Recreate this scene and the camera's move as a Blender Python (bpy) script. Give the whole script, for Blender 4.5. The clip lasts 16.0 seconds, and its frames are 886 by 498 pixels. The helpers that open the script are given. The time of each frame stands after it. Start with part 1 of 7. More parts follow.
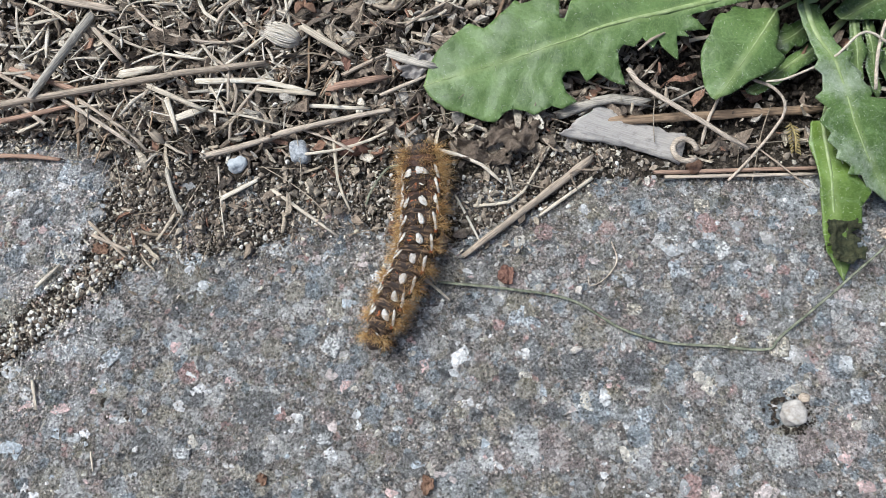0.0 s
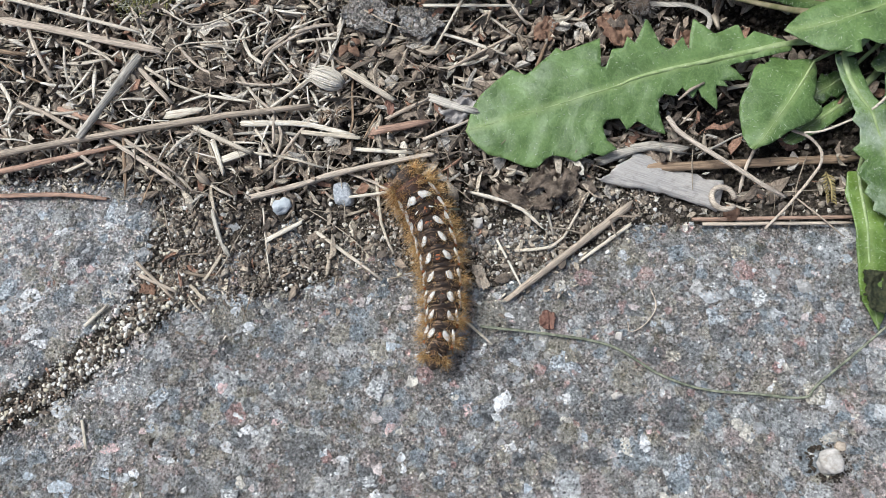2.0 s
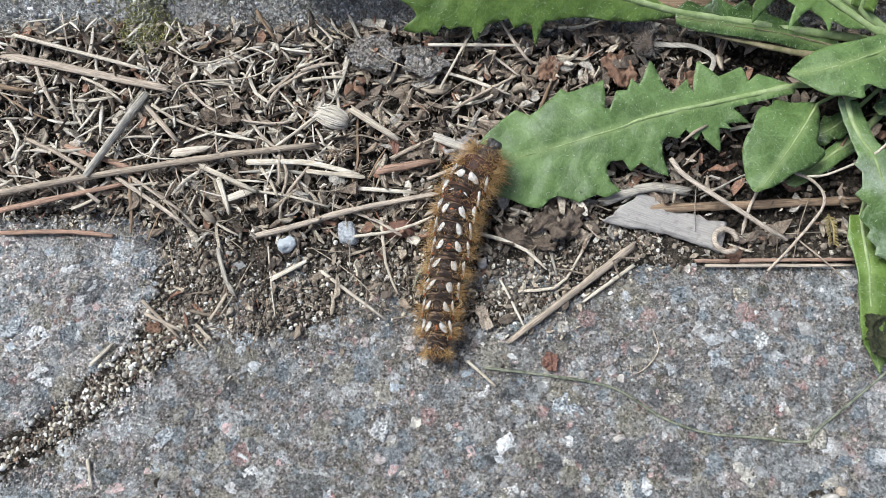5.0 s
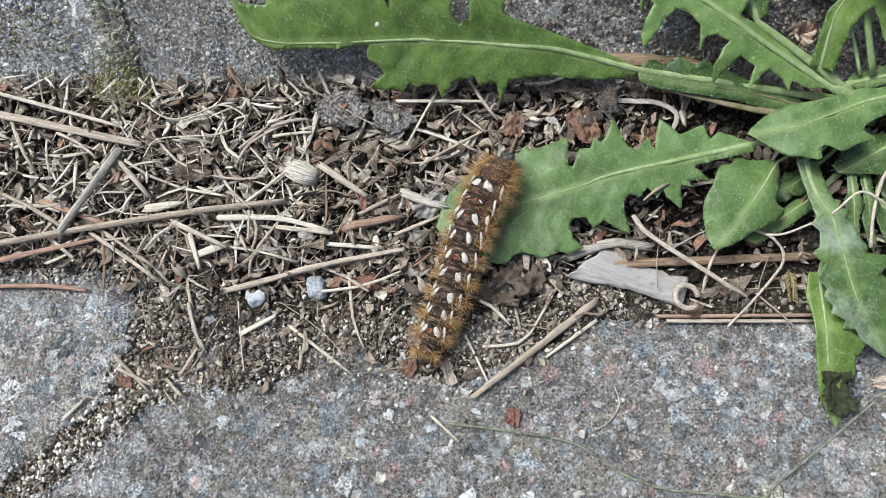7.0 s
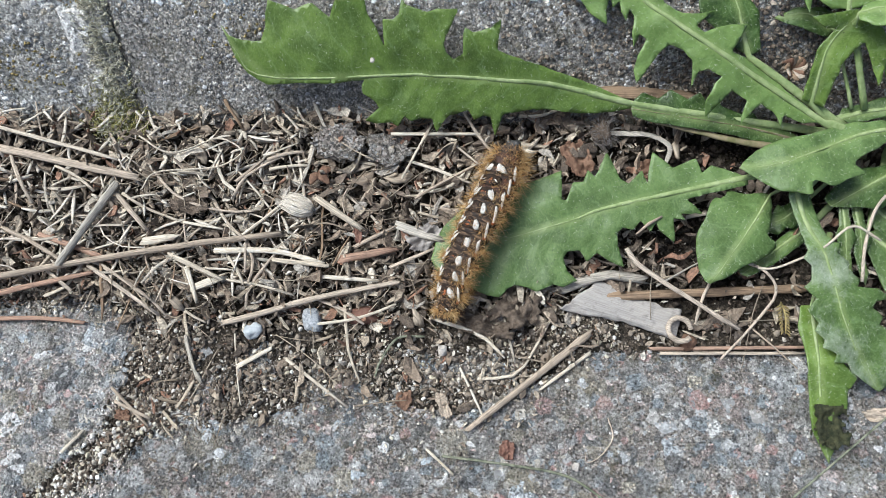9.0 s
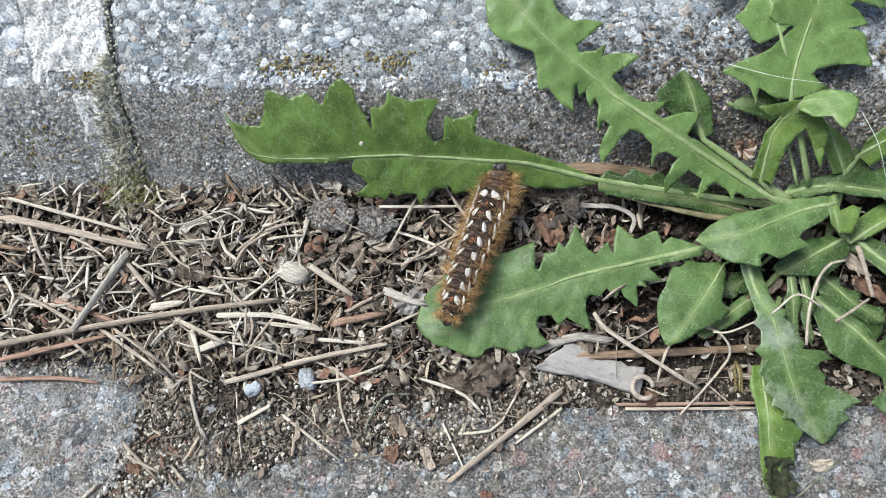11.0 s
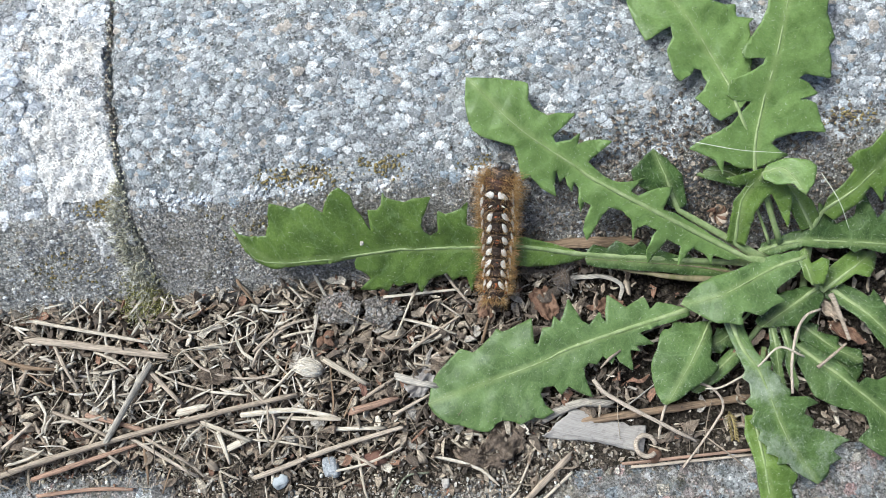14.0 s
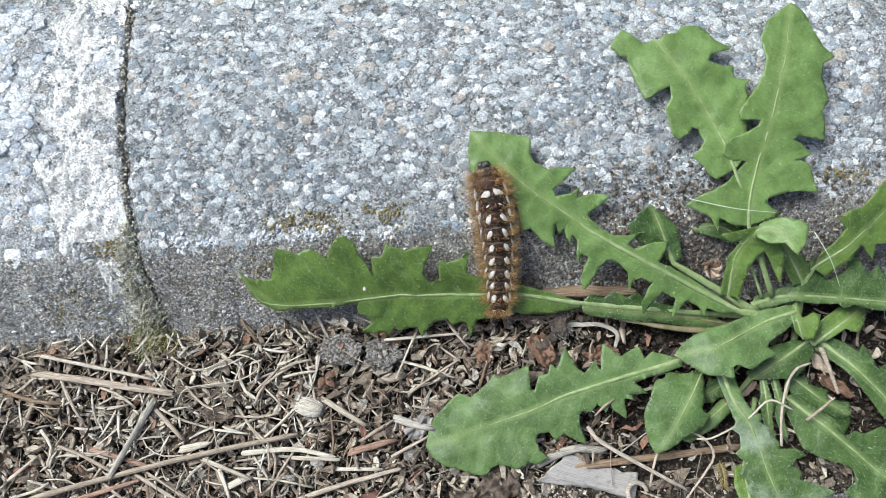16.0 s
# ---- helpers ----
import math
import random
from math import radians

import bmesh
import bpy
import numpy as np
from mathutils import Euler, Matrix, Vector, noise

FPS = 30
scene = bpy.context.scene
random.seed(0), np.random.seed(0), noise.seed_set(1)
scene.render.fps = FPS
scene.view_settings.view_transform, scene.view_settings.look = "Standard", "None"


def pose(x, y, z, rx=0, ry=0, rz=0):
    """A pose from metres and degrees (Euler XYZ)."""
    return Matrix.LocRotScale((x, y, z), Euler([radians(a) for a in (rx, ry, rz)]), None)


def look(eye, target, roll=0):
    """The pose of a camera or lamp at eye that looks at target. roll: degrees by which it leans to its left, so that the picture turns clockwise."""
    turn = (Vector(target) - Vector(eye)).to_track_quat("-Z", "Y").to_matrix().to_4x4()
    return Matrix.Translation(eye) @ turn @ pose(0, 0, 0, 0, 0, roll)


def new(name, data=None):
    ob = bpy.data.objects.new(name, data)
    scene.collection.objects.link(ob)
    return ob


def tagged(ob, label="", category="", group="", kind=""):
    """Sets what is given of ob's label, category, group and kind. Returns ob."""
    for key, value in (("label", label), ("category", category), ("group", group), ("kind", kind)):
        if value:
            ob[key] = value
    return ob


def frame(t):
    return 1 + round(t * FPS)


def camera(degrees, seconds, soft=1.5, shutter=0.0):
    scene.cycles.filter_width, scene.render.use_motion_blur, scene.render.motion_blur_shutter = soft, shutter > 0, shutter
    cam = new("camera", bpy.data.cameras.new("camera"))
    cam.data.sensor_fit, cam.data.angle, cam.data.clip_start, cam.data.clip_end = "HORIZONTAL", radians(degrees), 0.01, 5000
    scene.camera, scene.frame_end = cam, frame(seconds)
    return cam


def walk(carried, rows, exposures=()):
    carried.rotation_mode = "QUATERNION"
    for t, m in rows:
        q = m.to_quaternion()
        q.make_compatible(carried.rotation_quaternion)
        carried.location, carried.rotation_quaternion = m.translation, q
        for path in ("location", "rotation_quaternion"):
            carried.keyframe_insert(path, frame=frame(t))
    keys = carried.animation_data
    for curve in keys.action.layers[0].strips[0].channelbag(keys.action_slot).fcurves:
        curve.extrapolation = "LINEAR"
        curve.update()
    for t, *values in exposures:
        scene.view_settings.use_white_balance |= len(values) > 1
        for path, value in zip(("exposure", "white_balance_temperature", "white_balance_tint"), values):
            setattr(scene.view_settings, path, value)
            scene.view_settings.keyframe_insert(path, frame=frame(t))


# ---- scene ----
cam = camera(65.6, 16.0, 0.8)
PATH = [
    (0, (0.00427, 0.00199, 0.09804), (0.00041, 0.06057, -0.09315), -4.25),
    (0.5, (0.00309, 0.00255, 0.09872), (-0.00089, 0.06168, -0.09229), -4.27),
    (1, (0.00058, 0.00443, 0.09922), (-0.00299, 0.06275, -0.09206), -3.86),
    (1.5, (0.00075, 0.00589, 0.10017), (-0.00308, 0.06405, -0.09115), -3.93),
    (2, (-0.00228, 0.00789, 0.10188), (-0.00568, 0.06636, -0.08935), -3.20),
    (2.5, (-0.00366, 0.00866, 0.10277), (-0.00678, 0.06749, -0.08836), -2.93),
    (3, (-0.00595, 0.00898, 0.10343), (-0.00921, 0.06766, -0.08774), -2.90),
    (3.2, (-0.007, 0.00974, 0.10347), (-0.00959, 0.06881, -0.08759), -2.20),
    (5.3, (-0.0025, 0.01445, 0.10477), (-0.00634, 0.07266, -0.08654), -3.23),
    (5.5, (-0.00288, 0.01516, 0.10524), (-0.0068, 0.07302, -0.08617), -3.28),
    (6, (-0.00152, 0.01678, 0.10589), (-0.00588, 0.07558, -0.08522), -3.77),
    (6.5, (0.00139, 0.01914, 0.10703), (-0.0032, 0.07694, -0.08437), -4.20),
    (7, (0.00314, 0.0219, 0.10873), (-0.00148, 0.07969, -0.08268), -4.07),
    (7.5, (0.0037, 0.02361, 0.10983), (-0.00082, 0.08136, -0.0816), -3.99),
    (8, (0.00368, 0.02392, 0.10996), (-0.00064, 0.08263, -0.08118), -3.74),
    (8.5, (0.00278, 0.02511, 0.11027), (-0.00167, 0.08398, -0.08082), -3.80),
    (9, (0.00421, 0.02643, 0.11097), (-0.00082, 0.08475, -0.08027), -4.50),
    (9.5, (0.00534, 0.02779, 0.11253), (0.00053, 0.08635, -0.07865), -4.34),
    (10, (0.00588, 0.03282, 0.11769), (0.00095, 0.09179, -0.07335), -4.42),
    (10.2, (0.00678, 0.03298, 0.11954), (0.00155, 0.09122, -0.07173), -4.89),
    (12.3, (0.00558, 0.03654, 0.13186), (0.00405, 0.1008, -0.05753), -1.41),
    (12.5, (0.00461, 0.03889, 0.13358), (0.00324, 0.10249, -0.05604), -2.28),
    (13, (0.00475, 0.04115, 0.13394), (0.00342, 0.10456, -0.05574), -6.71),
    (13.5, (0.00633, 0.04151, 0.13425), (0.00445, 0.10523, -0.05531), -7.29),
    (14, (0.00611, 0.04321, 0.13592), (0.00453, 0.1073, -0.05353), -6.87),
    (14.5, (0.00805, 0.04485, 0.13735), (0.00658, 0.10887, -0.05213), -6.47),
    (15, (0.00816, 0.04611, 0.13817), (0.0063, 0.11093, -0.05102), -6.83),
    (15.5, (0.0058, 0.04779, 0.13865), (0.00437, 0.11247, -0.0506), -5.64),
    (16, (0.00631, 0.04961, 0.14152), (0.00527, 0.11524, -0.0474), -5.09),
]
EXPOSURE = [(0, 0.25, 5770, 6), (8, 0.31, 5770, 5), (16, 0.28, 5770, 4)]
walk(cam, [(t, look(eye, target, roll)) for t, eye, target, roll in PATH], EXPOSURE)

# ---- light ----
world = bpy.data.worlds.new("sky")
scene.world = world
world.use_nodes = True
sky = world.node_tree.nodes.new("ShaderNodeTexSky")
sky.sky_type, sky.sun_disc = "NISHITA", False
sky.sun_elevation, sky.sun_rotation = radians(57), radians(-66)
sky.dust_density, sky.air_density, sky.ozone_density = 6.0, 0.7, 0.4
backing = world.node_tree.nodes["Background"]
backing.inputs["Strength"].default_value = 0.105
world.node_tree.links.new(sky.outputs[0], backing.inputs["Color"])
sun = new("sun", bpy.data.lights.new("sun", "SUN"))
sun.data.energy, sun.data.angle, sun.data.color = 2.7, radians(26), (1.0, 0.97, 0.93)
sun.matrix_world = look((-0.5, 0.22, 0.84), (0, 0, 0))

MM = 0.001


# ---- materials ----
def material(name, rough=0.8, spec=0.3):
    m = bpy.data.materials.new(name)
    m.use_nodes = True
    b = m.node_tree.nodes["Principled BSDF"]
    b.inputs["Roughness"].default_value = rough
    b.inputs["Specular IOR Level"].default_value = spec
    return m


def shader(m):
    return m.node_tree.nodes["Principled BSDF"]


def node(m, kind, out=0, **sockets):
    n = m.node_tree.nodes.new(kind)
    for key, v in sockets.items():
        socket = n.inputs[key.replace("_", " ")]
        if isinstance(v, bpy.types.NodeSocket):
            m.node_tree.links.new(v, socket)
        else:
            socket.default_value = v
    return n.outputs[out]


def coords(m, stretch=(1, 1, 1)):
    """Object coordinates in millimetres, stretched."""
    c = m.node_tree.nodes.new("ShaderNodeTexCoord").outputs["Object"]
    n = m.node_tree.nodes.new("ShaderNodeMapping")
    n.inputs["Scale"].default_value = [1000 * s for s in stretch]
    m.node_tree.links.new(c, n.inputs["Vector"])
    return n.outputs[0]


def grain(m, scale, detail=4.0, vector=None, rough=0.55):
    return node(m, "ShaderNodeTexNoise", 0, Vector=vector or coords(m), Scale=scale, Detail=detail, Roughness=rough)


def cells(m, scale, vector=None, out="Color"):
    n = m.node_tree.nodes.new("ShaderNodeTexVoronoi")
    n.inputs["Scale"].default_value = scale
    m.node_tree.links.new(vector or coords(m), n.inputs["Vector"])
    return n.outputs[out]


def ramp(m, fac, *stops):
    n = m.node_tree.nodes.new("ShaderNodeValToRGB")
    while len(n.color_ramp.elements) < len(stops):
        n.color_ramp.elements.new(0.5)
    for e, (at, c) in zip(n.color_ramp.elements, stops):
        e.position, e.color = at, (c, c, c, 1) if isinstance(c, (int, float)) else (*c, 1)
    m.node_tree.links.new(fac, n.inputs[0])
    return n.outputs[0]


def blend(m, fac, a, b, how="MIX"):
    n = m.node_tree.nodes.new("ShaderNodeMix")
    n.data_type, n.blend_type = "RGBA", how
    for socket, v in ((n.inputs[0], fac), (n.inputs[6], a), (n.inputs[7], b)):
        if isinstance(v, bpy.types.NodeSocket):
            m.node_tree.links.new(v, socket)
        elif isinstance(v, (int, float)):
            socket.default_value = v
        else:
            socket.default_value = (*v, 1)
    return n.outputs[2]


def channel(m, colour, which=0):
    n = m.node_tree.nodes.new("ShaderNodeSeparateColor")
    m.node_tree.links.new(colour, n.inputs[0])
    return n.outputs[which]


def relief(m, height, depth_mm, strength=1.0):
    b = node(m, "ShaderNodeBump", 0, Height=height, Distance=depth_mm * MM, Strength=strength)
    m.node_tree.links.new(b, shader(m).inputs["Normal"])


def paint(m, colour):
    m.node_tree.links.new(colour, shader(m).inputs["Base Color"])


def island(m):
    return m.node_tree.nodes.new("ShaderNodeNewGeometry").outputs["Random Per Island"]


def each(m):
    return m.node_tree.nodes.new("ShaderNodeObjectInfo").outputs["Random"]


def warp(m, v, scale, amount, detail=4.0):
    """Coordinates pushed about by noise, so that cells get ragged outlines."""
    n = m.node_tree.nodes.new("ShaderNodeTexNoise")
    n.inputs["Scale"].default_value, n.inputs["Detail"].default_value = scale, detail
    m.node_tree.links.new(v, n.inputs["Vector"])
    k = m.node_tree.nodes.new("ShaderNodeVectorMath")
    k.operation = "MULTIPLY_ADD"
    k.inputs[1].default_value = (amount, amount, amount)
    m.node_tree.links.new(n.outputs["Color"], k.inputs[0])
    m.node_tree.links.new(v, k.inputs[2])
    return k.outputs[0]


def grains_over(m, col, v, scale, share, edge, stops, strength=1.0):
    """Lays ragged grains over a colour: one to a cell, in a share of the cells."""
    n = m.node_tree.nodes.new("ShaderNodeTexVoronoi")
    n.inputs["Scale"].default_value = scale
    m.node_tree.links.new(v, n.inputs["Vector"])
    body = ramp(m, n.outputs["Distance"], (max(0, edge - 0.12), strength), (edge, 0.0))
    some = ramp(m, channel(m, n.outputs["Color"], 1), (1 - share - 0.02, 0.0), (1 - share + 0.02, 1.0))
    shade = ramp(m, channel(m, n.outputs["Color"], 0), *stops)
    shade.node.color_ramp.interpolation = "CONSTANT"
    return blend(m, blend(m, 1.0, body, some, "MULTIPLY"), col, shade)


def packed(m, v, scale, stops, gap):
    """Tightly packed broken stones of one size: a colour to a cell, dark in the gaps."""
    col = ramp(m, channel(m, cells(m, scale, v)), *stops)
    n = m.node_tree.nodes.new("ShaderNodeTexVoronoi")
    n.feature = "DISTANCE_TO_EDGE"
    n.inputs["Scale"].default_value = scale
    m.node_tree.links.new(v, n.inputs["Vector"])
    line = ramp(m, n.outputs["Distance"], (0.0, 1.0), (gap, 0.0))
    return col, line


def speckle(m, v, scale, low, high, which=0):
    """Sandy speckle: a grey of its own for each tiny cell."""
    return ramp(m, channel(m, cells(m, scale, v), which), (0.0, low), (0.55, 0.5 * (low + high)), (1.0, high))


def concrete(name, tint, stops, layers, dirt=0.5, moss=0.4, depth=0.5, film=0.6, pit=0.85, fleck=0.85, sharp=1.0, cloud=0.0, moss_tint=(0.15, 0.135, 0.055), grit_by=0.0):
    """Weathered concrete: sandy mortar, ragged clasts in layers (cells per mm, share, strength), a broken film of dirt, pits and a little algae.
    grit_by: how far loose sand grains of it differ from one another."""
    m = material(name, 0.92, 0.2)
    v = coords(m)
    w, w2 = warp(m, v, 0.9, 0.9, 2.0), warp(m, v, 2.2, 0.35, 2.0)
    sand = grain(m, 2.6, 6, v, 0.85)
    col = blend(m, channel(m, cells(m, 3.4, w2)), [0.5 * c for c in tint], [1.7 * c for c in tint])
    for scale, share, k in layers:
        col = grains_over(m, col, w2 if scale > 0.7 else w, scale, share, 0.62 if scale < 1 else 0.5, stops, k)
    rub = ramp(m, grain(m, 0.9, 8, w2, 0.85), (0.54, 0.0), (0.62, film))
    col = blend(m, rub, col, blend(m, grain(m, 0.09, 3, v), [0.35 * c for c in tint], [0.75 * c for c in tint]))
    col = grains_over(m, col, w2, 1.5, 0.16, 0.36, ((0.0, (0.78, 0.78, 0.76)), (1.0, (0.5, 0.52, 0.53))), fleck)
    col = grains_over(m, col, w2, 1.9, 0.26, 0.38, ((0.0, [0.2 * c for c in tint]), (1.0, [0.4 * c for c in tint])), 0.8)
    col = blend(m, 1.0, col, speckle(m, w2, 2.7, 1 - 0.5 * sharp, 1 + 0.55 * sharp), "MULTIPLY")
    col = blend(m, 0.55, col, ramp(m, sand, (0.35, 0.08), (0.5, 0.5), (0.65, 0.92)), "OVERLAY")
    if cloud:
        dusty = blend(m, 0.5, grain(m, 0.28, 8, w2, 0.8), grain(m, 1.1, 8, w2, 0.85))
        col = blend(m, cloud, col, ramp(m, dusty, (0.43, 0.08), (0.5, 0.5), (0.57, 0.92)), "OVERLAY")
    pits = ramp(m, grain(m, 1.3, 4, w2, 0.7), (0.3, pit), (0.37, 0.0))
    col = blend(m, pits, col, [0.16 * c for c in tint])
    stain = grain(m, 0.07, 5, v)
    col = blend(m, ramp(m, stain, (0.45, 0.0), (0.68, dirt)), col, [0.4 * c for c in tint])
    green = grain(m, 0.13, 7, v, 0.85)
    col = blend(m, ramp(m, green, (0.53, 0.0), (0.64, moss)), col, moss_tint)
    if grit_by:
        col = blend(m, 1.0, col, ramp(m, island(m), (0.0, 1 - grit_by), (0.7, 1.0), (0.93, 1 + 0.6 * grit_by), (1.0, 1 + 1.6 * grit_by)), "MULTIPLY")
    paint(m, col)
    relief(m, blend(m, 0.5, sand, grain(m, 0.9, 6, v, 0.8)), depth, 1.0)
    return m


def pebbles(name, source, *stops, rough=0.75, dust=0.45, fleck=0.35, flat=True):
    m = material(name, rough, 0.3)
    v = coords(m)
    pick = each(m) if source == "object" else island(m)
    col = ramp(m, pick, *stops)
    col.node.color_ramp.interpolation = "CONSTANT" if flat else "LINEAR"
    col = blend(m, 0.55, col, ramp(m, grain(m, 1.4, 5, v, 0.65), (0.3, 0.35), (0.7, 0.75)), "OVERLAY")
    if fleck:
        col = blend(m, 1.0, col, speckle(m, v, 4.0, 1 - fleck, 1 + fleck), "MULTIPLY")
    film = ramp(m, grain(m, 2.2, 4, v, 0.8), (0.46, 0.0), (0.62, dust))
    paint(m, blend(m, film, col, (0.2, 0.19, 0.18)))
    relief(m, grain(m, 3.5, 4, v), 0.12, 0.7)
    return m


def plant_litter(name, a, b, source="object", along=0.25, rough=0.7, streak=0.8):
    """Dry straw and wood: fibres along the local x axis, a shade of its own for each piece."""
    m = material(name, rough, 0.25)
    v = coords(m, (along, 6.0, 6.0))
    fibre = grain(m, 1.0, 4, v, 0.6)
    pick = each(m) if source == "object" else island(m)
    col = blend(m, ramp(m, pick, (0.0, 0.15), (1.0, 0.85)), a, b)
    col = blend(m, streak, col, ramp(m, fibre, (0.3, 0.2), (0.7, 0.8)), "OVERLAY")
    blot = grain(m, 0.8, 4)
    col = blend(m, ramp(m, blot, (0.55, 0.0), (0.75, 0.5)), col, [0.3 * c for c in a])
    paint(m, col)
    relief(m, fibre, 0.15, 0.8)
    return m


def leaf_green(name, deep, fresh, sheen=0.45, mildew=0.0):
    m = material(name, 0.5, 0.5)
    v = coords(m)
    uv = m.node_tree.nodes.new("ShaderNodeUVMap")
    uv.uv_map = "blade"
    sep = m.node_tree.nodes.new("ShaderNodeSeparateXYZ")
    m.node_tree.links.new(uv.outputs[0], sep.inputs[0])
    col = blend(m, ramp(m, grain(m, 0.2, 5, v, 0.65), (0.38, 0.0), (0.62, 1.0)), [0.85 * c for c in deep], [1.1 * c for c in fresh])
    col = blend(m, ramp(m, grain(m, 2.6, 4, v), (0.45, 0.0), (0.75, 0.35)), col, [0.55 * c for c in deep])
    # side veins run out from the midrib, slanting to the tip
    away = node(m, "ShaderNodeMath", 0)
    away.node.operation = "ABSOLUTE"
    m.node_tree.links.new(sep.outputs[1], away.node.inputs[0])
    slant = node(m, "ShaderNodeMath", 0)
    slant.node.operation, slant.node.inputs[1].default_value = "MULTIPLY_ADD", -0.7
    m.node_tree.links.new(away, slant.node.inputs[0])
    m.node_tree.links.new(sep.outputs[0], slant.node.inputs[2])
    wob = node(m, "ShaderNodeMath", 0)
    wob.node.operation, wob.node.inputs[1].default_value = "MULTIPLY_ADD", 7.0
    m.node_tree.links.new(grain(m, 0.25, 2, v), wob.node.inputs[0])
    m.node_tree.links.new(slant, wob.node.inputs[2])
    join = m.node_tree.nodes.new("ShaderNodeCombineXYZ")
    m.node_tree.links.new(wob, join.inputs[0])
    wave = m.node_tree.nodes.new("ShaderNodeTexWave")
    wave.inputs["Scale"].default_value, wave.inputs["Distortion"].default_value = 0.075, 0.0
    m.node_tree.links.new(join.outputs[0], wave.inputs["Vector"])
    vein = ramp(m, wave.outputs[0], (0.94, 0.0), (1.0, 0.16))
    col = blend(m, vein, col, (0.30, 0.43, 0.2))
    mesh = m.node_tree.nodes.new("ShaderNodeTexVoronoi")
    mesh.feature = "DISTANCE_TO_EDGE"
    mesh.inputs["Scale"].default_value = 0.85
    m.node_tree.links.new(warp(m, v, 0.8, 0.8, 2.0), mesh.inputs["Vector"])
    col = blend(m, ramp(m, mesh.outputs["Distance"], (0.0, 0.14), (0.09, 0.0)), col, (0.26, 0.38, 0.15))
    pale = grain(m, 5.0, 4, coords(m, (1.0, 0.5, 1.0)), 0.75)
    col = blend(m, ramp(m, pale, (0.5, 0.0), (0.72, 0.38)), col, (0.33, 0.42, 0.17))
    rib = ramp(m, away, (0.3, 0.3), (1.3, 0.0))
    col = blend(m, rib, col, (0.36, 0.45, 0.17))
    spot = ramp(m, cells(m, 0.9, v, "Distance"), (0.05, 0.8), (0.12, 0.0))
    keep = ramp(m, channel(m, cells(m, 0.9, v)), (0.78, 0.0), (0.8, 1.0))
    col = blend(m, blend(m, 1.0, spot, keep, "MULTIPLY"), col, (0.05, 0.05, 0.025))
    if mildew:
        bloom = blend(m, 0.45, grain(m, 0.12, 3, v), grain(m, 1.4, 6, v, 0.85))
        col = blend(m, ramp(m, bloom, (0.49, 0.0), (0.66, mildew)), col, (0.50, 0.55, 0.45))
    paint(m, col)
    h = blend(m, 0.9, ramp(m, wave.outputs[0], (0.85, 1.0), (1.0, 0.0)), grain(m, 1.6, 5, v))
    h = blend(m, 0.5, h, grain(m, 0.45, 3, v))
    h = blend(m, 0.12, h, ramp(m, mesh.outputs["Distance"], (0.0, 0.0), (0.3, 1.0)))
    relief(m, h, 0.3, 0.45)
    shader(m).inputs["Roughness"].default_value = sheen
    thin = node(m, "ShaderNodeBsdfTranslucent", 0)
    m.node_tree.links.new(col, thin.node.inputs["Color"])
    both = m.node_tree.nodes.new("ShaderNodeMixShader")
    both.inputs[0].default_value = 0.14
    m.node_tree.links.new(shader(m).outputs[0], both.inputs[1])
    m.node_tree.links.new(thin, both.inputs[2])
    m.node_tree.links.new(both.outputs[0], m.node_tree.nodes["Material Output"].inputs["Surface"])
    return m


def mottled(name, a, b, scale=1.0, rough=0.8, depth=0.2, spec=0.25):
    m = material(name, rough, spec)
    v = coords(m)
    n = grain(m, scale, 5, v, 0.65)
    paint(m, blend(m, ramp(m, n, (0.35, 0.0), (0.68, 1.0)), a, b))
    relief(m, grain(m, scale * 3, 5, v, 0.7), depth, 0.9)
    return m


def banded(name, dark, tan):
    """Caterpillar skin: fine bands running round the body, darker on the middle of each ring."""
    m = material(name, 0.6, 0.35)
    ring = grain(m, 1.0, 4, coords(m, (3.4, 0.35, 0.35)), 0.7)
    blot = grain(m, 1.3, 5, None, 0.7)
    col = blend(m, ramp(m, ring, (0.44, 0.0), (0.64, 1.0)), dark, tan)
    col = blend(m, ramp(m, blot, (0.44, 0.0), (0.56, 0.92)), col, dark)
    paint(m, col)
    relief(m, ring, 0.3, 0.8)
    return m


PALE = ((0.0, (0.259, 0.275, 0.281)), (0.12, (0.440, 0.462, 0.462)), (0.25, (0.292, 0.341, 0.374)), (0.36, (0.539, 0.561, 0.561)), (0.5, (0.347, 0.352, 0.341)), (0.60, (0.473, 0.506, 0.512)), (0.73, (0.748, 0.754, 0.737)), (0.82, (0.429, 0.385, 0.330)), (0.88, (0.605, 0.632, 0.643)), (0.94, (0.187, 0.220, 0.242)))
BLOOM = ((0.0, (0.398, 0.422, 0.448)), (0.16, (0.61, 0.635, 0.647)), (0.32, (0.448, 0.497, 0.56)), (0.46, (0.71, 0.735, 0.748)), (0.6, (0.535, 0.541, 0.529)), (0.72, (0.66, 0.685, 0.698)), (0.86, (0.9, 0.9, 0.9)), (0.93, (0.573, 0.529, 0.473)), (1.0, (0.31, 0.354, 0.398)))
GRIT = ((0.0, (0.66, 0.61, 0.49)), (0.22, (0.36, 0.33, 0.27)), (0.36, (0.74, 0.71, 0.63)), (0.55, (0.50, 0.45, 0.33)), (0.7, (0.80, 0.78, 0.72)), (0.85, (0.43, 0.41, 0.37)), (1.0, (0.7, 0.66, 0.56)))
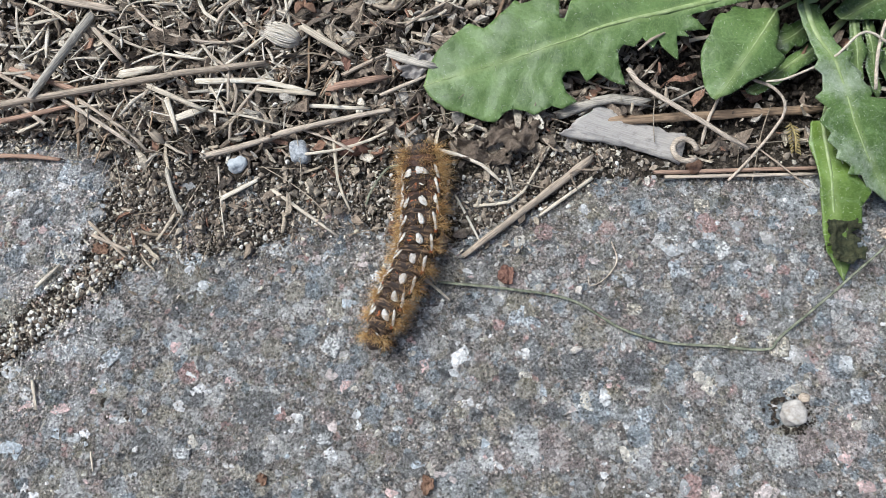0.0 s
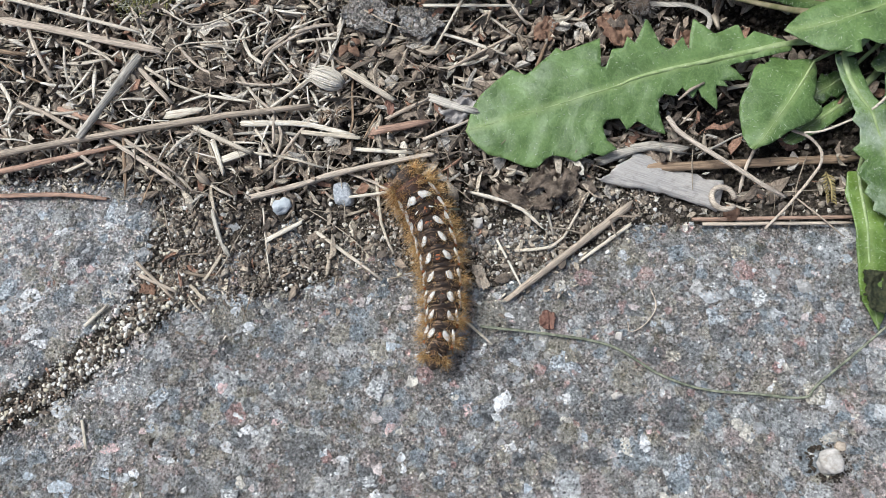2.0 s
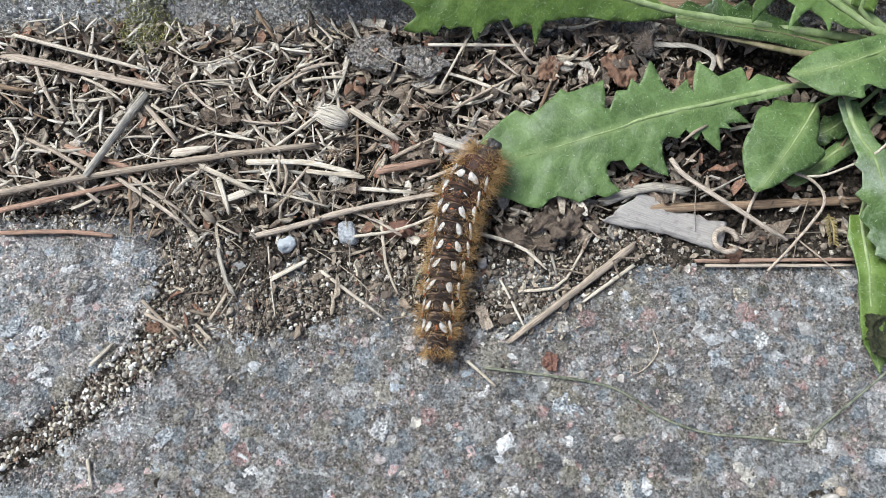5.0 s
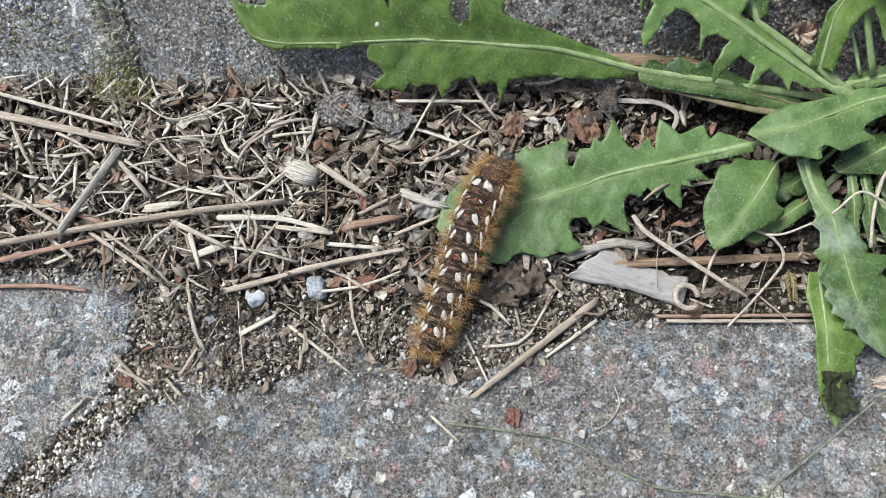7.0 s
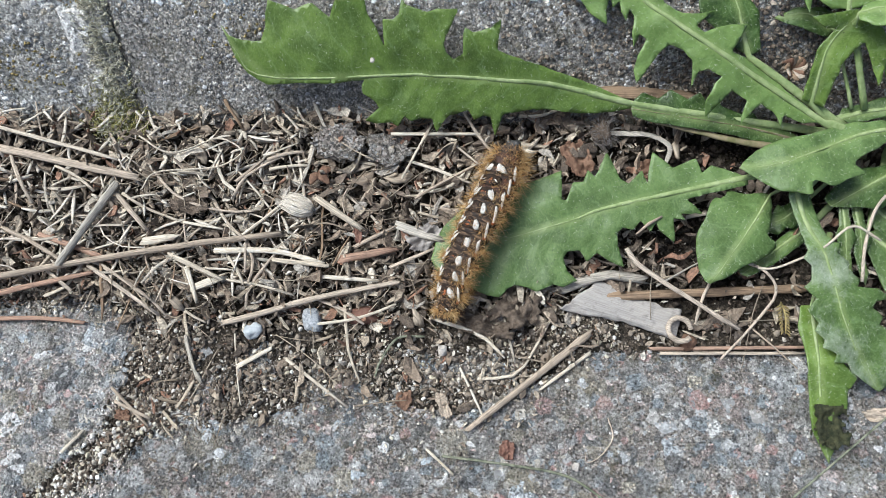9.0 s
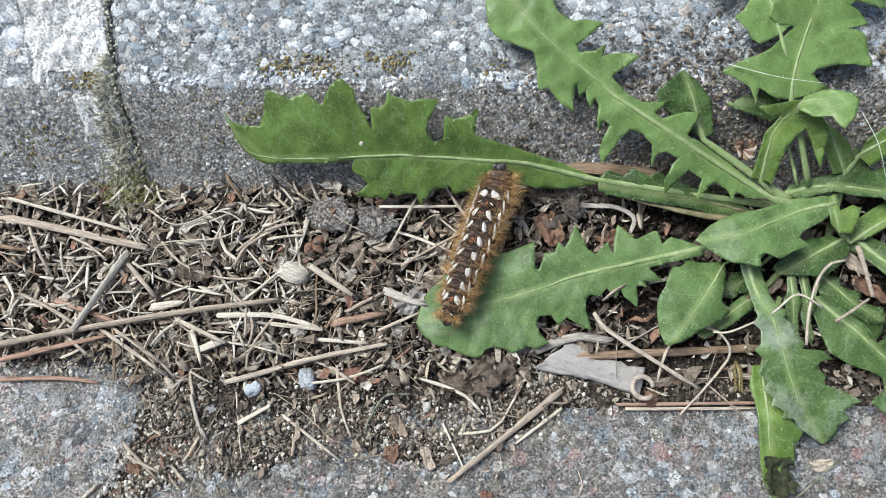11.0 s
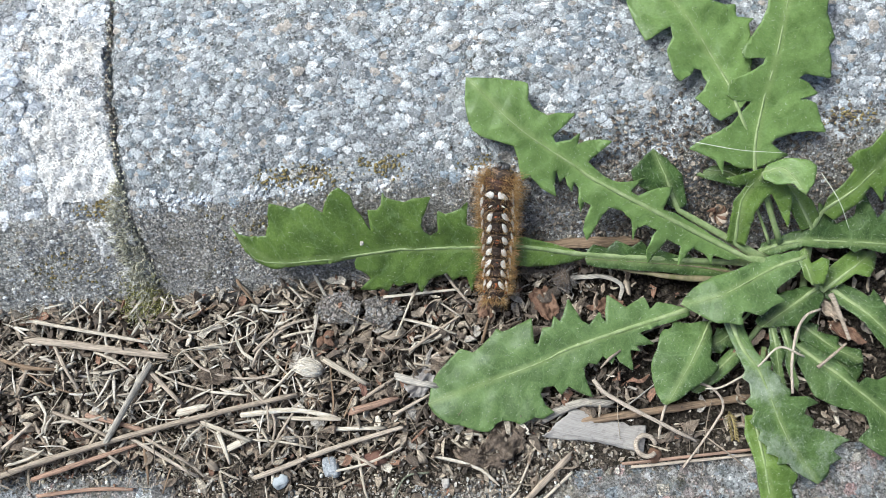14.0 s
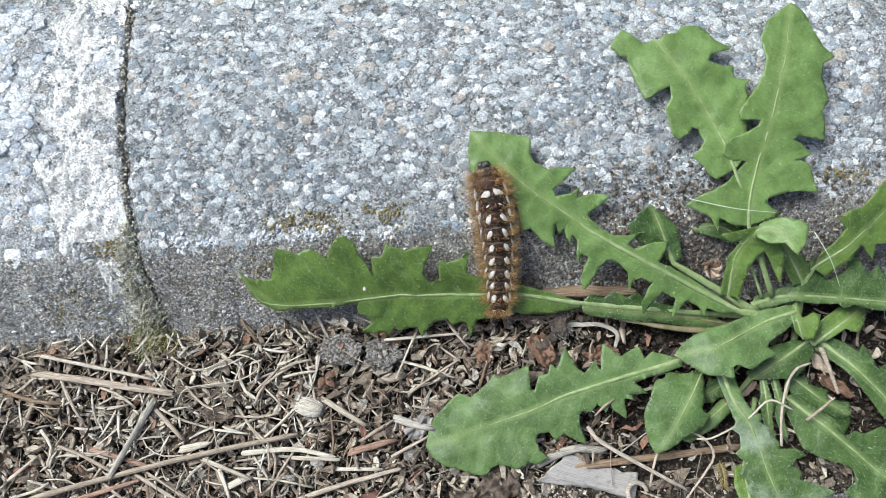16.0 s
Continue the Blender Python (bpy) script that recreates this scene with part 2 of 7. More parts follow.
LUMP = ((0.0, (0.46, 0.475, 0.47)), (0.14, (0.66, 0.65, 0.62)), (0.26, (0.27, 0.275, 0.27)), (0.38, (0.52, 0.445, 0.41)), (0.48, (0.38, 0.37, 0.345)), (0.6, (0.38, 0.425, 0.45)), (0.72, (0.50, 0.465, 0.385)), (0.82, (0.76, 0.76, 0.74)), (0.91, (0.58, 0.41, 0.375)), (0.95, (0.19, 0.20, 0.205)))
DULL = ((0.0, (0.408, 0.42, 0.416)), (0.14, (0.529, 0.523, 0.504)), (0.26, (0.256, 0.26, 0.256)), (0.38, (0.456, 0.396, 0.368)), (0.48, (0.344, 0.336, 0.316)), (0.6, (0.344, 0.38, 0.4)), (0.72, (0.44, 0.412, 0.348)), (0.82, (0.591, 0.591, 0.579)), (0.91, (0.504, 0.368, 0.34)), (0.95, (0.192, 0.2, 0.204)))
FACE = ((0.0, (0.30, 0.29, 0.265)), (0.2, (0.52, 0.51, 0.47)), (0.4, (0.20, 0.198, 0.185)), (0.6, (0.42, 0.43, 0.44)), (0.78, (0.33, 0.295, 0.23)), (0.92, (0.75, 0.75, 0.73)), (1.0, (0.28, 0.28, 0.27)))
LIME = ((0.0, (0.80, 0.785, 0.75)), (0.4, (0.90, 0.89, 0.86)), (0.7, (0.58, 0.55, 0.50)), (1.0, (0.84, 0.83, 0.79)))
EARTH = ((0.0, (0.03, 0.026, 0.02)), (0.3, (0.085, 0.07, 0.052)), (0.6, (0.045, 0.038, 0.03)), (0.88, (0.17, 0.14, 0.11)), (1.0, (0.34, 0.30, 0.24)))
COARSE = ((1.5, 0.5, 0.8), (0.9, 0.5, 0.85), (0.55, 0.5, 0.85), (0.33, 0.45, 0.85), (0.2, 0.28, 0.8))
PACKED = ((1.9, 0.75, 0.8), (1.1, 0.65, 0.85), (0.62, 0.5, 0.85), (0.36, 0.3, 0.85))
SANDY = ((2.2, 0.6, 0.7), (1.2, 0.4, 0.7), (0.6, 0.16, 0.6))
slab_concrete = concrete("slab_concrete", (0.335, 0.308, 0.278), LUMP, COARSE, 0.3, 0.42, 1.8, 0.55, fleck=0.3, sharp=0.8, cloud=0.5)
slab_sand = concrete("slab_sand", (0.405, 0.37, 0.328), LUMP, COARSE, 0.3, 0.42, 0.6, 0.55, fleck=0.2, sharp=0.5, cloud=0.4, grit_by=0.5)
# Left slab's copy of the concrete, tint raised for the brighter light there.
slab_lit = concrete("lit_slab_concrete", (0.66, 0.61, 0.565), LUMP, COARSE, 0.3, 0.42, 1.8, 0.5, fleck=0.3, sharp=0.8, cloud=0.5)
slab_lit_sand = concrete("lit_slab_sand", (0.80, 0.74, 0.685), LUMP, COARSE, 0.3, 0.42, 0.6, 0.5, fleck=0.2, sharp=0.5, cloud=0.4, grit_by=0.5)
kerb_concrete = concrete("kerb_concrete", (0.47, 0.477, 0.473), PALE, PACKED, 0.4, 0.4, 1.2, 0.4)
kerb_sand = concrete("kerb_sand", (0.56, 0.57, 0.565), PALE, PACKED, 0.4, 0.4, 0.5, 0.35, sharp=0.5, grit_by=0.5)
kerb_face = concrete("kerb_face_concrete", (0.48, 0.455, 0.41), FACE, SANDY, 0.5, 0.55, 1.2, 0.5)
bloom_concrete = concrete("bloomed_concrete", (0.60, 0.60, 0.585), BLOOM, PACKED, 0.3, 0.3, 1.2, 0.4)
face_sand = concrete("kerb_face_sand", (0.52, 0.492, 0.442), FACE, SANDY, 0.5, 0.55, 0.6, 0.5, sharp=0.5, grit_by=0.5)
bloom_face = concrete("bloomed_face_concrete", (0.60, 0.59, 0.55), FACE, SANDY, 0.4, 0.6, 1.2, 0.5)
lime_white = concrete("lime_crust", (0.80, 0.785, 0.75), LIME, ((1.2, 0.3, 0.5), (0.5, 0.4, 0.6)), 0.4, 0.4, 0.5, 0.3, 0.6, 0.5, 0.4, moss_tint=(0.34, 0.29, 0.20))
slab_stone_one, slab_stone_all = pebbles("slab_aggregate", "object", *DULL, dust=0.7), pebbles("slab_aggregate_small", "island", *DULL, dust=0.7)
kerb_stone_one, kerb_stone_all = pebbles("kerb_aggregate", "object", *PALE), pebbles("kerb_aggregate_small", "island", *PALE)
grit_all = pebbles("grit", "island", *GRIT, dust=0.15, fleck=0.15)
soil_dark = concrete("soil", (0.125, 0.102, 0.078), EARTH, COARSE, 0.4, 0.2, 2.0, 0.6, fleck=0.0)
crumb_all = pebbles("soil_crumbs", "island", (0.0, (0.072, 0.057, 0.044)), (0.2, (0.169, 0.138, 0.104)), (0.45, (0.101, 0.082, 0.062)), (0.62, (0.260, 0.218, 0.166)), (0.8, (0.143, 0.114, 0.083)), (0.92, (0.390, 0.338, 0.267)), rough=0.95, dust=0.3)
straw_tan = plant_litter("straw", (0.34, 0.272, 0.20), (0.53, 0.455, 0.365))
straw_pale = plant_litter("pale_straw", (0.46, 0.395, 0.30), (0.68, 0.62, 0.505))
straw_red = plant_litter("reddish_straw", (0.31, 0.19, 0.13), (0.43, 0.30, 0.22))
wood_brown = plant_litter("brown_stalk", (0.19, 0.13, 0.08), (0.32, 0.23, 0.15))
wood_grey = plant_litter("weathered_stalk", (0.30, 0.265, 0.21), (0.47, 0.435, 0.37))
chaff_pale = plant_litter("straw_chaff", (0.40, 0.345, 0.265), (0.72, 0.67, 0.57), "island")
fibre_all = plant_litter("litter_fibres", (0.16, 0.124, 0.086), (0.50, 0.43, 0.325), "island")
chip_all = pebbles("litter_chips", "island", (0.0, (0.11, 0.087, 0.066)), (0.14, (0.25, 0.195, 0.142)), (0.28, (0.17, 0.134, 0.10)), (0.44, (0.36, 0.30, 0.225)), (0.54, (0.26, 0.15, 0.098)), (0.60, (0.36, 0.33, 0.28)), (0.70, (0.21, 0.166, 0.122)), (0.86, (0.46, 0.40, 0.305)), (0.96, (0.58, 0.52, 0.42)), rough=0.85, dust=0.15)
# Near-black crumbs: dark soil in the joint, a stand-in for shade elsewhere.
shade_soil_all = pebbles("shade_soil", "island", (0.0, (0.022, 0.017, 0.012)), (0.3, (0.055, 0.042, 0.03)), (0.6, (0.034, 0.026, 0.019)), (0.85, (0.10, 0.08, 0.058)), rough=0.95, dust=0.08)
chip_one = plant_litter("dry_scrap", (0.18, 0.137, 0.098), (0.46, 0.395, 0.305))
gravel_all = pebbles("soil_gravel", "island", (0.0, (0.108, 0.090, 0.067)), (0.16, (0.240, 0.204, 0.156)), (0.34, (0.144, 0.120, 0.094)), (0.5, (0.348, 0.312, 0.252)), (0.66, (0.204, 0.168, 0.126)), (0.78, (0.456, 0.420, 0.360)), (0.90, (0.300, 0.246, 0.180)), (0.95, (0.672, 0.612, 0.504)), rough=0.9, dust=0.35)
dead_brown = mottled("dead_leaf", (0.10, 0.076, 0.056), (0.27, 0.215, 0.165), 0.9, 0.85, 0.8)
dead_grey = mottled("grey_dead_leaf", (0.20, 0.18, 0.165), (0.45, 0.42, 0.385), 0.35, 0.7, 0.25)
rust_brown = mottled("rust_brown_husk", (0.12, 0.065, 0.042), (0.28, 0.175, 0.115), 0.7, 0.75, 0.3)
moss_green = mottled("moss", (0.42, 0.40, 0.29), (0.70, 0.68, 0.55), 1.6, 0.95, 0.03)
moss_olive = mottled("olive_moss", (0.22, 0.21, 0.07), (0.42, 0.40, 0.17), 1.6, 0.95, 0.03)
lichen_ochre = mottled("ochre_lichen", (0.20, 0.155, 0.06), (0.34, 0.28, 0.13), 1.2, 0.95, 0.05)
white_stone = mottled("white_stone", (0.36, 0.32, 0.27), (0.66, 0.63, 0.58), 0.9, 0.7, 0.2)
blue_stone = mottled("blue_grey_stone", (0.40, 0.44, 0.455), (0.60, 0.63, 0.64), 0.7, 0.8, 0.2)
speckled_stone = mottled("speckled_stone", (0.22, 0.24, 0.26), (0.66, 0.68, 0.69), 1.8, 0.8, 0.3)
red_stone = mottled("red_brown_stone", (0.15, 0.075, 0.055), (0.26, 0.15, 0.11), 0.8, 0.8, 0.3)
green_cool = leaf_green("leaf_cool_green", (0.092, 0.162, 0.042), (0.142, 0.228, 0.068), 0.48)
green_warm = leaf_green("leaf_bright_green", (0.090, 0.158, 0.021), (0.143, 0.228, 0.038), 0.42)
green_mildew = leaf_green("leaf_mildewed_green", (0.075, 0.14, 0.03), (0.12, 0.20, 0.05), 0.55, 0.6)
green_light = leaf_green("leaf_light_green", (0.138, 0.232, 0.052), (0.19, 0.298, 0.082), 0.42)
# Mid, dull and deep greens: leaf green darkened for the shade in the rosette.
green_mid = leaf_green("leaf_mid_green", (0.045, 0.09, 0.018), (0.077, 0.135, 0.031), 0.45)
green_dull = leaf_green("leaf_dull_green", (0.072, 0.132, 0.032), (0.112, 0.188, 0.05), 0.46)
green_shaded = leaf_green("leaf_shaded_green", (0.034, 0.072, 0.012), (0.06, 0.115, 0.022), 0.42)
rib_green = mottled("midrib", (0.21, 0.29, 0.10), (0.38, 0.45, 0.22), 0.6, 0.5, 0.1, 0.4)
rib_red = mottled("reddish_petiole", (0.13, 0.13, 0.05), (0.33, 0.27, 0.17), 0.4, 0.5, 0.1, 0.4)
bristle_white = mottled("leaf_bristles", (0.55, 0.60, 0.45), (0.75, 0.78, 0.66), 1.0, 0.6, 0.02)
blade_green = mottled("grass_blade", (0.075, 0.085, 0.055), (0.30, 0.31, 0.22), 0.9, 0.55, 0.1)
skin_brown = banded("caterpillar_skin", (0.03, 0.02, 0.015), (0.30, 0.195, 0.115))
skin_rust = banded("caterpillar_rust", (0.045, 0.024, 0.017), (0.22, 0.10, 0.05))
head_black = mottled("caterpillar_head", (0.012, 0.012, 0.012), (0.10, 0.095, 0.09), 1.4, 0.35, 0.1, 0.5)
saddle_dark = mottled("saddle_mark", (0.008, 0.006, 0.005), (0.06, 0.036, 0.022), 1.6, 0.75, 0.1)
spot_white = mottled("white_marking", (0.60, 0.57, 0.50), (0.86, 0.84, 0.80), 2.2, 0.85, 0.25)
wart_red = mottled("red_wart", (0.26, 0.07, 0.025), (0.42, 0.15, 0.05), 1.5, 0.5, 0.08)
hair_gold = pebbles("golden_hair", "island", (0.0, (0.40, 0.21, 0.065)), (0.22, (0.56, 0.35, 0.13)), (0.5, (0.72, 0.53, 0.28)), (0.68, (0.48, 0.27, 0.085)), (0.86, (0.17, 0.095, 0.04)), rough=0.45, dust=0.0, fleck=0)
hair_gold.node_tree.nodes["Principled BSDF"].inputs["Specular IOR Level"].default_value = 0.5


# ---- building ----
def mesh_of(name, verts, faces, smooth=True):
    """A mesh from millimetres."""
    me = bpy.data.meshes.new(name)
    me.from_pydata([(x * MM, y * MM, z * MM) for x, y, z in verts], [], faces)
    me.update()
    if smooth:
        me.polygons.foreach_set("use_smooth", [True] * len(me.polygons))
    return me


def part(name, me, mat, parent=None, label="", kind="", place=None):
    ob = new(name, me)
    if mat and not me.materials:
        me.materials.append(mat)
    if parent:
        ob.parent = parent
    if place is not None:
        ob.matrix_basis = place
    return tagged(ob, label, kind=kind)


def spot(x, y, z, rx=0, ry=0, rz=0):
    return pose(x * MM, y * MM, z * MM, rx, ry, rz)


def wobble(x, y, z, scale, octaves=3):
    return noise.fractal(Vector((x * scale, y * scale, z * scale)), 1.0, 2.0, octaves)


def interp(x, xs, ys):
    return float(np.interp(x, xs, ys))


SOIL_EDGE_X = (-130, -60, -52, -47, -45, -42, -26, -13, 4, 15, 26, 60, 130)
SOIL_EDGE_Y = (52, 52, 49.5, 44, 31, 29, 33, 35.6, 33, 37.5, 43, 43.5, 44)
KERB_Y = (81.5, 84, 89, 93, 96, 98.5, 104, 109, 117, 125, 135, 160, 260)
KERB_Z = (4.0, 6.9, 12.6, 17.0, 19.4, 20.5, 22.3, 24.5, 27.4, 28.7, 29.3, 29.7, 30)


def slab_joint(y):
    """Where the slanting joint between the two slabs runs."""
    return interp(y, (-45, 8, 13, 17, 21, 26, 32, 38), (-150, -76, -69, -62, -57.6, -52.2, -46.5, -45.5))


def soil_height(x, y):
    inside = y - interp(x, SOIL_EDGE_X, SOIL_EDGE_Y)
    mound = interp(y, (30, 44, 48, 51, 60, 74, 82, 90), (0.0, 0.1, 0.25, 0.8, 2.0, 3.8, 5.2, 6.0))
    rough = 0.9 * wobble(x, y, 0, 0.16) + 0.35 * wobble(x, y, 5, 0.6)
    if y < 50:
        inside = max(inside, 1.9 - 0.7 * abs(x - slab_joint(y)))
        mound = min(mound, 0.12 if y > interp(x, SOIL_EDGE_X, SOIL_EDGE_Y) else -0.25)
    return mound + rough * min(1, max(0.25, inside / 10)) - 2.2 * min(1, max(0, -0.1 - inside / 2.0))


def kerb_height(y):
    return interp(y, KERB_Y, KERB_Z)


def ground(x, y):
    if y > 82.5:
        return kerb_height(y)
    return max(0.0 if y < 44 or x < -54 and y < 51 else -9, soil_height(x, y))


def blob(r, squash=0.7, rough=0.25, level=1, seed=0, chop=0.0):
    """An uneven stone: verts and faces round the origin, with radius r."""
    bm = bmesh.new()
    bmesh.ops.create_icosphere(bm, subdivisions=level, radius=1)
    out = []
    for v in bm.verts:
        k = 1 + rough * wobble(v.co.x + 9 * seed, v.co.y, v.co.z - 5 * seed, 0.9, 2)
        c = v.co * k
        if chop:
            c = Vector([max(-1 + chop, min(1 - chop, a)) for a in c])
        out.append((c.x * r, c.y * r, c.z * r * squash))
    faces = [[v.index for v in f.verts] for f in bm.faces]
    bm.free()
    return out, faces


def chip_stone(seed, level=1):
    """A broken angular stone of about unit radius."""
    r = random.Random(seed)
    planes = [(Vector((r.gauss(0, 1), r.gauss(0, 1), r.gauss(0, 1))).normalized(), r.uniform(0.55, 0.9)) for _ in range(9)]
    v, f = blob(1, 1, 0.3, level, seed)
    out = []
    for c in v:
        c = Vector(c)
        for n, d in planes:
            k = c.dot(n)
            if k > d:
                c -= n * (k - d)
        out.append(tuple(c * 1.2))
    return out, f


BLOBS = [chip_stone(k) for k in range(20)]
LUMPS = [blob(1, 1, 0.8, 0, k + 30) for k in range(10)]
CLODS = [blob(1, 1, 1.5, 1, k + 90) for k in range(14)]
GRAINS = [chip_stone(k + 140) for k in range(12)]


class Pile:
    """Many loose bits gathered into one mesh."""

    def __init__(self):
        self.v, self.f = [], []

    def add(self, shape, m):
        n = len(self.v)
        self.v += [tuple(m @ Vector(c)) for c in shape[0]]
        self.f += [[i + n for i in face] for face in shape[1]]

    def make(self, name, mat, parent=None, smooth=True, label="", category=""):
        ob = part(name, mesh_of(name, self.v, self.f, smooth), mat, parent, kind="stuff")
        return tagged(ob, label, category)


def turned(x, y, z, sx=1, sy=1, sz=1, rx=0, ry=0, rz=0):
    """A pose in millimetres with a scale."""
    return Matrix.LocRotScale((x, y, z), Euler([radians(a) for a in (rx, ry, rz)]), (sx, sy, sz))


def tube(points, widths, flat=0.6, sides=7, ragged=0.0, seed=0):
    """A bent, tapering stalk along points (mm), closed at both ends; flat: its height over its width."""
    pts = [Vector(p) for p in points]
    v, f = [], []
    for i, p in enumerate(pts):
        d = (pts[min(i + 1, len(pts) - 1)] - pts[max(i - 1, 0)]).normalized()
        side = Vector((-d.y, d.x, 0))
        side = side.normalized() if side.length > 1e-4 else Vector((1, 0, 0))
        up = d.cross(side) * -1
        for k in range(sides):
            a = 2 * math.pi * k / sides
            w = widths[i] / 2 * (1 + ragged * wobble(i * 1.7, k * 2.1, seed, 0.7, 2))
            v.append(tuple(p + side * math.cos(a) * w - up * -math.sin(a) * w * flat))
    for i in range(len(pts) - 1):
        for k in range(sides):
            a, b = i * sides + k, i * sides + (k + 1) % sides
            f.append([a, b, b + sides, a + sides])
    f.append(list(range(sides))[::-1])
    f.append([(len(pts) - 1) * sides + k for k in range(sides)])
    return v, f


def curve_through(points, n):
    """n points on a smooth line through the given ones."""
    p = [Vector(q) for q in points]
    if len(p) == 2:
        return [p[0].lerp(p[1], i / (n - 1)) for i in range(n)]
    p = [2 * p[0] - p[1]] + p + [2 * p[-1] - p[-2]]
    out = []
    for i in range(n):
        s = i / (n - 1) * (len(p) - 3)
        k = min(int(s), len(p) - 4)
        t = s - k
        a, b, c, d = p[k:k + 4]
        out.append(0.5 * ((2 * b) + (c - a) * t + (2 * a - 5 * b + 4 * c - d) * t * t + (3 * b - a - 3 * c + d) * t ** 3))
    return out


# ---- paving, kerb and soil ----
def inside_of(poly, x, y):
    hit = False
    for (ax, ay), (bx, by) in zip(poly, poly[1:] + poly[:1]):
        if (ay > y) != (by > y) and x < (bx - ax) * (y - ay) / (by - ay) + ax:
            hit = not hit
    return hit


def edge_distance(poly, x, y):
    best = 1e9
    for (ax, ay), (bx, by) in zip(poly, poly[1:] + poly[:1]):
        t = max(0, min(1, ((x - ax) * (bx - ax) + (y - ay) * (by - ay)) / ((bx - ax) ** 2 + (by - ay) ** 2)))
        best = min(best, math.hypot(x - ax - t * (bx - ax), y - ay - t * (by - ay)))
    return best


def slab(name, poly, window, mat):
    """A worn slab with an uneven top and rounded edges; window: the stretch with a fine top (x0, x1, y0, y1)."""
    from mathutils import geometry
    loop = []
    for (ax, ay), (bx, by) in zip(poly, poly[1:] + poly[:1]):
        n = max(2, int(math.hypot(bx - ax, by - ay) / (1.0 if abs(ax) < 100 and abs(bx) < 100 or by == 44.5 or by == 52.5 else 6)))
        for i in range(n):
            x, y = ax + (bx - ax) * i / n, ay + (by - ay) * i / n
            loop.append((x + 0.9 * wobble(x, y, 1, 0.3, 4), y + 0.9 * wobble(x, y, 8, 0.3, 4)))
    pts = [Vector(p) for p in loop]
    x0, x1, y0, y1 = window
    step = 0.95
    for i in range(int((x1 - x0) / step)):
        for j in range(int((y1 - y0) / step)):
            x, y = x0 + step * (i + 0.5 * (j % 2)), y0 + step * j
            if inside_of(loop, x, y) and edge_distance(poly, x, y) > 1.2:
                pts.append(Vector((x, y)))
    ring = [(i, (i + 1) % len(loop)) for i in range(len(loop))]
    vs, _, fs, *_ = geometry.delaunay_2d_cdt(pts, ring, [], 1, 1e-4)
    verts = []
    for v in vs:
        d = edge_distance(poly, v.x, v.y)
        drop = 0.6 * max(0, 1 - d / 3.5) ** 2
        verts.append((v.x, v.y, 0.3 * wobble(v.x, v.y, 2, 0.09) + 0.3 * wobble(v.x, v.y, 4, 0.45) - drop - 0.05))
    faces = [list(f) for f in fs]
    n = len(verts)
    verts += [(x, y, -35) for x, y, z in verts[:len(loop)]]
    faces += [[i, n + i, n + (i + 1) % len(loop), (i + 1) % len(loop)] for i in range(len(loop))]
    me = mesh_of(name, verts, faces)
    bm = bmesh.new()
    bm.from_mesh(me)
    bmesh.ops.recalc_face_normals(bm, faces=bm.faces)
    bm.to_mesh(me)
    bm.free()
    return part(name, me, mat)


RIGHT_SLAB = [(-38, 44.5), (600, 44.5), (600, -500), (-640, -500), (-148, -47), (-75.2, 6.4), (-68.2, 11.7), (-61.2, 16), (-56.8, 20.1), (-51.4, 25.1), (-45.5, 30.8), (-42, 38)]
LEFT_SLAB = [(-149, -40), (-640, -480), (-640, 52.5), (-58, 52.5), (-53, 50), (-49, 46), (-49.2, 38), (-49.4, 32.6), (-53.4, 27.2), (-58.6, 22), (-63, 18.1), (-69.8, 14.4), (-76.8, 9.7)]
slab_right = tagged(slab("paving_slab", RIGHT_SLAB, (-75, 85, -14, 46), slab_concrete), "weathered grey concrete paving slab with pinkish aggregate", "paving slab", "paving slabs", "structure")
slab_left = tagged(slab("paving_slab", LEFT_SLAB, (-95, -40, -10, 50), slab_lit), "weathered grey concrete paving slab beside a gritty joint", "paving slab", "paving slabs", "structure")


def joint_x(y):
    return interp(y, (78, 88, 100, 120, 137, 260), (-52.0, -51.6, -53.3, -53.6, -53.1, -53.0)) + 0.6 * wobble(y, 3, 0, 0.3, 4)


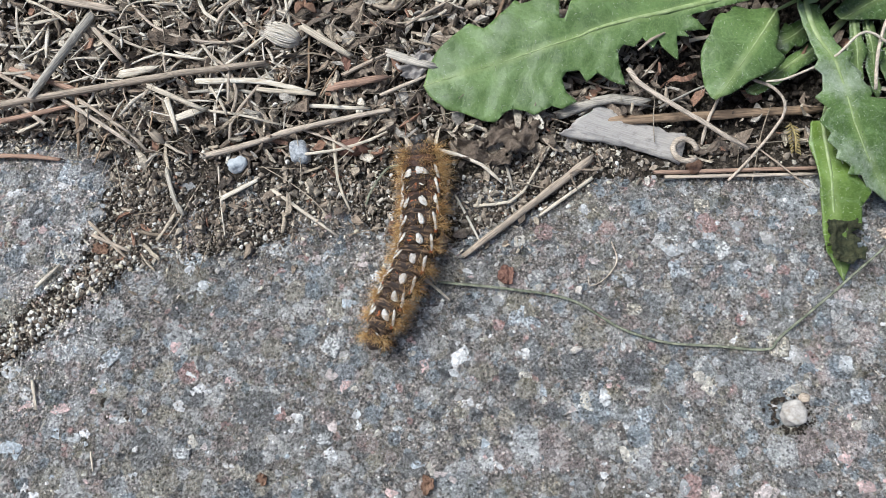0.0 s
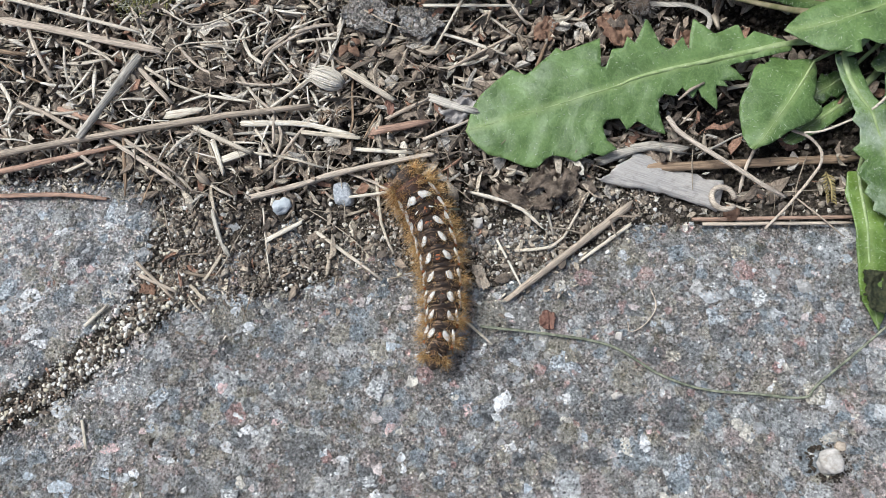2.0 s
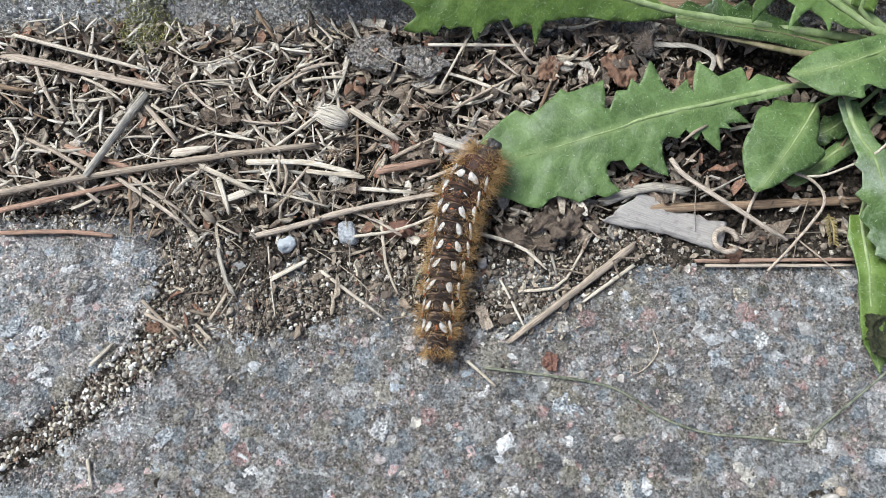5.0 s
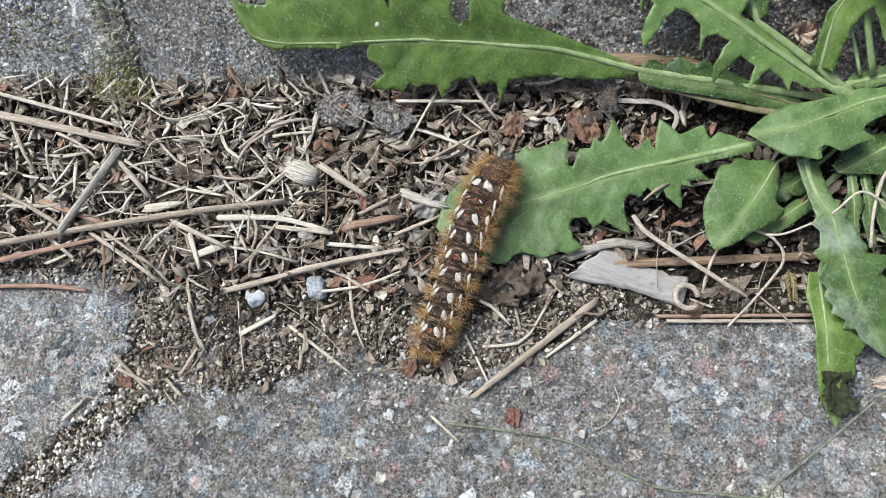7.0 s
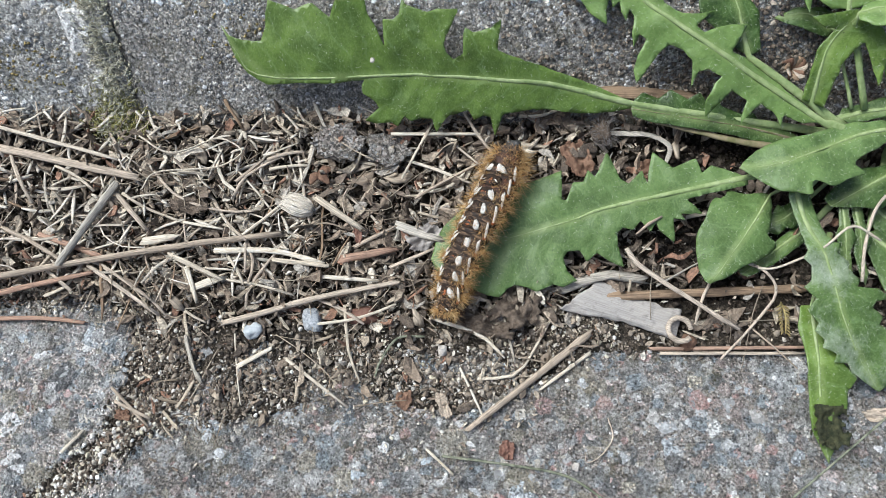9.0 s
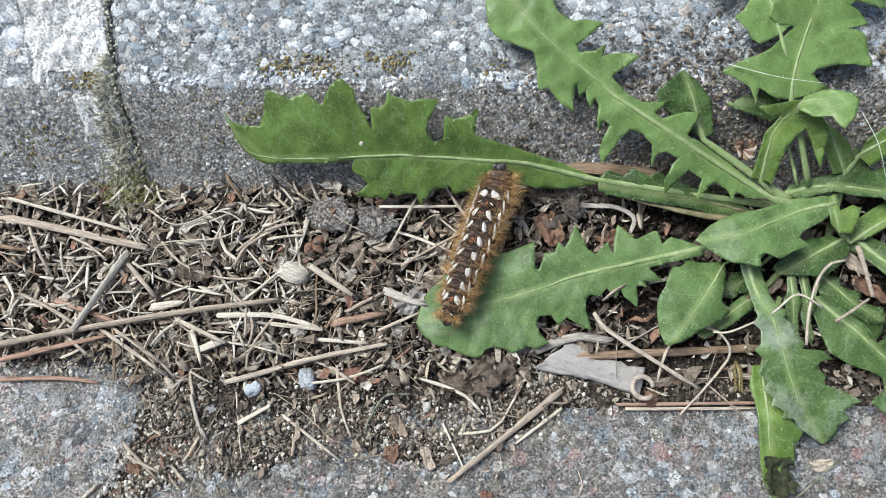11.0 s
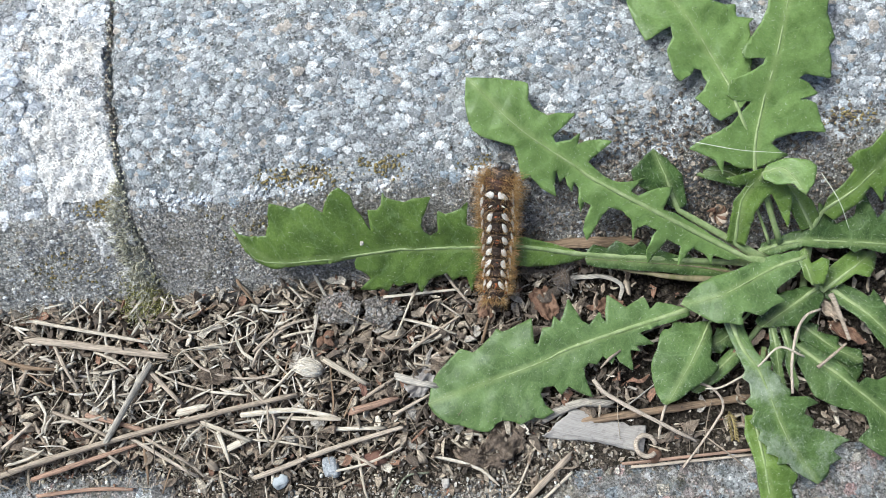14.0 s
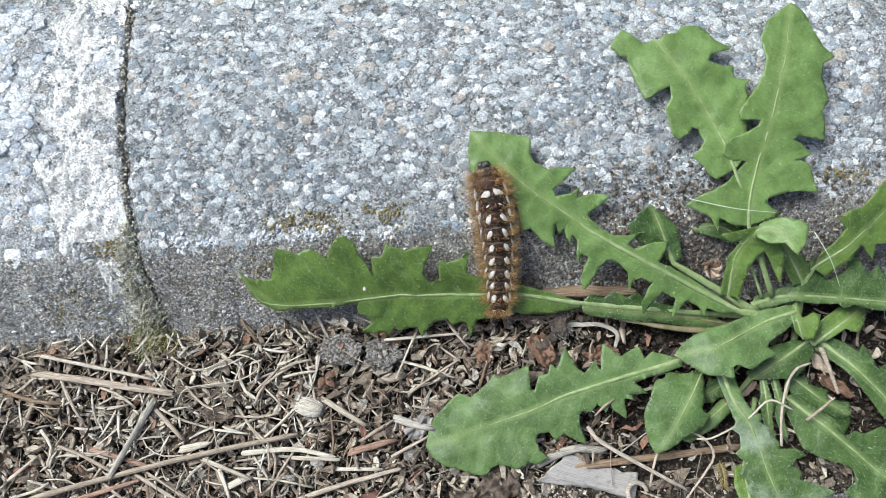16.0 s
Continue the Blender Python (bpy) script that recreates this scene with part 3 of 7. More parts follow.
def kerb(name, left, right, mat, face_mat, rough):
    """One kerb stone with a battered worn face; left and right give its ends at y."""
    ys = [81.5 - 0.01, 81.6] + [81.6 + 0.8 * i for i in range(1, 82)] + [150, 158, 170, 190, 220, 260]
    cols = 130
    v, f = [], []
    for j, y in enumerate(ys):
        a, b = left(y), right(y)
        for i in range(cols + 1):
            t = i / cols
            x = a + (b - a) * t
            if abs(b) > 150:
                x = a + (158 if b > 0 else -158) * t / 0.94 if t < 0.94 else x
            if abs(a) > 150:
                x = b - 74 * (1 - t) / 0.94 if t > 0.06 else x
            near = min(abs(x - joint_x(y)) - 0.25, 30)
            drop = 0.6 * max(0, 1 - near / 0.6) ** 2
            z = kerb_height(y) + rough * (0.45 * wobble(x, y, 3, 0.14) + 0.3 * wobble(x, y, 6, 0.45)) - drop
            yy = y - 0.25 * wobble(x, y, 11, 0.2)
            v.append((x, yy, -25 if j == 0 else z))
    w = cols + 1
    for j in range(len(ys) - 1):
        for i in range(cols):
            f.append([j * w + i, j * w + i + 1, (j + 1) * w + i + 1, (j + 1) * w + i])
    n = len(v)
    for k in (0, cols):
        m = len(v)
        v += [(v[j * w + k][0], v[j * w + k][1], -25) for j in range(len(ys))]
        for j in range(len(ys) - 1):
            q = [j * w + k, (j + 1) * w + k, m + j + 1, m + j]
            f.append(q if k == 0 else q[::-1])
    f.append([(len(ys) - 1) * w, (len(ys) - 1) * w + cols, m + len(ys) - 1, n + len(ys) - 1])
    me = mesh_of(name, v, f)
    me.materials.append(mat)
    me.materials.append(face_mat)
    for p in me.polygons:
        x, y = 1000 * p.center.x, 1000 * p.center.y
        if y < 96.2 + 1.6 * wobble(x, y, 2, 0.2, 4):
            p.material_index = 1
    return part(name, me, None)


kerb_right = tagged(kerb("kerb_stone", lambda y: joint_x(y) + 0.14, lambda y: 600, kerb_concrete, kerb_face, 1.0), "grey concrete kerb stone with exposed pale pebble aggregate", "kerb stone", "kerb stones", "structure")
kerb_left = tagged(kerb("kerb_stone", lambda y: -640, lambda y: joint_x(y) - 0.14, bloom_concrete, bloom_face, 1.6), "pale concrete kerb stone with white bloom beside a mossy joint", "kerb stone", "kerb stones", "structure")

# soil strip
v, f = [], []
NX, NY = 240, 120
for j in range(NY + 1):
    for i in range(NX + 1):
        x, y = -120 + 240 * i / NX, -20 + 104.5 * j / NY
        x += (0 if 0 < i < NX else 480 if i else -520)
        v.append((x, y, soil_height(x, y) - interp(y, (46, 53), (0, 1.2))))
for j in range(NY):
    for i in range(NX):
        a = j * (NX + 1) + i
        f.append([a, a + 1, a + NX + 2, a + NX + 1])
soil = tagged(part("soil", mesh_of("soil", v, f), soil_dark), "dark crumbly soil strip between paving and kerb", "soil", kind="structure")
# sandy bed under the slab joint, and the ground all round
v = [(-190, -90, -0.35), (-30, -90, -0.35), (-30, 60, -0.35), (-190, 60, -0.35)]
bed = tagged(part("joint_bed", mesh_of("joint_bed", v, [[0, 1, 2, 3]]), soil_dark), "gritty sand bed in the paving joint", "sand", kind="structure")
v = [(-60000, -60000, -6), (60000, -60000, -6), (60000, 60000, -6), (-60000, 60000, -6)]
earth = tagged(part("ground", mesh_of("ground", v, [[0, 1, 2, 3]]), slab_concrete), "bare grey ground around the kerb", "ground", kind="structure")


# ---- plant litter on the soil ----
def lay(name, points, width, mat, label, category, lift=0.5, flat=0.6, taper=0.8, ragged=0.35, n=0, group=""):
    """A dry stalk resting on the ground through points (x, y) or (x, y, extra height)."""
    pts = [(p[0], p[1], 0.0 if len(p) < 3 else p[2]) for p in points]
    n = n or max(5, int(sum(math.dist(a[:2], b[:2]) for a, b in zip(pts, pts[1:])) / 2.2))
    line = curve_through(pts, n)
    a, b = line[0], line[-1]
    base = [ground(q.x, q.y) for q in line]
    if len(pts) == 2:
        za, zb = max(base[0], sum(base) / n), max(base[-1], sum(base) / n)
        zs = [za + (zb - za) * i / (n - 1) for i in range(n)]
    else:
        zs = [sum(base[max(0, i - 2):i + 3]) / len(base[max(0, i - 2):i + 3]) for i in range(n)]
    head = math.atan2(b.y - a.y, b.x - a.x)
    turn = Matrix.Rotation(-head, 3, "Z")
    local = [turn @ (Vector((q.x, q.y, z + q.z + lift + (0.5 if q.y > 50 else 0))) - Vector((a.x, a.y, zs[0]))) for q, z in zip(line, zs)]
    ws = [width * (1 + (taper - 1) * i / (n - 1)) * (0.88 if i in (0, n - 1) else 1) for i in range(n)]
    seed = len(bpy.data.meshes)
    verts, faces = tube(local, ws, flat, 12, ragged, seed)
    if width > 0.6:
        d, e = (local[1] - local[0]).normalized(), (local[-1] - local[-2]).normalized()
        for k in range(12):
            groove = 1 - 0.22 * (0.5 + 0.5 * math.sin(5.1 * k + seed))
            for i in range(n):
                q = Vector(verts[12 * i + k])
                verts[12 * i + k] = tuple(local[i] + (q - local[i]) * groove)
            verts[k] = tuple(Vector(verts[k]) - d * width * (0.9 * wobble(k, seed, 0, 0.9, 2)))
            verts[12 * (n - 1) + k] = tuple(Vector(verts[12 * (n - 1) + k]) + e * width * (0.3 + 1.1 * wobble(k, seed, 7, 0.9, 2)))
    me = mesh_of(name, verts, faces)
    ob = part(name, me, mat, place=spot(a.x, a.y, zs[0], 0, 0, math.degrees(head)))
    return tagged(ob, label, category, group)


STRAWS = "straws lying on the soil"
lay("straw", [(-78, 77), (-50, 71)], 1.7, straw_tan, "flat split tan straw on the soil", "straw", 1.2, 0.45, 0.9, group=STRAWS)
lay("straw", [(-76, 80), (-53.6, 73.9)], 0.9, straw_pale, "thin pale straw by the kerb foot", "straw", 1.6, group=STRAWS)
lay("stick", [(-53.3, 69.8), (-61.1, 56.8)], 1.7, wood_grey, "short greenish grey stick on the soil", "stick", 1.6, 0.8, 0.85)
lay("straw", [(-85, 51), (-71.6, 54.1), (-48, 58.4), (-25.3, 61.4)], 1.25, straw_tan, "long tan straw lying across the litter", "straw", 1.9, 0.8, 0.85, group=STRAWS)
lay("straw", [(-36.1, 58.7), (-26, 58.7), (-18.4, 56.7)], 1.1, straw_pale, "pale broken straw on the soil", "straw", 1.2, group=STRAWS)
lay("straw", [(-76, 50.6), (-56.4, 55.1)], 1.0, straw_red, "reddish brown straw on the soil", "straw", 1.2, 0.8, group=STRAWS)
lay("twig", [(-76, 47.6), (-65, 47.9), (-57.9, 47.2)], 0.9, straw_red, "thin reddish twig on the slab edge", "twig", 0.7, 0.8)
lay("straw", [(-34.4, 47.1), (-20.1, 50.9), (-6.1, 53.7)], 1.3, straw_tan, "bent tan straw on the soil", "straw", 1.3, 0.8, 0.75, group=STRAWS)
lay("straw", [(-57, 56.2), (-45.3, 48.6)], 0.9, straw_tan, "split tan straw on the soil", "straw", 1.2, 0.5, group=STRAWS)
lay("straw", [(-56, 57.2), (-46, 50.5)], 0.5, straw_tan, "thin tan straw on the soil", "straw", 1.2, 0.5, group=STRAWS)
lay("straw", [(-43.6, 58), (-34.4, 53.8)], 0.9, straw_pale, "pale chopped straw on the soil", "straw", 1.7, 0.5, group=STRAWS)
lay("straw", [(-40.6, 56), (-38.4, 50.5)], 0.9, straw_pale, "pale chopped straw on the soil", "straw", 1.8, 0.6, group=STRAWS)
lay("wood_chip", [(-39.4, 52.6), (-34.9, 54.3)], 1.5, straw_pale, "pale flat wood chip on the soil", "wood chip", 1.4, 0.35)
lay("straw", [(-18.8, 54.6), (-9.4, 53.9)], 0.9, straw_pale, "pale chopped straw on the soil", "straw", 1.4, 0.5, group=STRAWS)
lay("straw", [(-26.5, 57.2), (-17.5, 56.2)], 1.1, straw_pale, "pale chopped straw on the soil", "straw", 1.7, 0.45, group=STRAWS)
lay("bark_chip", [(-15.2, 57.4), (-7, 59)], 1.6, straw_red, "red-brown strip of bark on the soil", "bark chip", 1.3, 0.5)
lay("straw", [(-19.8, 67.6), (-12, 62.2)], 1.25, straw_pale, "short pale yellow straw on the soil", "straw", 1.8, 0.9, group=STRAWS)
lay("straw", [(-19.9, 46.9), (-12.5, 47.9), (-6.1, 50.2)], 0.55, straw_pale, "thin curved pale straw on the soil", "straw", 1.8, 0.7, group=STRAWS)
lay("straw", [(-14.6, 50.2), (-13.7, 42.9), (-11.6, 37.9)], 0.5, straw_pale, "thin pale straw on grit", "straw", 1.0, 0.7, group=STRAWS)
lay("straw", [(-31.5, 40.2), (-26.4, 43.1)], 1.0, straw_pale, "pale chopped straw on grit", "straw", 0.8, 0.5, group=STRAWS)
lay("straw", [(-23.6, 41.4), (-13.3, 33.9)], 0.6, straw_pale, "thin pale straw on the slab edge", "straw", 0.6, 0.7, group=STRAWS)
lay("straw", [(-7.5, 78.2), (6.9, 78.5)], 0.8, straw_pale, "pale straw at the kerb foot", "straw", 1.4, 0.5, group=STRAWS)
lay("straw", [(-0.3, 80.6), (-5.5, 70.5)], 0.5, straw_pale, "thin pale straw at the kerb foot", "straw", 1.8, 0.7, group=STRAWS)
lay("stick", [(28, 51.8), (60.2, 53.3)], 1.5, wood_brown, "brown stick under the leaves", "stick", 0.2, 0.85, 0.9)
lay("twig", [(30.7, 58.9), (32.9, 55.9), (40, 51.2), (47.9, 46.4)], 0.9, straw_tan, "tan twig over a dry rolled leaf", "twig", 3.0, 0.9)
lay("stick", [(20.5, 52.6), (27.3, 55.1), (33.5, 54.5)], 1.9, wood_grey, "bent grey-brown stick under the leaf", "stick", 1.0, 0.8, 0.8)
lay("stick", [(25, 45.8), (5.6, 30.8)], 1.5, straw_tan, "tan stick lying from soil onto the slab", "stick", 0.9, 0.7, 0.75)
lay("straw", [(25.1, 42.9), (17.2, 37.2)], 0.75, straw_pale, "thin straw beside a tan stick", "straw", 0.5, 0.6, group=STRAWS)
lay("straw", [(34.5, 43.5), (59, 43.9)], 0.75, straw_red, "reddish straw along the slab edge", "straw", 0.9, 0.7, group=STRAWS)
lay("straw", [(36, 42.8), (59, 43.0)], 0.6, straw_tan, "tan straw along the slab edge", "straw", 0.8, 0.7, group=STRAWS)
lay("straw", [(6.9, 38.5), (13.2, 39.4), (17, 44.9), (19.8, 49.9)], 0.5, straw_pale, "thin bent pale straw on the slab edge", "straw", 0.9, 0.8, group=STRAWS)
lay("straw", [(4.2, 40.3), (6, 36.7), (8.2, 32)], 0.45, straw_pale, "thin pale straw on the slab edge", "straw", 0.8, 0.8, group=STRAWS)
lay("twig", [(-57.9, 26.7), (-54.8, 30.1)], 0.6, straw_pale, "short pale twig in the paving joint", "twig", 0.6, 0.7)
lay("straw", [(-51.3, 36.7), (-45, 31.1)], 0.7, straw_tan, "tan straw on the gritty joint", "straw", 0.9, 0.6, group=STRAWS)
lay("straw", [(-50.5, 34.6), (-44.4, 31.9)], 0.6, straw_tan, "tan straw on the gritty joint", "straw", 0.9, 0.6, group=STRAWS)
lay("straw", [(-56.2, 13.1), (-54.9, 9)], 0.5, straw_pale, "tiny pale straw on the slab", "straw", 0.5, 0.7, group=STRAWS)
lay("straw", [(-46.4, 3.3), (-45.7, 0.7)], 0.35, straw_pale, "tiny pale straw on the slab", "straw", 0.4, 0.7, group=STRAWS)
lay("tendril", [(73.7, 67.3, 3), (70.3, 66.2, 4), (67.6, 62.7, 4.5), (65.6, 57.7, 4.5), (65, 52.7, 4)], 0.45, straw_tan, "dry tan tendril over the leaves", "tendril", 2.6, 0.8, 1.2, n=16)
lay("tendril", [(68, 58.8, 4), (63.6, 60.8, 5), (59.7, 57.9, 3.5), (53.1, 55.1, 2.5), (50.3, 55.1, 2)], 0.4, straw_pale, "thin dry tendril crossing green leaves", "tendril", 3.6, 0.8, n=18)
lay("tendril", [(49.4, 56.8, 2), (52.5, 55, 2), (53.7, 51.4, 1.5), (49.5, 46, 0.5), (45.3, 41.9)], 0.5, straw_tan, "dry curled tendril on the soil", "tendril", 1.2, 0.7, n=18)
lay("root_fibre", [(-49.9, 77.8), (-44.4, 74.9), (-36.7, 77.3), (-32.2, 74.9), (-36.4, 72.4), (-46.5, 71.6), (-48.8, 68.5)], 0.32, straw_pale, "looping pale root fibre on the soil", "root fibre", 2.2, 1.0, n=46)
lay("root_fibre", [(-32.4, 45.5), (-31.4, 39.1), (-30.4, 34.2)], 0.28, straw_pale, "thin hanging root fibre on grit", "root fibre", 0.7, 1.0, n=14)
lay("dry_strip", [(20.8, 84.2), (30.6, 84.6), (42.1, 84.0)], 2.6, wood_brown, "brown dry leaf strip along the kerb foot", "dry leaf", 1.2, 0.3, n=14)
lay("dry_strip", [(29, 78.7), (35.5, 78.2), (38.8, 76.3), (38.3, 73.9)], 1.0, wood_grey, "curled pale dry leaf strip", "dry leaf", 1.4, 0.2, n=12)

lay("straw", [(-72.9, 76.5), (-70.6, 71.4), (-67.3, 66.4)], 0.6, straw_tan, "thin knotty tan straw among the litter", "straw", 1.3, 0.7, group=STRAWS)
lay("straw", [(-54.0, 68.9), (-47.6, 62.1)], 1.2, straw_tan, "flat tan straw on the soil", "straw", 1.3, 0.7, group=STRAWS)
lay("straw", [(-72.4, 62.6), (-67.1, 60.2), (-61.5, 57.0)], 1.0, straw_tan, "dull tan straw on the soil", "straw", 1.3, 0.7, group=STRAWS)
lay("straw", [(-65.8, 61.4), (-59.2, 59.2), (-53.7, 57.1)], 1.2, straw_red, "reddish tan straw under other straws", "straw", 1.3, 0.7, group=STRAWS)
lay("straw", [(-64.5, 73.2), (-60.8, 71.5), (-57.2, 68.7)], 0.6, straw_pale, "thin pale straw by the kerb foot", "straw", 1.3, 0.7, group=STRAWS)
lay("straw", [(-47.4, 72.2), (-43.8, 68.4), (-38.8, 66.1), (-33.0, 65.2), (-28.8, 65.7)], 0.5, straw_tan, "thin curved tan straw on the soil", "straw", 1.3, 0.7, group=STRAWS)
lay("straw", [(-41.8, 63.5), (-34.8, 62.2)], 0.5, straw_pale, "thin pale straw on the soil", "straw", 1.3, 0.7, group=STRAWS)
lay("straw", [(-33.4, 67.7), (-32.3, 70.5), (-30.3, 72.3), (-24.3, 75.7)], 0.8, straw_tan, "bent tan straw near the kerb foot", "straw", 1.3, 0.7, group=STRAWS)
lay("straw", [(-32.5, 60.8), (-28.6, 63.9), (-24.5, 67.7)], 0.7, straw_pale, "pale straw beside a withered flower head", "straw", 1.3, 0.7, group=STRAWS)
lay("wood_chip", [(-48.2, 60.2), (-43.1, 60.8)], 1.7, straw_pale, "pale split wood chip on the soil", "wood chip", 1.3, 0.4)
lay("root_fibre", [(-47.4, 64.9), (-47.8, 60.9), (-47.8, 58.0), (-45.9, 53.5)], 0.3, straw_tan, "thin tan root fibre on the soil", "root fibre", 1.3, 0.7)
lay("root_fibre", [(-43.5, 67.1), (-41.7, 66.3), (-41.6, 62.9), (-41.1, 60.4), (-39.8, 59.7)], 0.35, straw_tan, "curled tan root fibre on the soil", "root fibre", 1.3, 0.7)
lay("twig", [(-64.3, 51.4), (-61.3, 52.7), (-59.4, 55.2)], 0.7, straw_pale, "short pale forked twig on the slab edge", "twig", 0.6, 0.7)
lay("straw", [(-35.4, 54.1), (-29.3, 53.3), (-22.7, 51.5)], 0.5, straw_pale, "thin pale straw on the soil", "straw", 1.3, 0.7, group=STRAWS)
lay("straw", [(-30.6, 49.3), (-30.2, 52.6), (-27.7, 56.4), (-24.8, 60.3)], 0.55, straw_tan, "thin tan straw leaning on other straws", "straw", 1.3, 0.7, group=STRAWS)
lay("straw", [(-34.0, 57.8), (-32.1, 55.4), (-31.0, 53.1)], 0.6, straw_pale, "short pale straw on the soil", "straw", 1.3, 0.7, group=STRAWS)
lay("straw", [(-28.0, 74.1), (-25.2, 75.2), (-22.3, 75.5)], 0.7, straw_tan, "short tan straw at the kerb foot", "straw", 1.3, 0.7, group=STRAWS)
lay("straw", [(-27.9, 72.5), (-24.6, 73.1), (-21.2, 73.3)], 0.6, straw_pale, "short pale straw at the kerb foot", "straw", 1.3, 0.7, group=STRAWS)
lay("straw", [(-4.8, 74.2), (0.4, 72.4), (5.8, 70.0)], 0.7, straw_pale, "pale straw lying at the kerb foot", "straw", 1.3, 0.7, group=STRAWS)
lay("straw", [(2.7, 76.8), (7.5, 72.9)], 0.4, straw_pale, "thin pale straw at the kerb foot", "straw", 1.3, 0.7, group=STRAWS)
lay("straw", [(4.1, 83.5), (6.5, 79.2), (9.5, 75.3)], 0.6, straw_tan, "tan straw leaning against the leaf", "straw", 1.3, 0.7, group=STRAWS)
lay("straw", [(-3.3, 67.5), (0.9, 70.0), (7.0, 73.4)], 0.7, straw_tan, "tan straw on the soil", "straw", 1.3, 0.7, group=STRAWS)
lay("straw", [(-13.1, 59.3), (-10.1, 61.0), (-6.5, 62.8)], 0.8, straw_tan, "curved tan straw on the soil", "straw", 1.3, 0.7, group=STRAWS)
lay("wood_chip", [(-6.7, 63.4), (-2.7, 61.8), (1.2, 60.7)], 1.6, wood_grey, "weathered pinkish wood chip on the soil", "wood chip", 1.3, 0.4)
lay("root_fibre", [(-16.6, 79.3), (-20.1, 76.6), (-21.3, 72.6), (-23.3, 68.4), (-27.0, 64.4)], 0.35, wood_grey, "long grey root fibre over an earth crust", "root fibre", 1.3, 0.7)
lay("straw", [(-7.3, 56.1), (-3.6, 57.7), (0.2, 59.4)], 0.7, straw_tan, "tan straw beside red bark", "straw", 1.3, 0.7, group=STRAWS)
lay("straw", [(11.4, 48.4), (12.2, 44.9), (13.0, 41.1)], 0.5, wood_grey, "thin grey straw on grit", "straw", 0.6, 0.7, group=STRAWS)
lay("root_fibre", [(50.1, 47.3), (53.6, 44.0), (57.0, 40.5)], 0.3, straw_tan, "thin tan root fibre over the slab edge", "root fibre", 1.3, 0.7)
lay("straw", [(-0.9, 27.8), (3.3, 24.1)], 0.5, straw_pale, "thin pale straw on the slab", "straw", 0.6, 0.7, group=STRAWS)
lay("straw", [(-71.2, 73.0), (-69.1, 69.0), (-67.2, 66.6)], 0.6, straw_tan, "thin tan straw among the litter", "straw", 1.3, 0.7, group=STRAWS)
lay("straw", [(-79.5, 66.2), (-78.3, 69.9), (-76.7, 72.9)], 0.9, straw_tan, "dull tan straw among the litter", "straw", 1.3, 0.7, group=STRAWS)
lay("straw", [(-76.1, 65.9), (-73.7, 62.4), (-74.1, 59.3)], 0.7, straw_pale, "pale bent straw among the litter", "straw", 1.3, 0.7, group=STRAWS)
lay("straw", [(-81.7, 56.8), (-79.2, 58.6), (-76.9, 60.6)], 1.0, straw_tan, "broken tan straw among the litter", "straw", 1.3, 0.7, group=STRAWS)
lay("straw", [(-81.3, 53.6), (-77.0, 54.3), (-73.9, 55.8)], 0.6, straw_pale, "thin pale straw among the litter", "straw", 1.3, 0.7, group=STRAWS)
lay("straw", [(-83.8, 73.8), (-77.9, 71.5), (-72.1, 70.5)], 1.0, wood_brown, "brown stalk among the litter", "straw", 1.3, 0.7, group=STRAWS)
lay("straw", [(-33.3, 70.2), (-31.1, 72.2), (-28.9, 74.3)], 0.6, straw_tan, "short tan straw at the kerb foot", "straw", 1.3, 0.7, group=STRAWS)
lay("straw", [(-31.4, 61.4), (-29.7, 57.0), (-30.3, 53.4)], 0.6, straw_tan, "short tan straw on the soil", "straw", 1.3, 0.7, group=STRAWS)

# one thin grass blade, bent where it touches the slab
lay("grass_blade", [(1.5, 26.8, 0.3), (11.8, 25.6, 0.4), (20.7, 24), (27.6, 19.8), (33.8, 17.7), (40.9, 17.1), (47.9, 16.6), (50.2, 18.5), (57.8, 24.4, 1), (70.2, 34.5, 3)], 0.42, blade_green, "thin bent grey-green grass blade on the slab", "grass blade", 0.4, 0.4, 0.8, n=60)


def stone(name, x, y, sx, sy, sz, mat, label, category, seed, turn=0, lift=0.3, group=""):
    sh = blob(1, 1, 0.5, 3, seed, 0.1)
    me = mesh_of(name, [(a * sx / 2, b * sy / 2, c * sz / 2) for a, b, c in sh[0]], sh[1])
    ob = part(name, me, mat, place=spot(x, y, ground(x, y) + sz * lift, 0, 0, turn))
    return tagged(ob, label, category, group)


stone("pebble", 49.9, 7.8, 3.9, 3.6, 2.6, white_stone, "white pebble sitting in a hollow of the slab", "pebble", 3, 20)
stone("pebble", 51.9, 9.9, 1.7, 1.5, 1.3, straw_tan, "tiny ochre pebble on the slab", "pebble", 4)
stone("pebble", -29.7, 46.1, 3.6, 2.9, 2.2, blue_stone, "blue-grey pebble on the soil", "pebble", 5, 15)
stone("pebble", -19.8, 47.8, 3.5, 4.4, 2.6, speckled_stone, "speckled grey pebble on the soil", "pebble", 6, 5)
stone("pebble", -11.6, 48.6, 5.6, 3.0, 2.4, red_stone, "red-brown pebble under a straw", "pebble", 7, 12)
stone("pebble", -64.3, 62.4, 1.9, 1.7, 1.6, white_stone, "small white pebble among the litter", "pebble", 8)
stone("pebble", 1.4, 43, 1.6, 2.0, 1.4, white_stone, "small pale pebble on the soil edge", "pebble", 9)


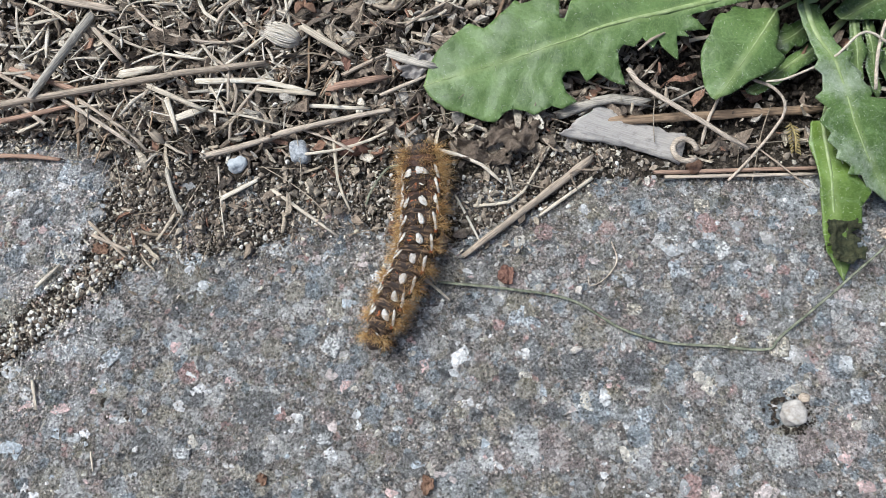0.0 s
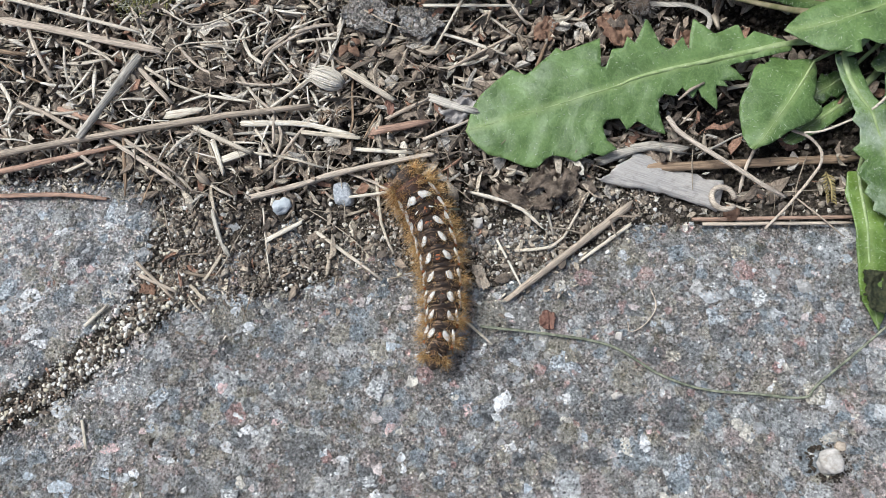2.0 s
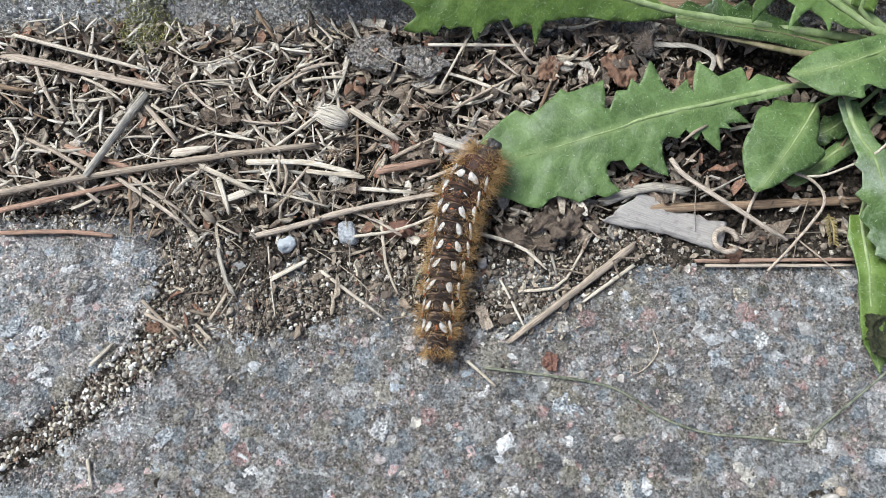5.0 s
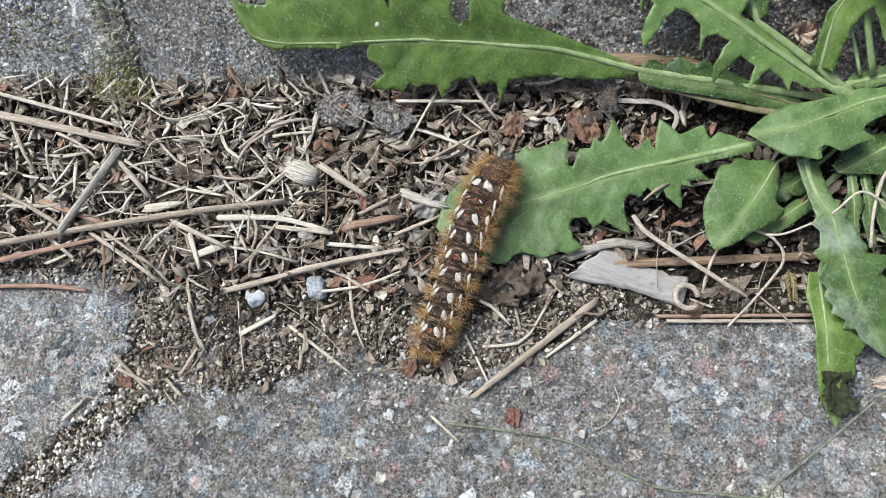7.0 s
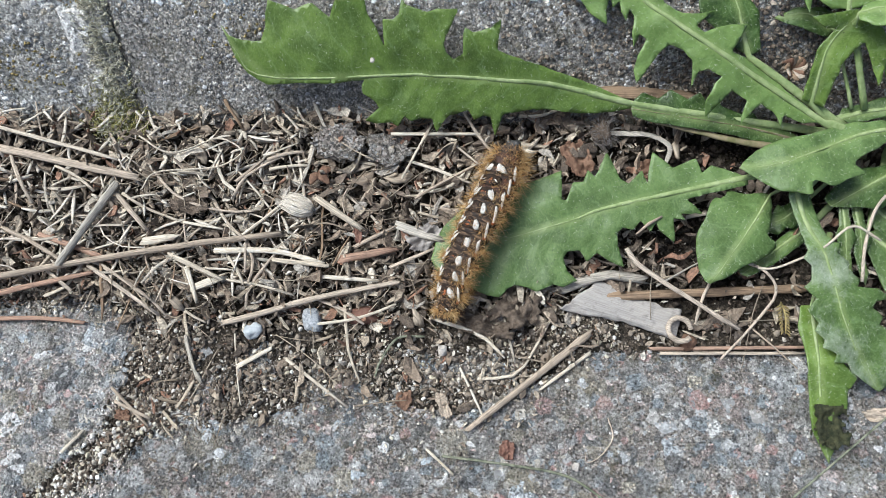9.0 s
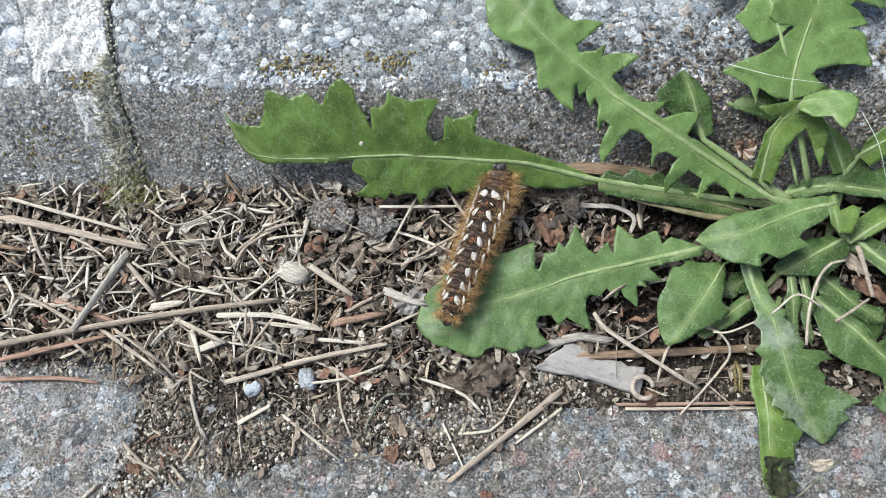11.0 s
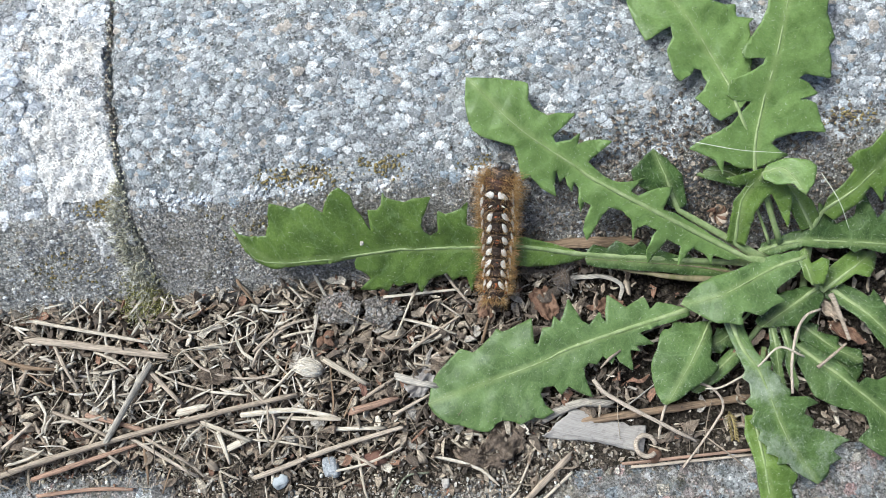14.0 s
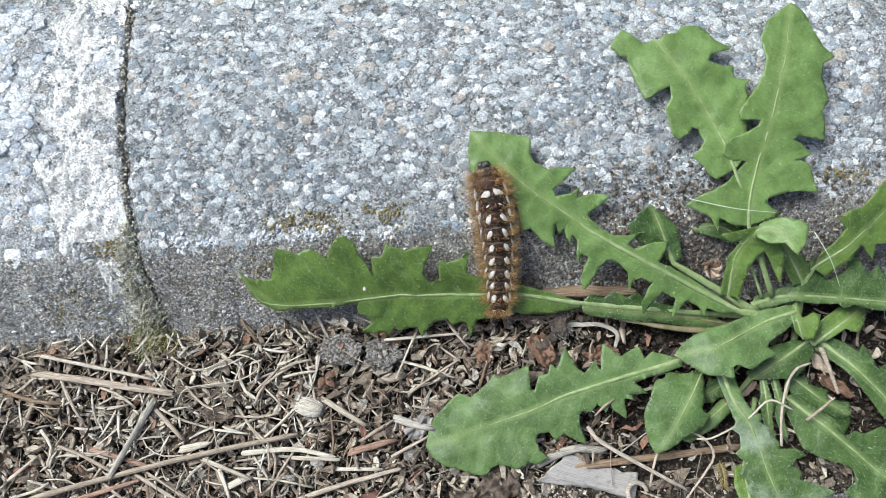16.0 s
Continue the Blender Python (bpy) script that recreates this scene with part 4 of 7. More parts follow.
# ---- the dandelion ----
def leaf(name, origin, head, pitch, roll, rib, left, right, mat, parent, label, arch=1.0, fold=0.06, curl=0.6, wave=0.8, stalk=(), rib_width=1.3, rib_mat=None, stalk_width=0, seed=0, soft=0.09):
    """A toothed blade: rib, left and right run from base to tip in the blade's own plane (mm), left and right through the tips and bays of the lobes.
    arch: how far it rises between its ends; fold: how steeply its halves rise from the rib; stalk: where the petiole starts."""
    from mathutils import geometry
    rib, rib_width = [Vector(p) for p in rib], 0.62 * rib_width
    length = rib[-1].x

    def rib_at(u):
        return interp(u, [p.x for p in rib], [p.y for p in rib])

    def height(u, w):
        d = abs(w - rib_at(u))
        t = max(0, min(1, u / length))
        return (arch * math.sin(math.pi * t) + fold * d - curl * (d / 8) ** 2 + wave * wobble(u, w, seed, 0.11, 2)
                + 0.2 * wobble(u, w, seed + 4, 0.45, 2)
                + 0.08 * math.cos(1.5 * (u - 0.7 * d)) * min(1, d / 2))

    def soften(side):
        p = [Vector((rib[0].x, rib[0].y))] + [Vector(q) for q in side] + [Vector((rib[-1].x, rib[-1].y))]
        out = [p[0]]
        for a, b, c in zip(p, p[1:], p[2:]):
            k = soft
            out += [b.lerp(a, k), b.lerp(b.lerp(a, k).lerp(b.lerp(c, k), 0.5), 0.45 + soft), b.lerp(c, k)]
        out.append(p[-1])
        fine = []
        for a, b in zip(out, out[1:]):
            n = max(1, int((b - a).length / 0.9))
            for i in range(n):
                q = a.lerp(b, i / n)
                fine.append(q + Vector((0.10 * wobble(q.x, q.y, seed, 1.3, 2), 0.14 * wobble(q.x, q.y, seed + 2, 1.3, 2))))
        return fine

    loop = soften(left) + [Vector((rib[-1].x, rib[-1].y))] + soften(right)[:0:-1]
    pts = list(loop)
    xs, ys = [p.x for p in loop], [p.y for p in loop]
    flat = [(p.x, p.y) for p in loop]
    step = 0.8
    for i in range(int((max(xs) - min(xs)) / step) + 1):
        for j in range(int((max(ys) - min(ys)) / step) + 1):
            x, y = min(xs) + step * (i + 0.5 * (j % 2)), min(ys) + step * j
            if inside_of(flat, x, y):
                pts.append(Vector((x, y)))
    ring = [(i, (i + 1) % len(loop)) for i in range(len(loop))]
    vs, _, fs, *_ = geometry.delaunay_2d_cdt(pts, ring, [], 1, 1e-4)
    me = mesh_of(name, [(p.x, p.y, height(p.x, p.y)) for p in vs], [list(f) for f in fs])
    uv = me.uv_layers.new(name="blade")
    for l in me.loops:
        p = vs[l.vertex_index]
        uv.data[l.index].uv = (p.x, p.y - rib_at(p.x))
    ob = part(name, me, mat, parent, label, place=spot(*origin, roll, -pitch, head))
    thick = ob.modifiers.new("thickness", "SOLIDIFY")
    thick.thickness, thick.offset = 0.15 * MM, -1
    # the midrib, running down into its petiole
    up = [(p.x, p.y, height(p.x, p.y) + 0.02) for p in curve_through([(q.x, q.y, 0) for q in rib], max(14, int(length / 2)))]
    ws = [max(0.1, rib_width * (1 - i / (len(up) - 1)) ** 1.2) for i in range(len(up))]
    if stalk:
        back = ob.matrix_basis.inverted() @ (Vector(stalk) * MM) / MM
        mid = (Vector(up[0]) + back) / 2 + Vector((0, 0, 0.4))
        foot = curve_through([tuple(back), tuple(mid), up[0]], 8)[:-1]
        up = [tuple(q) for q in foot] + up
        ws = [(stalk_width or 1.7 * rib_width) * (1 - 0.3 * i / 7) for i in range(7)] + ws
    part("midrib", mesh_of("midrib", *tube(up, ws, 0.55, 8, 0.12, seed)), rib_mat or rib_green, ob, "pale raised midrib")
    # short pale bristles scattered on the blade
    pile = Pile()
    r = random.Random(seed + 50)
    hair = tube([(0, 0, 0), (0.25, 0, 0.22), (0.6, 0, 0.3)], [0.06, 0.05, 0.02], 1, 3)
    for _ in range(int(length * 11)):
        p = r.choice(vs)
        pile.add(hair, turned(p.x + r.uniform(-0.4, 0.4), p.y, height(p.x, p.y), *[r.uniform(0.3, 0.8)] * 3, 0, r.uniform(-20, 30), r.uniform(0, 360)))
    pile.make("fuzz", bristle_white, ob)
    return ob


dandelion = tagged(new("dandelion"), "green dandelion rosette with toothed leaves by the kerb", "dandelion")
CROWN = (74, 75, 6)
line = curve_through([(26, 82.5, 8.6), (42, 79.5, 8.4), (56, 76.5, 8), (70, 75, 7)], 18)
part("stalk", mesh_of("stalk", *tube(line, [1.0 + 1.2 * i / 17 for i in range(18)], 0.4, 8, 0.4, 3)), dead_brown, dandelion, "brown withered leaf stalk")
line = curve_through([(36, 79.5, 8.8), (52, 75.5, 8.6), (70, 74.5, 7)], 14)
part("stalk", mesh_of("stalk", *tube(line, [0.8 + 0.8 * i / 13 for i in range(14)], 0.6, 8, 0.3, 5)), rib_red, dandelion, "purplish green leaf stalk")
leaf("leaf", (50.1, 69.9, 8.35), -166.3, -5.7, -11.0,
     ((0, 0), (22.3, -0.8), (30.5, -0.2), (52.4, -0),),
     ((0.5, 1.2), (10.5, 1), (8.6, 3.9), (11.9, 3), (11.6, 4.2), (13.2, 3.4), (14.1, 7.2), (16, 4.8), (16.2, 3.4), (17.4, 4.7), (18.5, 2.6), (20.1, 3.7), (21.5, 2.9), (22.6, 3.6), (23, 5.5), (23, 9), (24.5, 8), (26.5, 5.7), (28.4, 6.7), (29, 4.7), (30.9, 4.4), (31.7, 5.2), (31.7, 7.4), (30.5, 9.3), (33.1, 9.7), (34.5, 8.9), (37.2, 9.4), (38.3, 8.5), (40.2, 7.5), (41.7, 7.8), (43.2, 8.8), (45, 8), (47.6, 6), (50, 4.7), (51.9, 2),),
     ((5.2, -3.3), (6.9, -2.5), (7.2, -5.1), (11.3, -4.4), (13.5, -7.9), (15.8, -3), (16, -5.3), (18.7, -3.7), (19.7, -4.6), (20.7, -9.6), (23.6, -6), (24.4, -7.4), (25.6, -5.8), (27.2, -6.1), (29, -3.6), (29.7, -3.8), (28.3, -8.6), (31, -8.1), (34.5, -7.9), (35.3, -8.9), (37.6, -7.5), (41, -6.1), (43.1, -7.7), (48.9, -4.8), (50.7, -3.1),),
     green_cool, dandelion, "broad grey-green toothed leaf lying on the soil", arch=1.5, fold=0.05, stalk=(66, 73, 6), rib_width=1.5, stalk_width=1.8, seed=1)
leaf("leaf", (32.21, 81.68, 10.63), 171.8, 7.0, -43.9,
     ((0, 0), (13.2, -0.7), (20.7, -0.1), (35.6, 1.8), (59, 6.6), (64.2, 3.5), (66.9, 0),),
     ((0.4, 0.7), (3.5, 1.9), (8.3, 3), (15.9, 3.7), (20.6, 5.3), (21, 9.2), (22.4, 6.1), (23.8, 6.3), (24.8, 7.2), (26.1, 5.8), (29.2, 7.4), (30.6, 10.3), (31.7, 8.2), (33.5, 8.4), (35.1, 9.2), (36.2, 8.6), (37, 10.6), (38.3, 10.1), (40.5, 10.9), (42.5, 10.7), (40.6, 8.2), (41.2, 7.2), (43.4, 6.2), (43.8, 5), (43.5, 4.1), (49.4, 5.8), (53.6, 6.5), (59, 7.9), (62.1, 6.7), (64.2, 4.7),),
     ((0.6, -0.4), (6.9, -1.8), (22.1, -4.2), (23.6, -4.6), (23.9, -9.2), (25.3, -7.6), (27.8, -6.5), (29.2, -7), (29.3, -5.8), (28.7, -3), (30, -1.7), (31.4, -2.7), (32, -3.8), (31.9, -5), (30.7, -9.3), (33.8, -8.8), (35.3, -8.1), (38.9, -8.5), (39.5, -9.4), (39.5, -7.1), (40.3, -5.9), (41.9, -5.8), (41.1, -1.8), (42.8, -4.5), (44.3, -6.1), (45.1, -8.3), (47.4, -9.7), (48.9, -8.5), (49.6, -6.7), (50.1, -4.4), (53.2, -6.1), (55.8, -4.5), (59.9, -5.2), (60.1, -2.9), (59.9, -1.2), (60.5, 1.2), (63.1, 1.6), (65.7, 1.3),),
     green_warm, dandelion, "bright green toothed leaf leaning on the kerb face", arch=0.8, fold=0.11, stalk=(66, 77, 9), rib_width=1.7, stalk_width=1.4, seed=2)
leaf("leaf", (61.06, 77.55, 12.2), 145.5, 16.0, -25.0,
     ((0, 0), (30, 2.8), (36.3, 2.8), (48.9, 2.5), (61.7, -0),),
     ((2.4, 2), (5.6, 3), (4.8, 4.4), (7.3, 3.4), (9.5, 3.8), (9.9, 5.1), (10, 8), (11.2, 5.9), (11.6, 4.6), (14.6, 4.9), (15, 10.6), (16.7, 8.8), (17.5, 6.1), (17.4, 4.5), (19.7, 4.9), (20.7, 6.2), (20, 8.6), (22.5, 5.5), (24.7, 5), (26.8, 5.7), (27.2, 7.8), (26.8, 13.1), (28.5, 11.9), (29.5, 10), (30.1, 7.2), (31.4, 7.2), (30.9, 9.3), (32.4, 8), (33.7, 5.7), (35.1, 5.4), (34.3, 7), (35.7, 6.4), (37, 5.4), (37.2, 6.7), (38.9, 5.4), (37.7, 7.7), (36.3, 9.3), (39.4, 9.4), (42.3, 8.7), (43.3, 10), (46.3, 7), (48, 5.7), (53.7, 7.4), (55.5, 7.4), (57.1, 6.5), (59.8, 3.5),),
     ((1.5, -0.3), (12.9, 0), (16.6, 0.2), (18.7, 0.8), (19.3, -3.8), (21.4, -2.1), (22.9, -0.5), (23.9, 1.1), (25.5, 1.1), (24.7, -2.2), (26.1, -0.6), (28.2, 1), (30.9, 1.5), (35, 1), (33.4, -4.5), (35.6, -3.5), (37.6, -1.8), (38.3, -0.7), (39.1, -2.7), (39.9, -0.7), (41.8, 1.1), (42.8, 0.5), (41.6, -5), (44.4, -3.6), (45.8, -2.1), (48.7, -1.8), (50.2, -2.6), (51.7, -5.1), (57.2, -2.7),),
     green_light, dandelion, "deeply lobed green leaf over the kerb edge", arch=1.0, fold=0.05, stalk=(70, 76, 9), rib_width=1.6, stalk_width=2.2, seed=3)
leaf("leaf", (62.02, 91.27, 21.89), 74.3, 18.5, 4.9,
     ((0, 0), (7.2, 0.8), (30.7, -0.5), (41.9, 0),),
     ((-0.5, 2.5), (0.5, 5.7), (-2.1, 5.4), (0.3, 7.1), (1.6, 12.2), (4, 9.7), (5.5, 7.4), (7.2, 5.6), (11.6, 2.7), (11.1, 5.8), (11.8, 7.5), (13.4, 7.5), (14.6, 7), (16.1, 4.6), (18.1, 2.3), (19.2, 2), (18.5, 5.6), (19.9, 6.4), (25.2, 3.7), (28.5, 2.9), (30.6, 2.9), (34.6, 4.4), (37.9, 3.5),),
     ((0.9, -1.9), (3.4, -5.7), (3.7, -4), (4.9, -2.2), (5.8, -2.6), (7.6, -6.5), (8.1, -8.5), (8.3, -11.4), (13.2, -8.6), (13.5, -6.9), (13.3, -5.9), (14.9, -8.8), (16.5, -6.4), (16.9, -4.7), (17.7, -5.6), (17.9, -10.8), (21.4, -9.7), (23, -8.8), (25.1, -10), (27.5, -8.5), (29.4, -7.6), (31.6, -7.7), (33.5, -9.8), (34.6, -7.2), (36.9, -5.2), (39.2, -3.7), (41, -1.8),),
     green_light, dandelion, "upright pale green lobed leaf on the kerb top", arch=1.2, fold=0.06, stalk=(68, 80, 12), rib_width=1.2, seed=4)
leaf("leaf", (59.9, 100.95, 26), 115.4, 11.6, -7.0,
     ((0, 0), (6.7, -1.1), (18.4, -1), (28.4, 0),),
     ((-0.1, 3.6), (1.4, 4.5), (3.2, 4.6), (5.8, 5.5), (6.4, 3.3), (7.3, 2.1), (9.6, 1.9), (10.6, 2.6), (9.9, 3.6), (9.7, 6.1), (11.5, 6.4), (15.9, 5.4), (17.2, 3.4), (19.2, 2.6), (19.1, 7.7), (22.6, 7.4), (28.1, 6), (28.6, 6.9), (31.1, 7.9), (32.2, 6.6), (33, 4.1), (28.6, 2.1),),
     ((0.9, -2.7), (7.8, -7.7), (12.6, -10.1), (13, -11.5), (14.7, -9), (16.9, -10.1), (17.6, -8.3), (19.8, -6.2), (20.5, -7.1), (19.9, -11.5), (22.6, -9.5), (25, -9.2), (26.7, -8.4), (28, -5.5), (27.4, -3.9), (28.3, -2), (27.8, -0.5),),
     green_light, dandelion, "nibbled pale green leaf on the kerb top", arch=0.6, fold=0.06, stalk=(66, 85, 16), rib_width=1.0, seed=5)
leaf("leaf", (72.32, 76.9, 11.52), -164.9, -1.1, 2.6,
     ((0, 0), (6.9, -0.1), (18.6, 1.3), (25.5, 0),),
     ((2.5, 2.3), (9.1, 3.8), (7.7, 6.4), (10.4, 6.2), (13.9, 7.4), (16.5, 5.3), (17.3, 6.4), (17.6, 7.7), (19.6, 6.5), (21.9, 5.5),),
     ((-0.3, -1.5), (7.3, -2.6), (13.9, -2.1), (17.8, -2.5), (21.5, -2.1), (24.4, -0.9),),
     green_cool, dandelion, "pointed grey-green leaf tip above the rosette", arch=1.2, fold=0.1, stalk=CROWN, seed=6, soft=0.25)
leaf("leaf", (74.74, 71.66, 8), -152.0, 0.0, 0.0,
     ((0, 0), (13.8, -0),),
     ((-0.3, 1.9), (3.2, 3.5), (7.2, 4.1),),
     ((2.1, -1.6), (7.6, -3.3), (13.9, -1.6),),
     green_shaded, dandelion, "shaded dark green leaf under another leaf", arch=0.6, stalk=CROWN, seed=7)
leaf("leaf", (53.44, 67.09, 7.83), -126.0, -6.9, -3.7,
     ((0, 0), (17.6, -0),),
     ((1, 1.1), (4.4, 2.5), (6.6, 2.8), (6.2, 5.1), (9.2, 4.6), (12.1, 2.6), (15, 1.8),),
     ((0.3, -1), (2.4, -3.5), (3, -5.9), (5, -5.7), (5.6, -7.2), (9.6, -6.3), (12.4, -6), (14.6, -4.6), (16.5, -2.7), (17.7, -0.9),),
     green_dull, dandelion, "rounded dark green leaf curled on the soil", arch=1.6, fold=-0.05, stalk=(62, 72, 6), rib_width=0.7, seed=8, soft=0.3)
leaf("leaf", (60.92, 63.22, 4), -145.4, 0.0, -0.0,
     ((0, 0), (14.5, -0),),
     ((0.1, 1.6), (9.3, 1.6), (13.9, 0.9),),
     ((1, -1.3), (14.4, -0.8),),
     green_dull, dandelion, "narrow green leaf stalk near the soil", arch=0.6, stalk=(68, 70, 5), seed=9)
leaf("leaf", (56.58, 66.6, 9.87), -68.4, -12.9, -2.1,
     ((0, 0), (5.4, -0.8), (11.3, -0.4), (23.1, -1.7), (32.8, -0),),
     ((0.9, 1.8), (6.2, 0.9), (8.7, 1.3), (9.6, 2.6), (10.7, 1.5), (12.7, 2.8), (13.6, 2), (15.8, 3.5), (16.6, 2.5), (18.1, 5.7), (20.3, 7.2), (19.7, 4.5), (20.3, 3.4), (22.4, 4.7), (23.3, 3.6), (25.5, 6.4), (28.8, 9.3), (28.5, 7.4), (28.8, 5), (30.7, 6.1), (30.7, 3.3), (32.3, 2.6),),
     ((-0.7, -1.4), (8.6, -2.6), (9.5, -3.9), (11.1, -3.1), (13.1, -4), (13.7, -5.6), (15.8, -4.5), (17, -6.5), (19.3, -5.7), (20.1, -7), (21.9, -5.8), (23, -6.7), (24.7, -4.7), (25.7, -5.7), (26.6, -3.6), (28.5, -3.2),),
     green_mildew, dandelion, "mildewed green leaf hanging down to the slab", arch=1.5, fold=0.04, stalk=(64, 74, 8), rib_width=1.6, stalk_width=2.8, seed=10)
leaf("leaf", (58.98, 49.93, 4.54), -86.6, -10.5, 4.0,
     ((0, 0), (16.6, -0.5), (24.1, -0),),
     ((1, 1.2), (6.4, 4), (9, 3.3), (11.2, 5.1), (13.3, 3.6), (16.3, 3.3), (17.2, 1.3), (20.1, 1.8),),
     ((-0.1, -1.7), (3.4, -2.5), (7, -1.9), (16.5, -2.2), (19.9, -1.7),),
     green_warm, dandelion, "narrow green leaf with a rotting dark tip on the slab", arch=0.8, fold=0.08, stalk=(64, 62, 4), rib_width=1.0, seed=11)
leaf("leaf", (69.52, 61.89, 4.67), -46.3, -1.8, 5.1,
     ((0, 0), (30.6, -0),),
     ((0.8, 1.6), (5.4, 2.2), (12.3, 1), (12.8, 3), (14.6, 3.9), (16.4, 7.6), (21.7, 6.7), (27, 2.1),),
     ((0.7, -1.9), (7.9, -6), (11.6, -5.1), (14.2, -3.6), (16.7, -2.8), (18.3, -4), (17.9, -7.3), (22.5, -7.2), (29.7, -2.1),),
     green_mid, dandelion, "broad toothed green leaf beside the stalks", arch=1.0, fold=0.05, stalk=CROWN, rib_width=1.3, seed=12)
leaf("leaf", (77.11, 72.21, 6.71), -51.0, -1.6, 6.2,
     ((0, 0), (7.6, 0.4), (25.5, 0),),
     ((0.5, 1.8), (4.1, 3.1), (6.6, 3.2), (6.3, 5.2), (11.1, 3.2), (11.5, 5.1), (17.6, 3.8),),
     ((0.5, -2.2), (5.1, -1.4), (8.9, -1.3), (17.7, -2.8), (22.1, -2),),
     green_mid, dandelion, "green leaf stretching away over the soil", arch=1.0, stalk=CROWN, rib_width=1.8, seed=13)
leaf("leaf", (72.2, 65.46, 3), -58.2, 0.0, -0.0,
     ((0, 0), (13.8, 0),),
     ((1, 1.3), (5.1, 3.1), (7.3, 2.4), (10.6, 4.9), (13, 2.8),),
     ((0.1, -1.7), (5.5, -1.8), (8.5, -0.5), (12, -1.1),),
     green_shaded, dandelion, "small shaded green leaf low in the rosette", arch=0.6, stalk=CROWN, seed=14)
leaf("leaf", (64.28, 79.16, 10.86), -6.2, 1.9, 5.0,
     ((0, 0), (7.5, 1.6), (25, 0.9), (32.3, 0),),
     ((0.6, 1.5), (5.6, 3.2), (10.4, 4.5), (11.4, 9.2), (13.3, 6.5), (14.1, 4.8), (17.5, 6.3), (20, 12.3), (21.6, 5.8), (23.8, 8.1), (25.2, 4.8), (28.9, 6), (31.6, 2.7),),
     ((2, -1.1), (7.4, 0.5), (11.6, 0.1), (15.8, 0.2), (16.8, -0.6), (18.9, 0.2), (21.9, -0.6), (27, -1.2), (30.1, -1.1),),
     green_mid, dandelion, "spiky toothed green leaf in front of the kerb", arch=1.0, fold=0.1, stalk=(68, 77, 8), rib_width=1.4, seed=15)
leaf("leaf", (75.65, 70.92, 8), 30.9, 0.0, 0.0,
     ((0, 0), (13.6, 0),),
     ((0.3, 2.5), (5.8, 2.8), (8.8, 2.7),),
     ((3.4, -1.1), (6.4, -1.1), (8.2, -3.1), (11.6, -2), (13.2, -1.1),),
     green_warm, dandelion, "small curled green leaf in the rosette", arch=1.0, stalk=CROWN, seed=16)
leaf("leaf", (75.57, 84.22, 14.95), 35.9, 18.9, 24.7,
     ((0, 0), (7.7, -0.6), (25.3, -0),),
     ((2.5, 1.4), (6.1, 1.7), (8.7, 2.6), (8.7, 5.1), (11.2, 4.9), (13.5, 3.5), (20.6, 4.6), (24.4, 2.3),),
     ((0.5, -2.8), (5.7, -3.2), (9.1, -2.3), (8.7, -6.3), (11.1, -4), (13.4, -6.3), (18.6, -3.8),),
     green_warm, dandelion, "bright green leaf leaning on the kerb edge", arch=1.0, fold=0.08, stalk=(72, 79, 9), rib_width=1.2, seed=17)
leaf("leaf", (49.02, 86.86, 16.19), 111.9, 27.7, -11.5,
     ((0, 0), (12.4, 0),),
     ((1.9, 1.5), (8.4, 5.7), (10.6, 5.4), (11.9, 2.1),),
     ((0.3, -1.8), (6.2, -2.9), (9.7, -1.5),),
     green_shaded, dandelion, "dark green triangular leaf tip against the kerb", arch=0.5, fold=0.1, stalk=(66, 77, 10), rib_width=1.6, seed=18)
leaf("leaf", (62.76, 89.85, 23.13), -47.6, 12.2, 10.7,
     ((0, 0), (2.5, 2.2), (8, -0),),
     ((-0.4, 1.4), (1.2, 4), (5, 5.7), (6.5, 5.5), (7.8, 2.8),),
     ((0.7, -1.1), (3, -1), (5.2, 0.6), (6.7, -0),),
     green_light, dandelion, "folded pale leaf tip with a dry edge", arch=0.6, stalk=(63, 89, 21), rib_width=0.6, seed=19)
leaf("leaf", (59.1, 80.39, 13.2), 65.4, 37.0, 10.1,
     ((0, 0), (8.3, 2.2), (14.7, 0),),
     ((0, 1.8), (7.8, 3.6), (11.2, 2.3), (10.6, 4.2), (11.3, 6.8), (14.3, 1.4),),
     ((-0, -1.9), (6.8, -0.7), (10.8, -2.3), (5.3, -7.5), (11.8, -5.7), (13.9, -3.1),),
     green_warm, dandelion, "young upright green leaf on a pale stalk", arch=0.8, fold=0.2, stalk=(66, 77, 8), rib_width=1.2, seed=20)
leaf("leaf", (73.86, 82.14, 12.93), 120.0, 29.6, -9.1,
     ((0, 0), (6.1, 0.4), (9.7, -0),),
     ((0.7, 2.2), (5.5, 2.5), (8.9, 1.9),),
     ((1.4, -1.9), (4.7, -1.9),),
     green_warm, dandelion, "small young green leaf in the rosette", arch=0.6, fold=0.2, stalk=CROWN, seed=21)
leaf("leaf", (61.95, 90.63, 17.59), 163.9, -2.1, -24.9,
     ((0, 0), (4.5, -1.4), (9.2, 0),),
     ((0.7, 1.4), (7.7, 0.5),),
     ((-0.7, -1.8), (2.7, -2.8), (6.6, -1.9),),
     green_shaded, dandelion, "small dark green lobe near the kerb", arch=0.4, stalk=(66, 80, 12), rib_width=0.6, seed=22)
